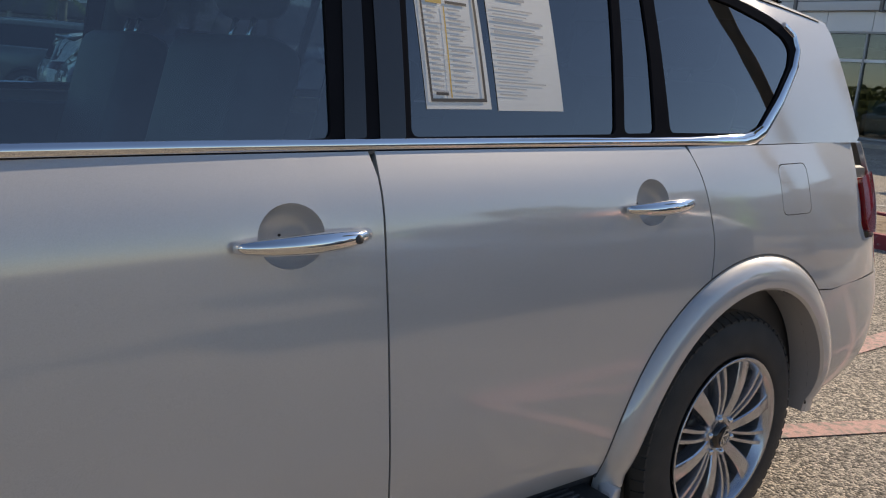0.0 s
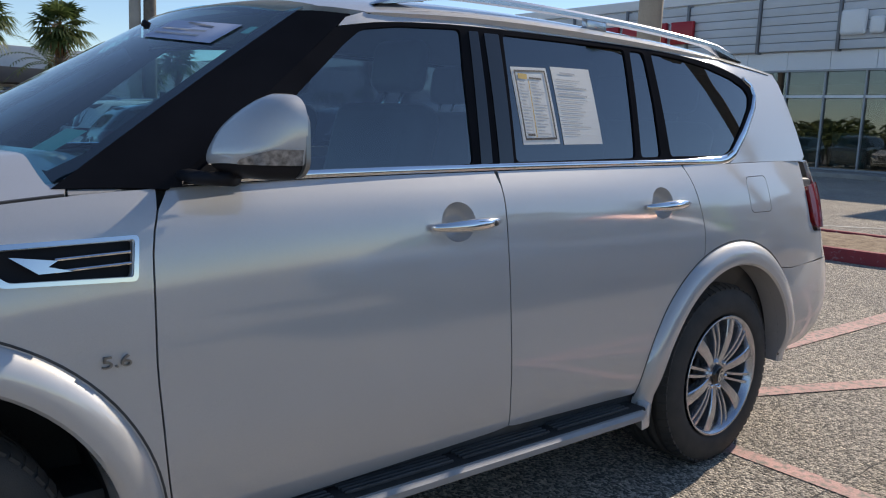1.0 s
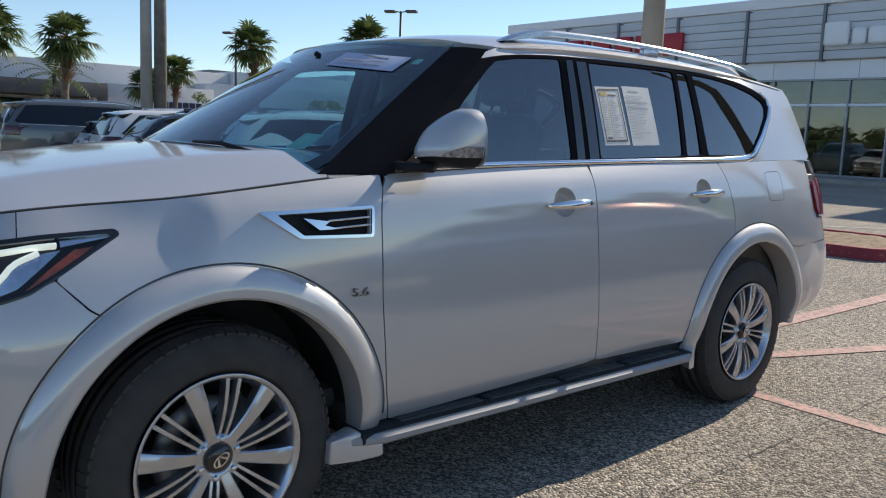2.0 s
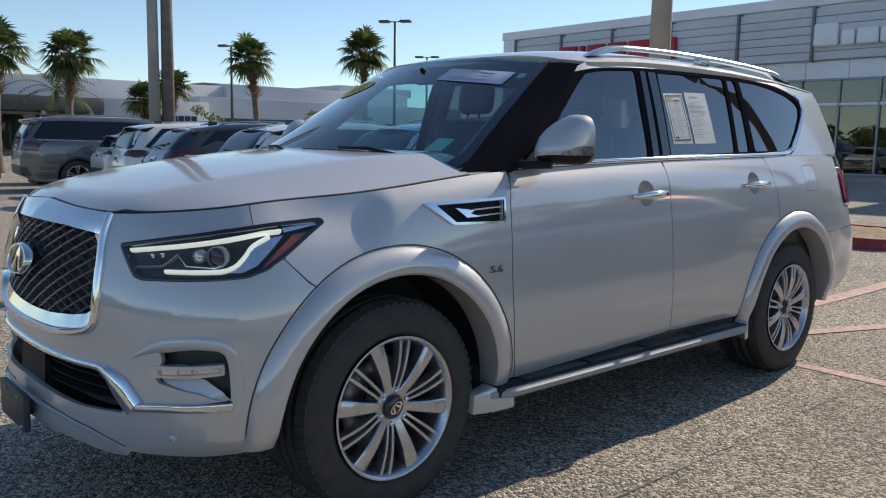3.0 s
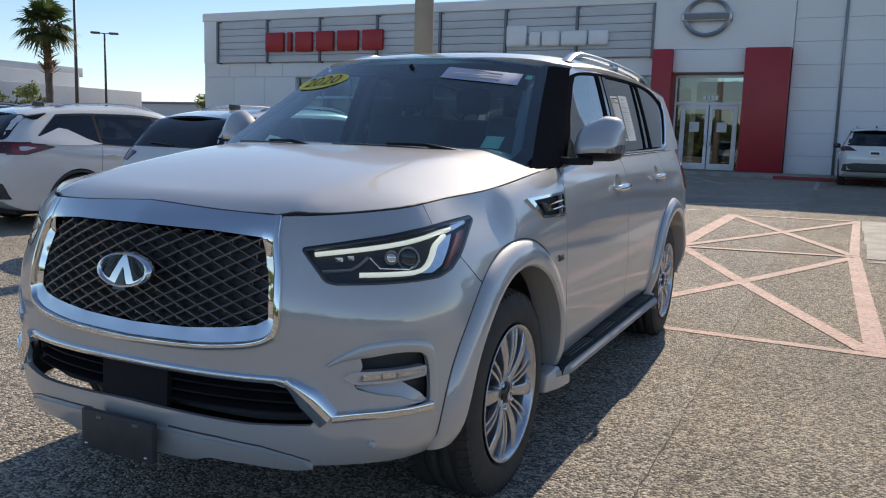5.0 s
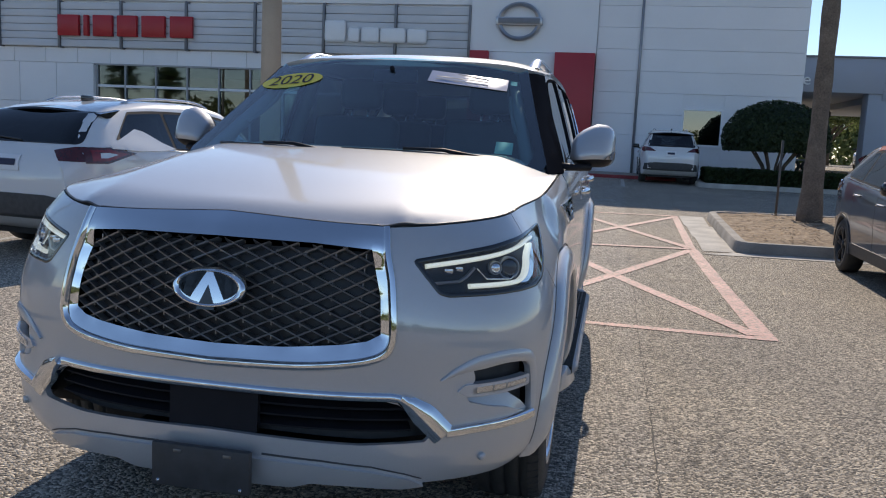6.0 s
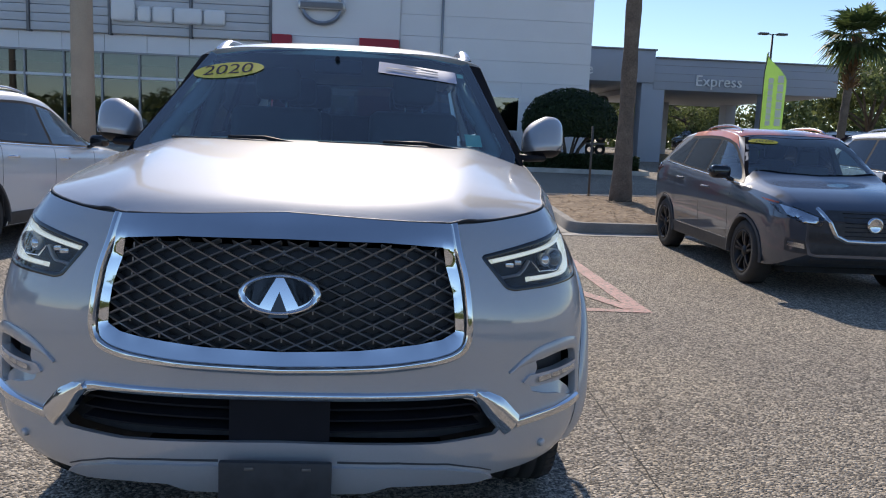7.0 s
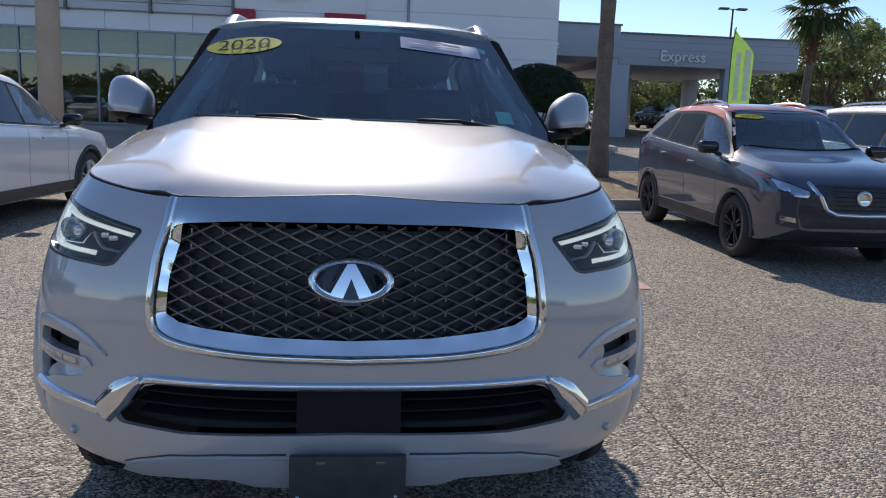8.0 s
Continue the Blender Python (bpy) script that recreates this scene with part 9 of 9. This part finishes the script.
BIG = dict(MURANO, L=5.30, W=2.02, axles=(0.98, 4.05), wheel=0.40,
           belt=[(0, 0.95), (0.03, 1.08), (0.10, 1.16), (0.25, 1.22), (0.5, 1.25), (0.9, 1.28), (0.98, 1.24), (1.0, 1.0)],
           top=[(0, 0.97), (0.03, 1.10), (0.10, 1.20), (0.245, 1.27), (0.29, 1.40), (0.37, 1.74), (0.43, 1.84), (0.55, 1.88), (0.8, 1.87), (0.93, 1.80), (0.965, 1.55), (0.99, 1.27), (1.0, 1.02)],
           glass_side=(1.30, 1.95, 4.75, 5.02), pillars=[2.45, 3.42], seams=[1.45, 3.5], handles=[2.25, 3.25], screen=(1.30, 1.95), roof_end=4.85, rear_top=1.74, spoiler=5.0,
           tail=[(0.72, 1.02), (0.95, 1.02), (0.95, 1.24), (0.74, 1.22)], tail_side=[(4.95, 1.02), (5.2, 1.02), (5.2, 1.24), (4.97, 1.24)], headlamp=[(0.55, 0.92), (0.75, 0.92), (0.9, 1.0), (0.9, 1.06)])


del ROGUE["kick"], BIG["kick"]


def kicks_extras(g, patch, S, B):
    tp = S["top"]
    W = 1.76
    # label strip at the head of the windscreen
    yl = [(0.16 * math.cos(a) - 0.40, 1.655 + 0.045 * math.sin(a) - 0.02 * math.cos(a)) for a in np.linspace(0, 2 * math.pi, 30, endpoint=False)]
    lab = patch("year_sticker", tp, yl, STICKER_YELLOW, 0.012, 0.0, label="yellow oval year sticker")[0]
    tb = text_bm("2020", 0.088, Matrix(), 0.0005)
    for v in tb.verts:
        x, q = -0.40 + v.co.x * 1.25, 1.655 + v.co.z * 0.85
        h = tp([x], [q])[0]
        v.co = Vector(h) + Vector((0, -0.010, 0.013))
    part("year_digits", tb, STICKER_NAVY, lab, smooth=False)
    patch("price_sheet", S["side"], [(2.55, 1.16), (2.85, 1.17), (2.83, 1.37), (2.55, 1.36)], PAPER, 0.012, 0.0)


KX, KY = 4.72, 4.00
parked_car(pose(KX, KY, 0.0, 0.35, 0, -0.9), "dark grey crossover with an orange roof and black wheels", GRAPHITE, KICKS, ORANGE, rims=DARK_ALLOY, extras=kicks_extras)
row = [(-4.20, 8.80, MURANO, WHITE_PAINT, "white crossover with a black rear spoiler"), (-7.70, 8.80, MURANO, WHITE_PAINT, "white crossover with a dark rear window"),
       (-10.4, 8.80, MURANO, DARK_PAINT, "dark crossover parked between white ones"), (-13.1, 8.80, ROGUE, WHITE_PAINT, "white compact crossover in the parked row"),
       (-15.9, 9.10, KICKS, WHITE_PAINT, "small white crossover beside a grey SUV"), (-18.3, 9.0, BIG, GREY_GREEN, "large grey-green SUV at the end of the row"),
       (-21.6, 9.1, ROGUE, DARK_PAINT, "dark crossover past the grey SUV")]
for x, y, spec, col, lab in row:
    parked_car(pose(x, y, 0.0, 0, 0, 173), lab, col, spec, group="parked row")
parked_car(pose(8.05, 5.3, 0.0, 0.3, 0, 1.0), "white compact crossover beside the grey one", WHITE_PAINT, ROGUE)
parked_car(pose(2.85, 27.6, rise(24), 0, 0, 180), "white compact crossover parked by the showroom wall", WHITE_PAINT, ROGUE)
parked_car(pose(15.2, 47.0, rise(46), 0, 0, -25), "white crossover under the service canopy", WHITE_PAINT, MURANO)
parked_car(pose(18.8, 49.5, rise(46), 0, 0, -40), "dark crossover beyond the service canopy", DARK_PAINT, ROGUE)
for i, (x, y, a, col) in enumerate(((27.0, 29.0, 80, GREY_GREEN), (22.5, 30.5, 78, WHITE_PAINT), (26.0, 24.0, 85, DARK_PAINT))):
    parked_car(pose(x, y, rise(y), 0, 0, a), "parked crossover on the far side of the lot", col, ROGUE, rear=False)
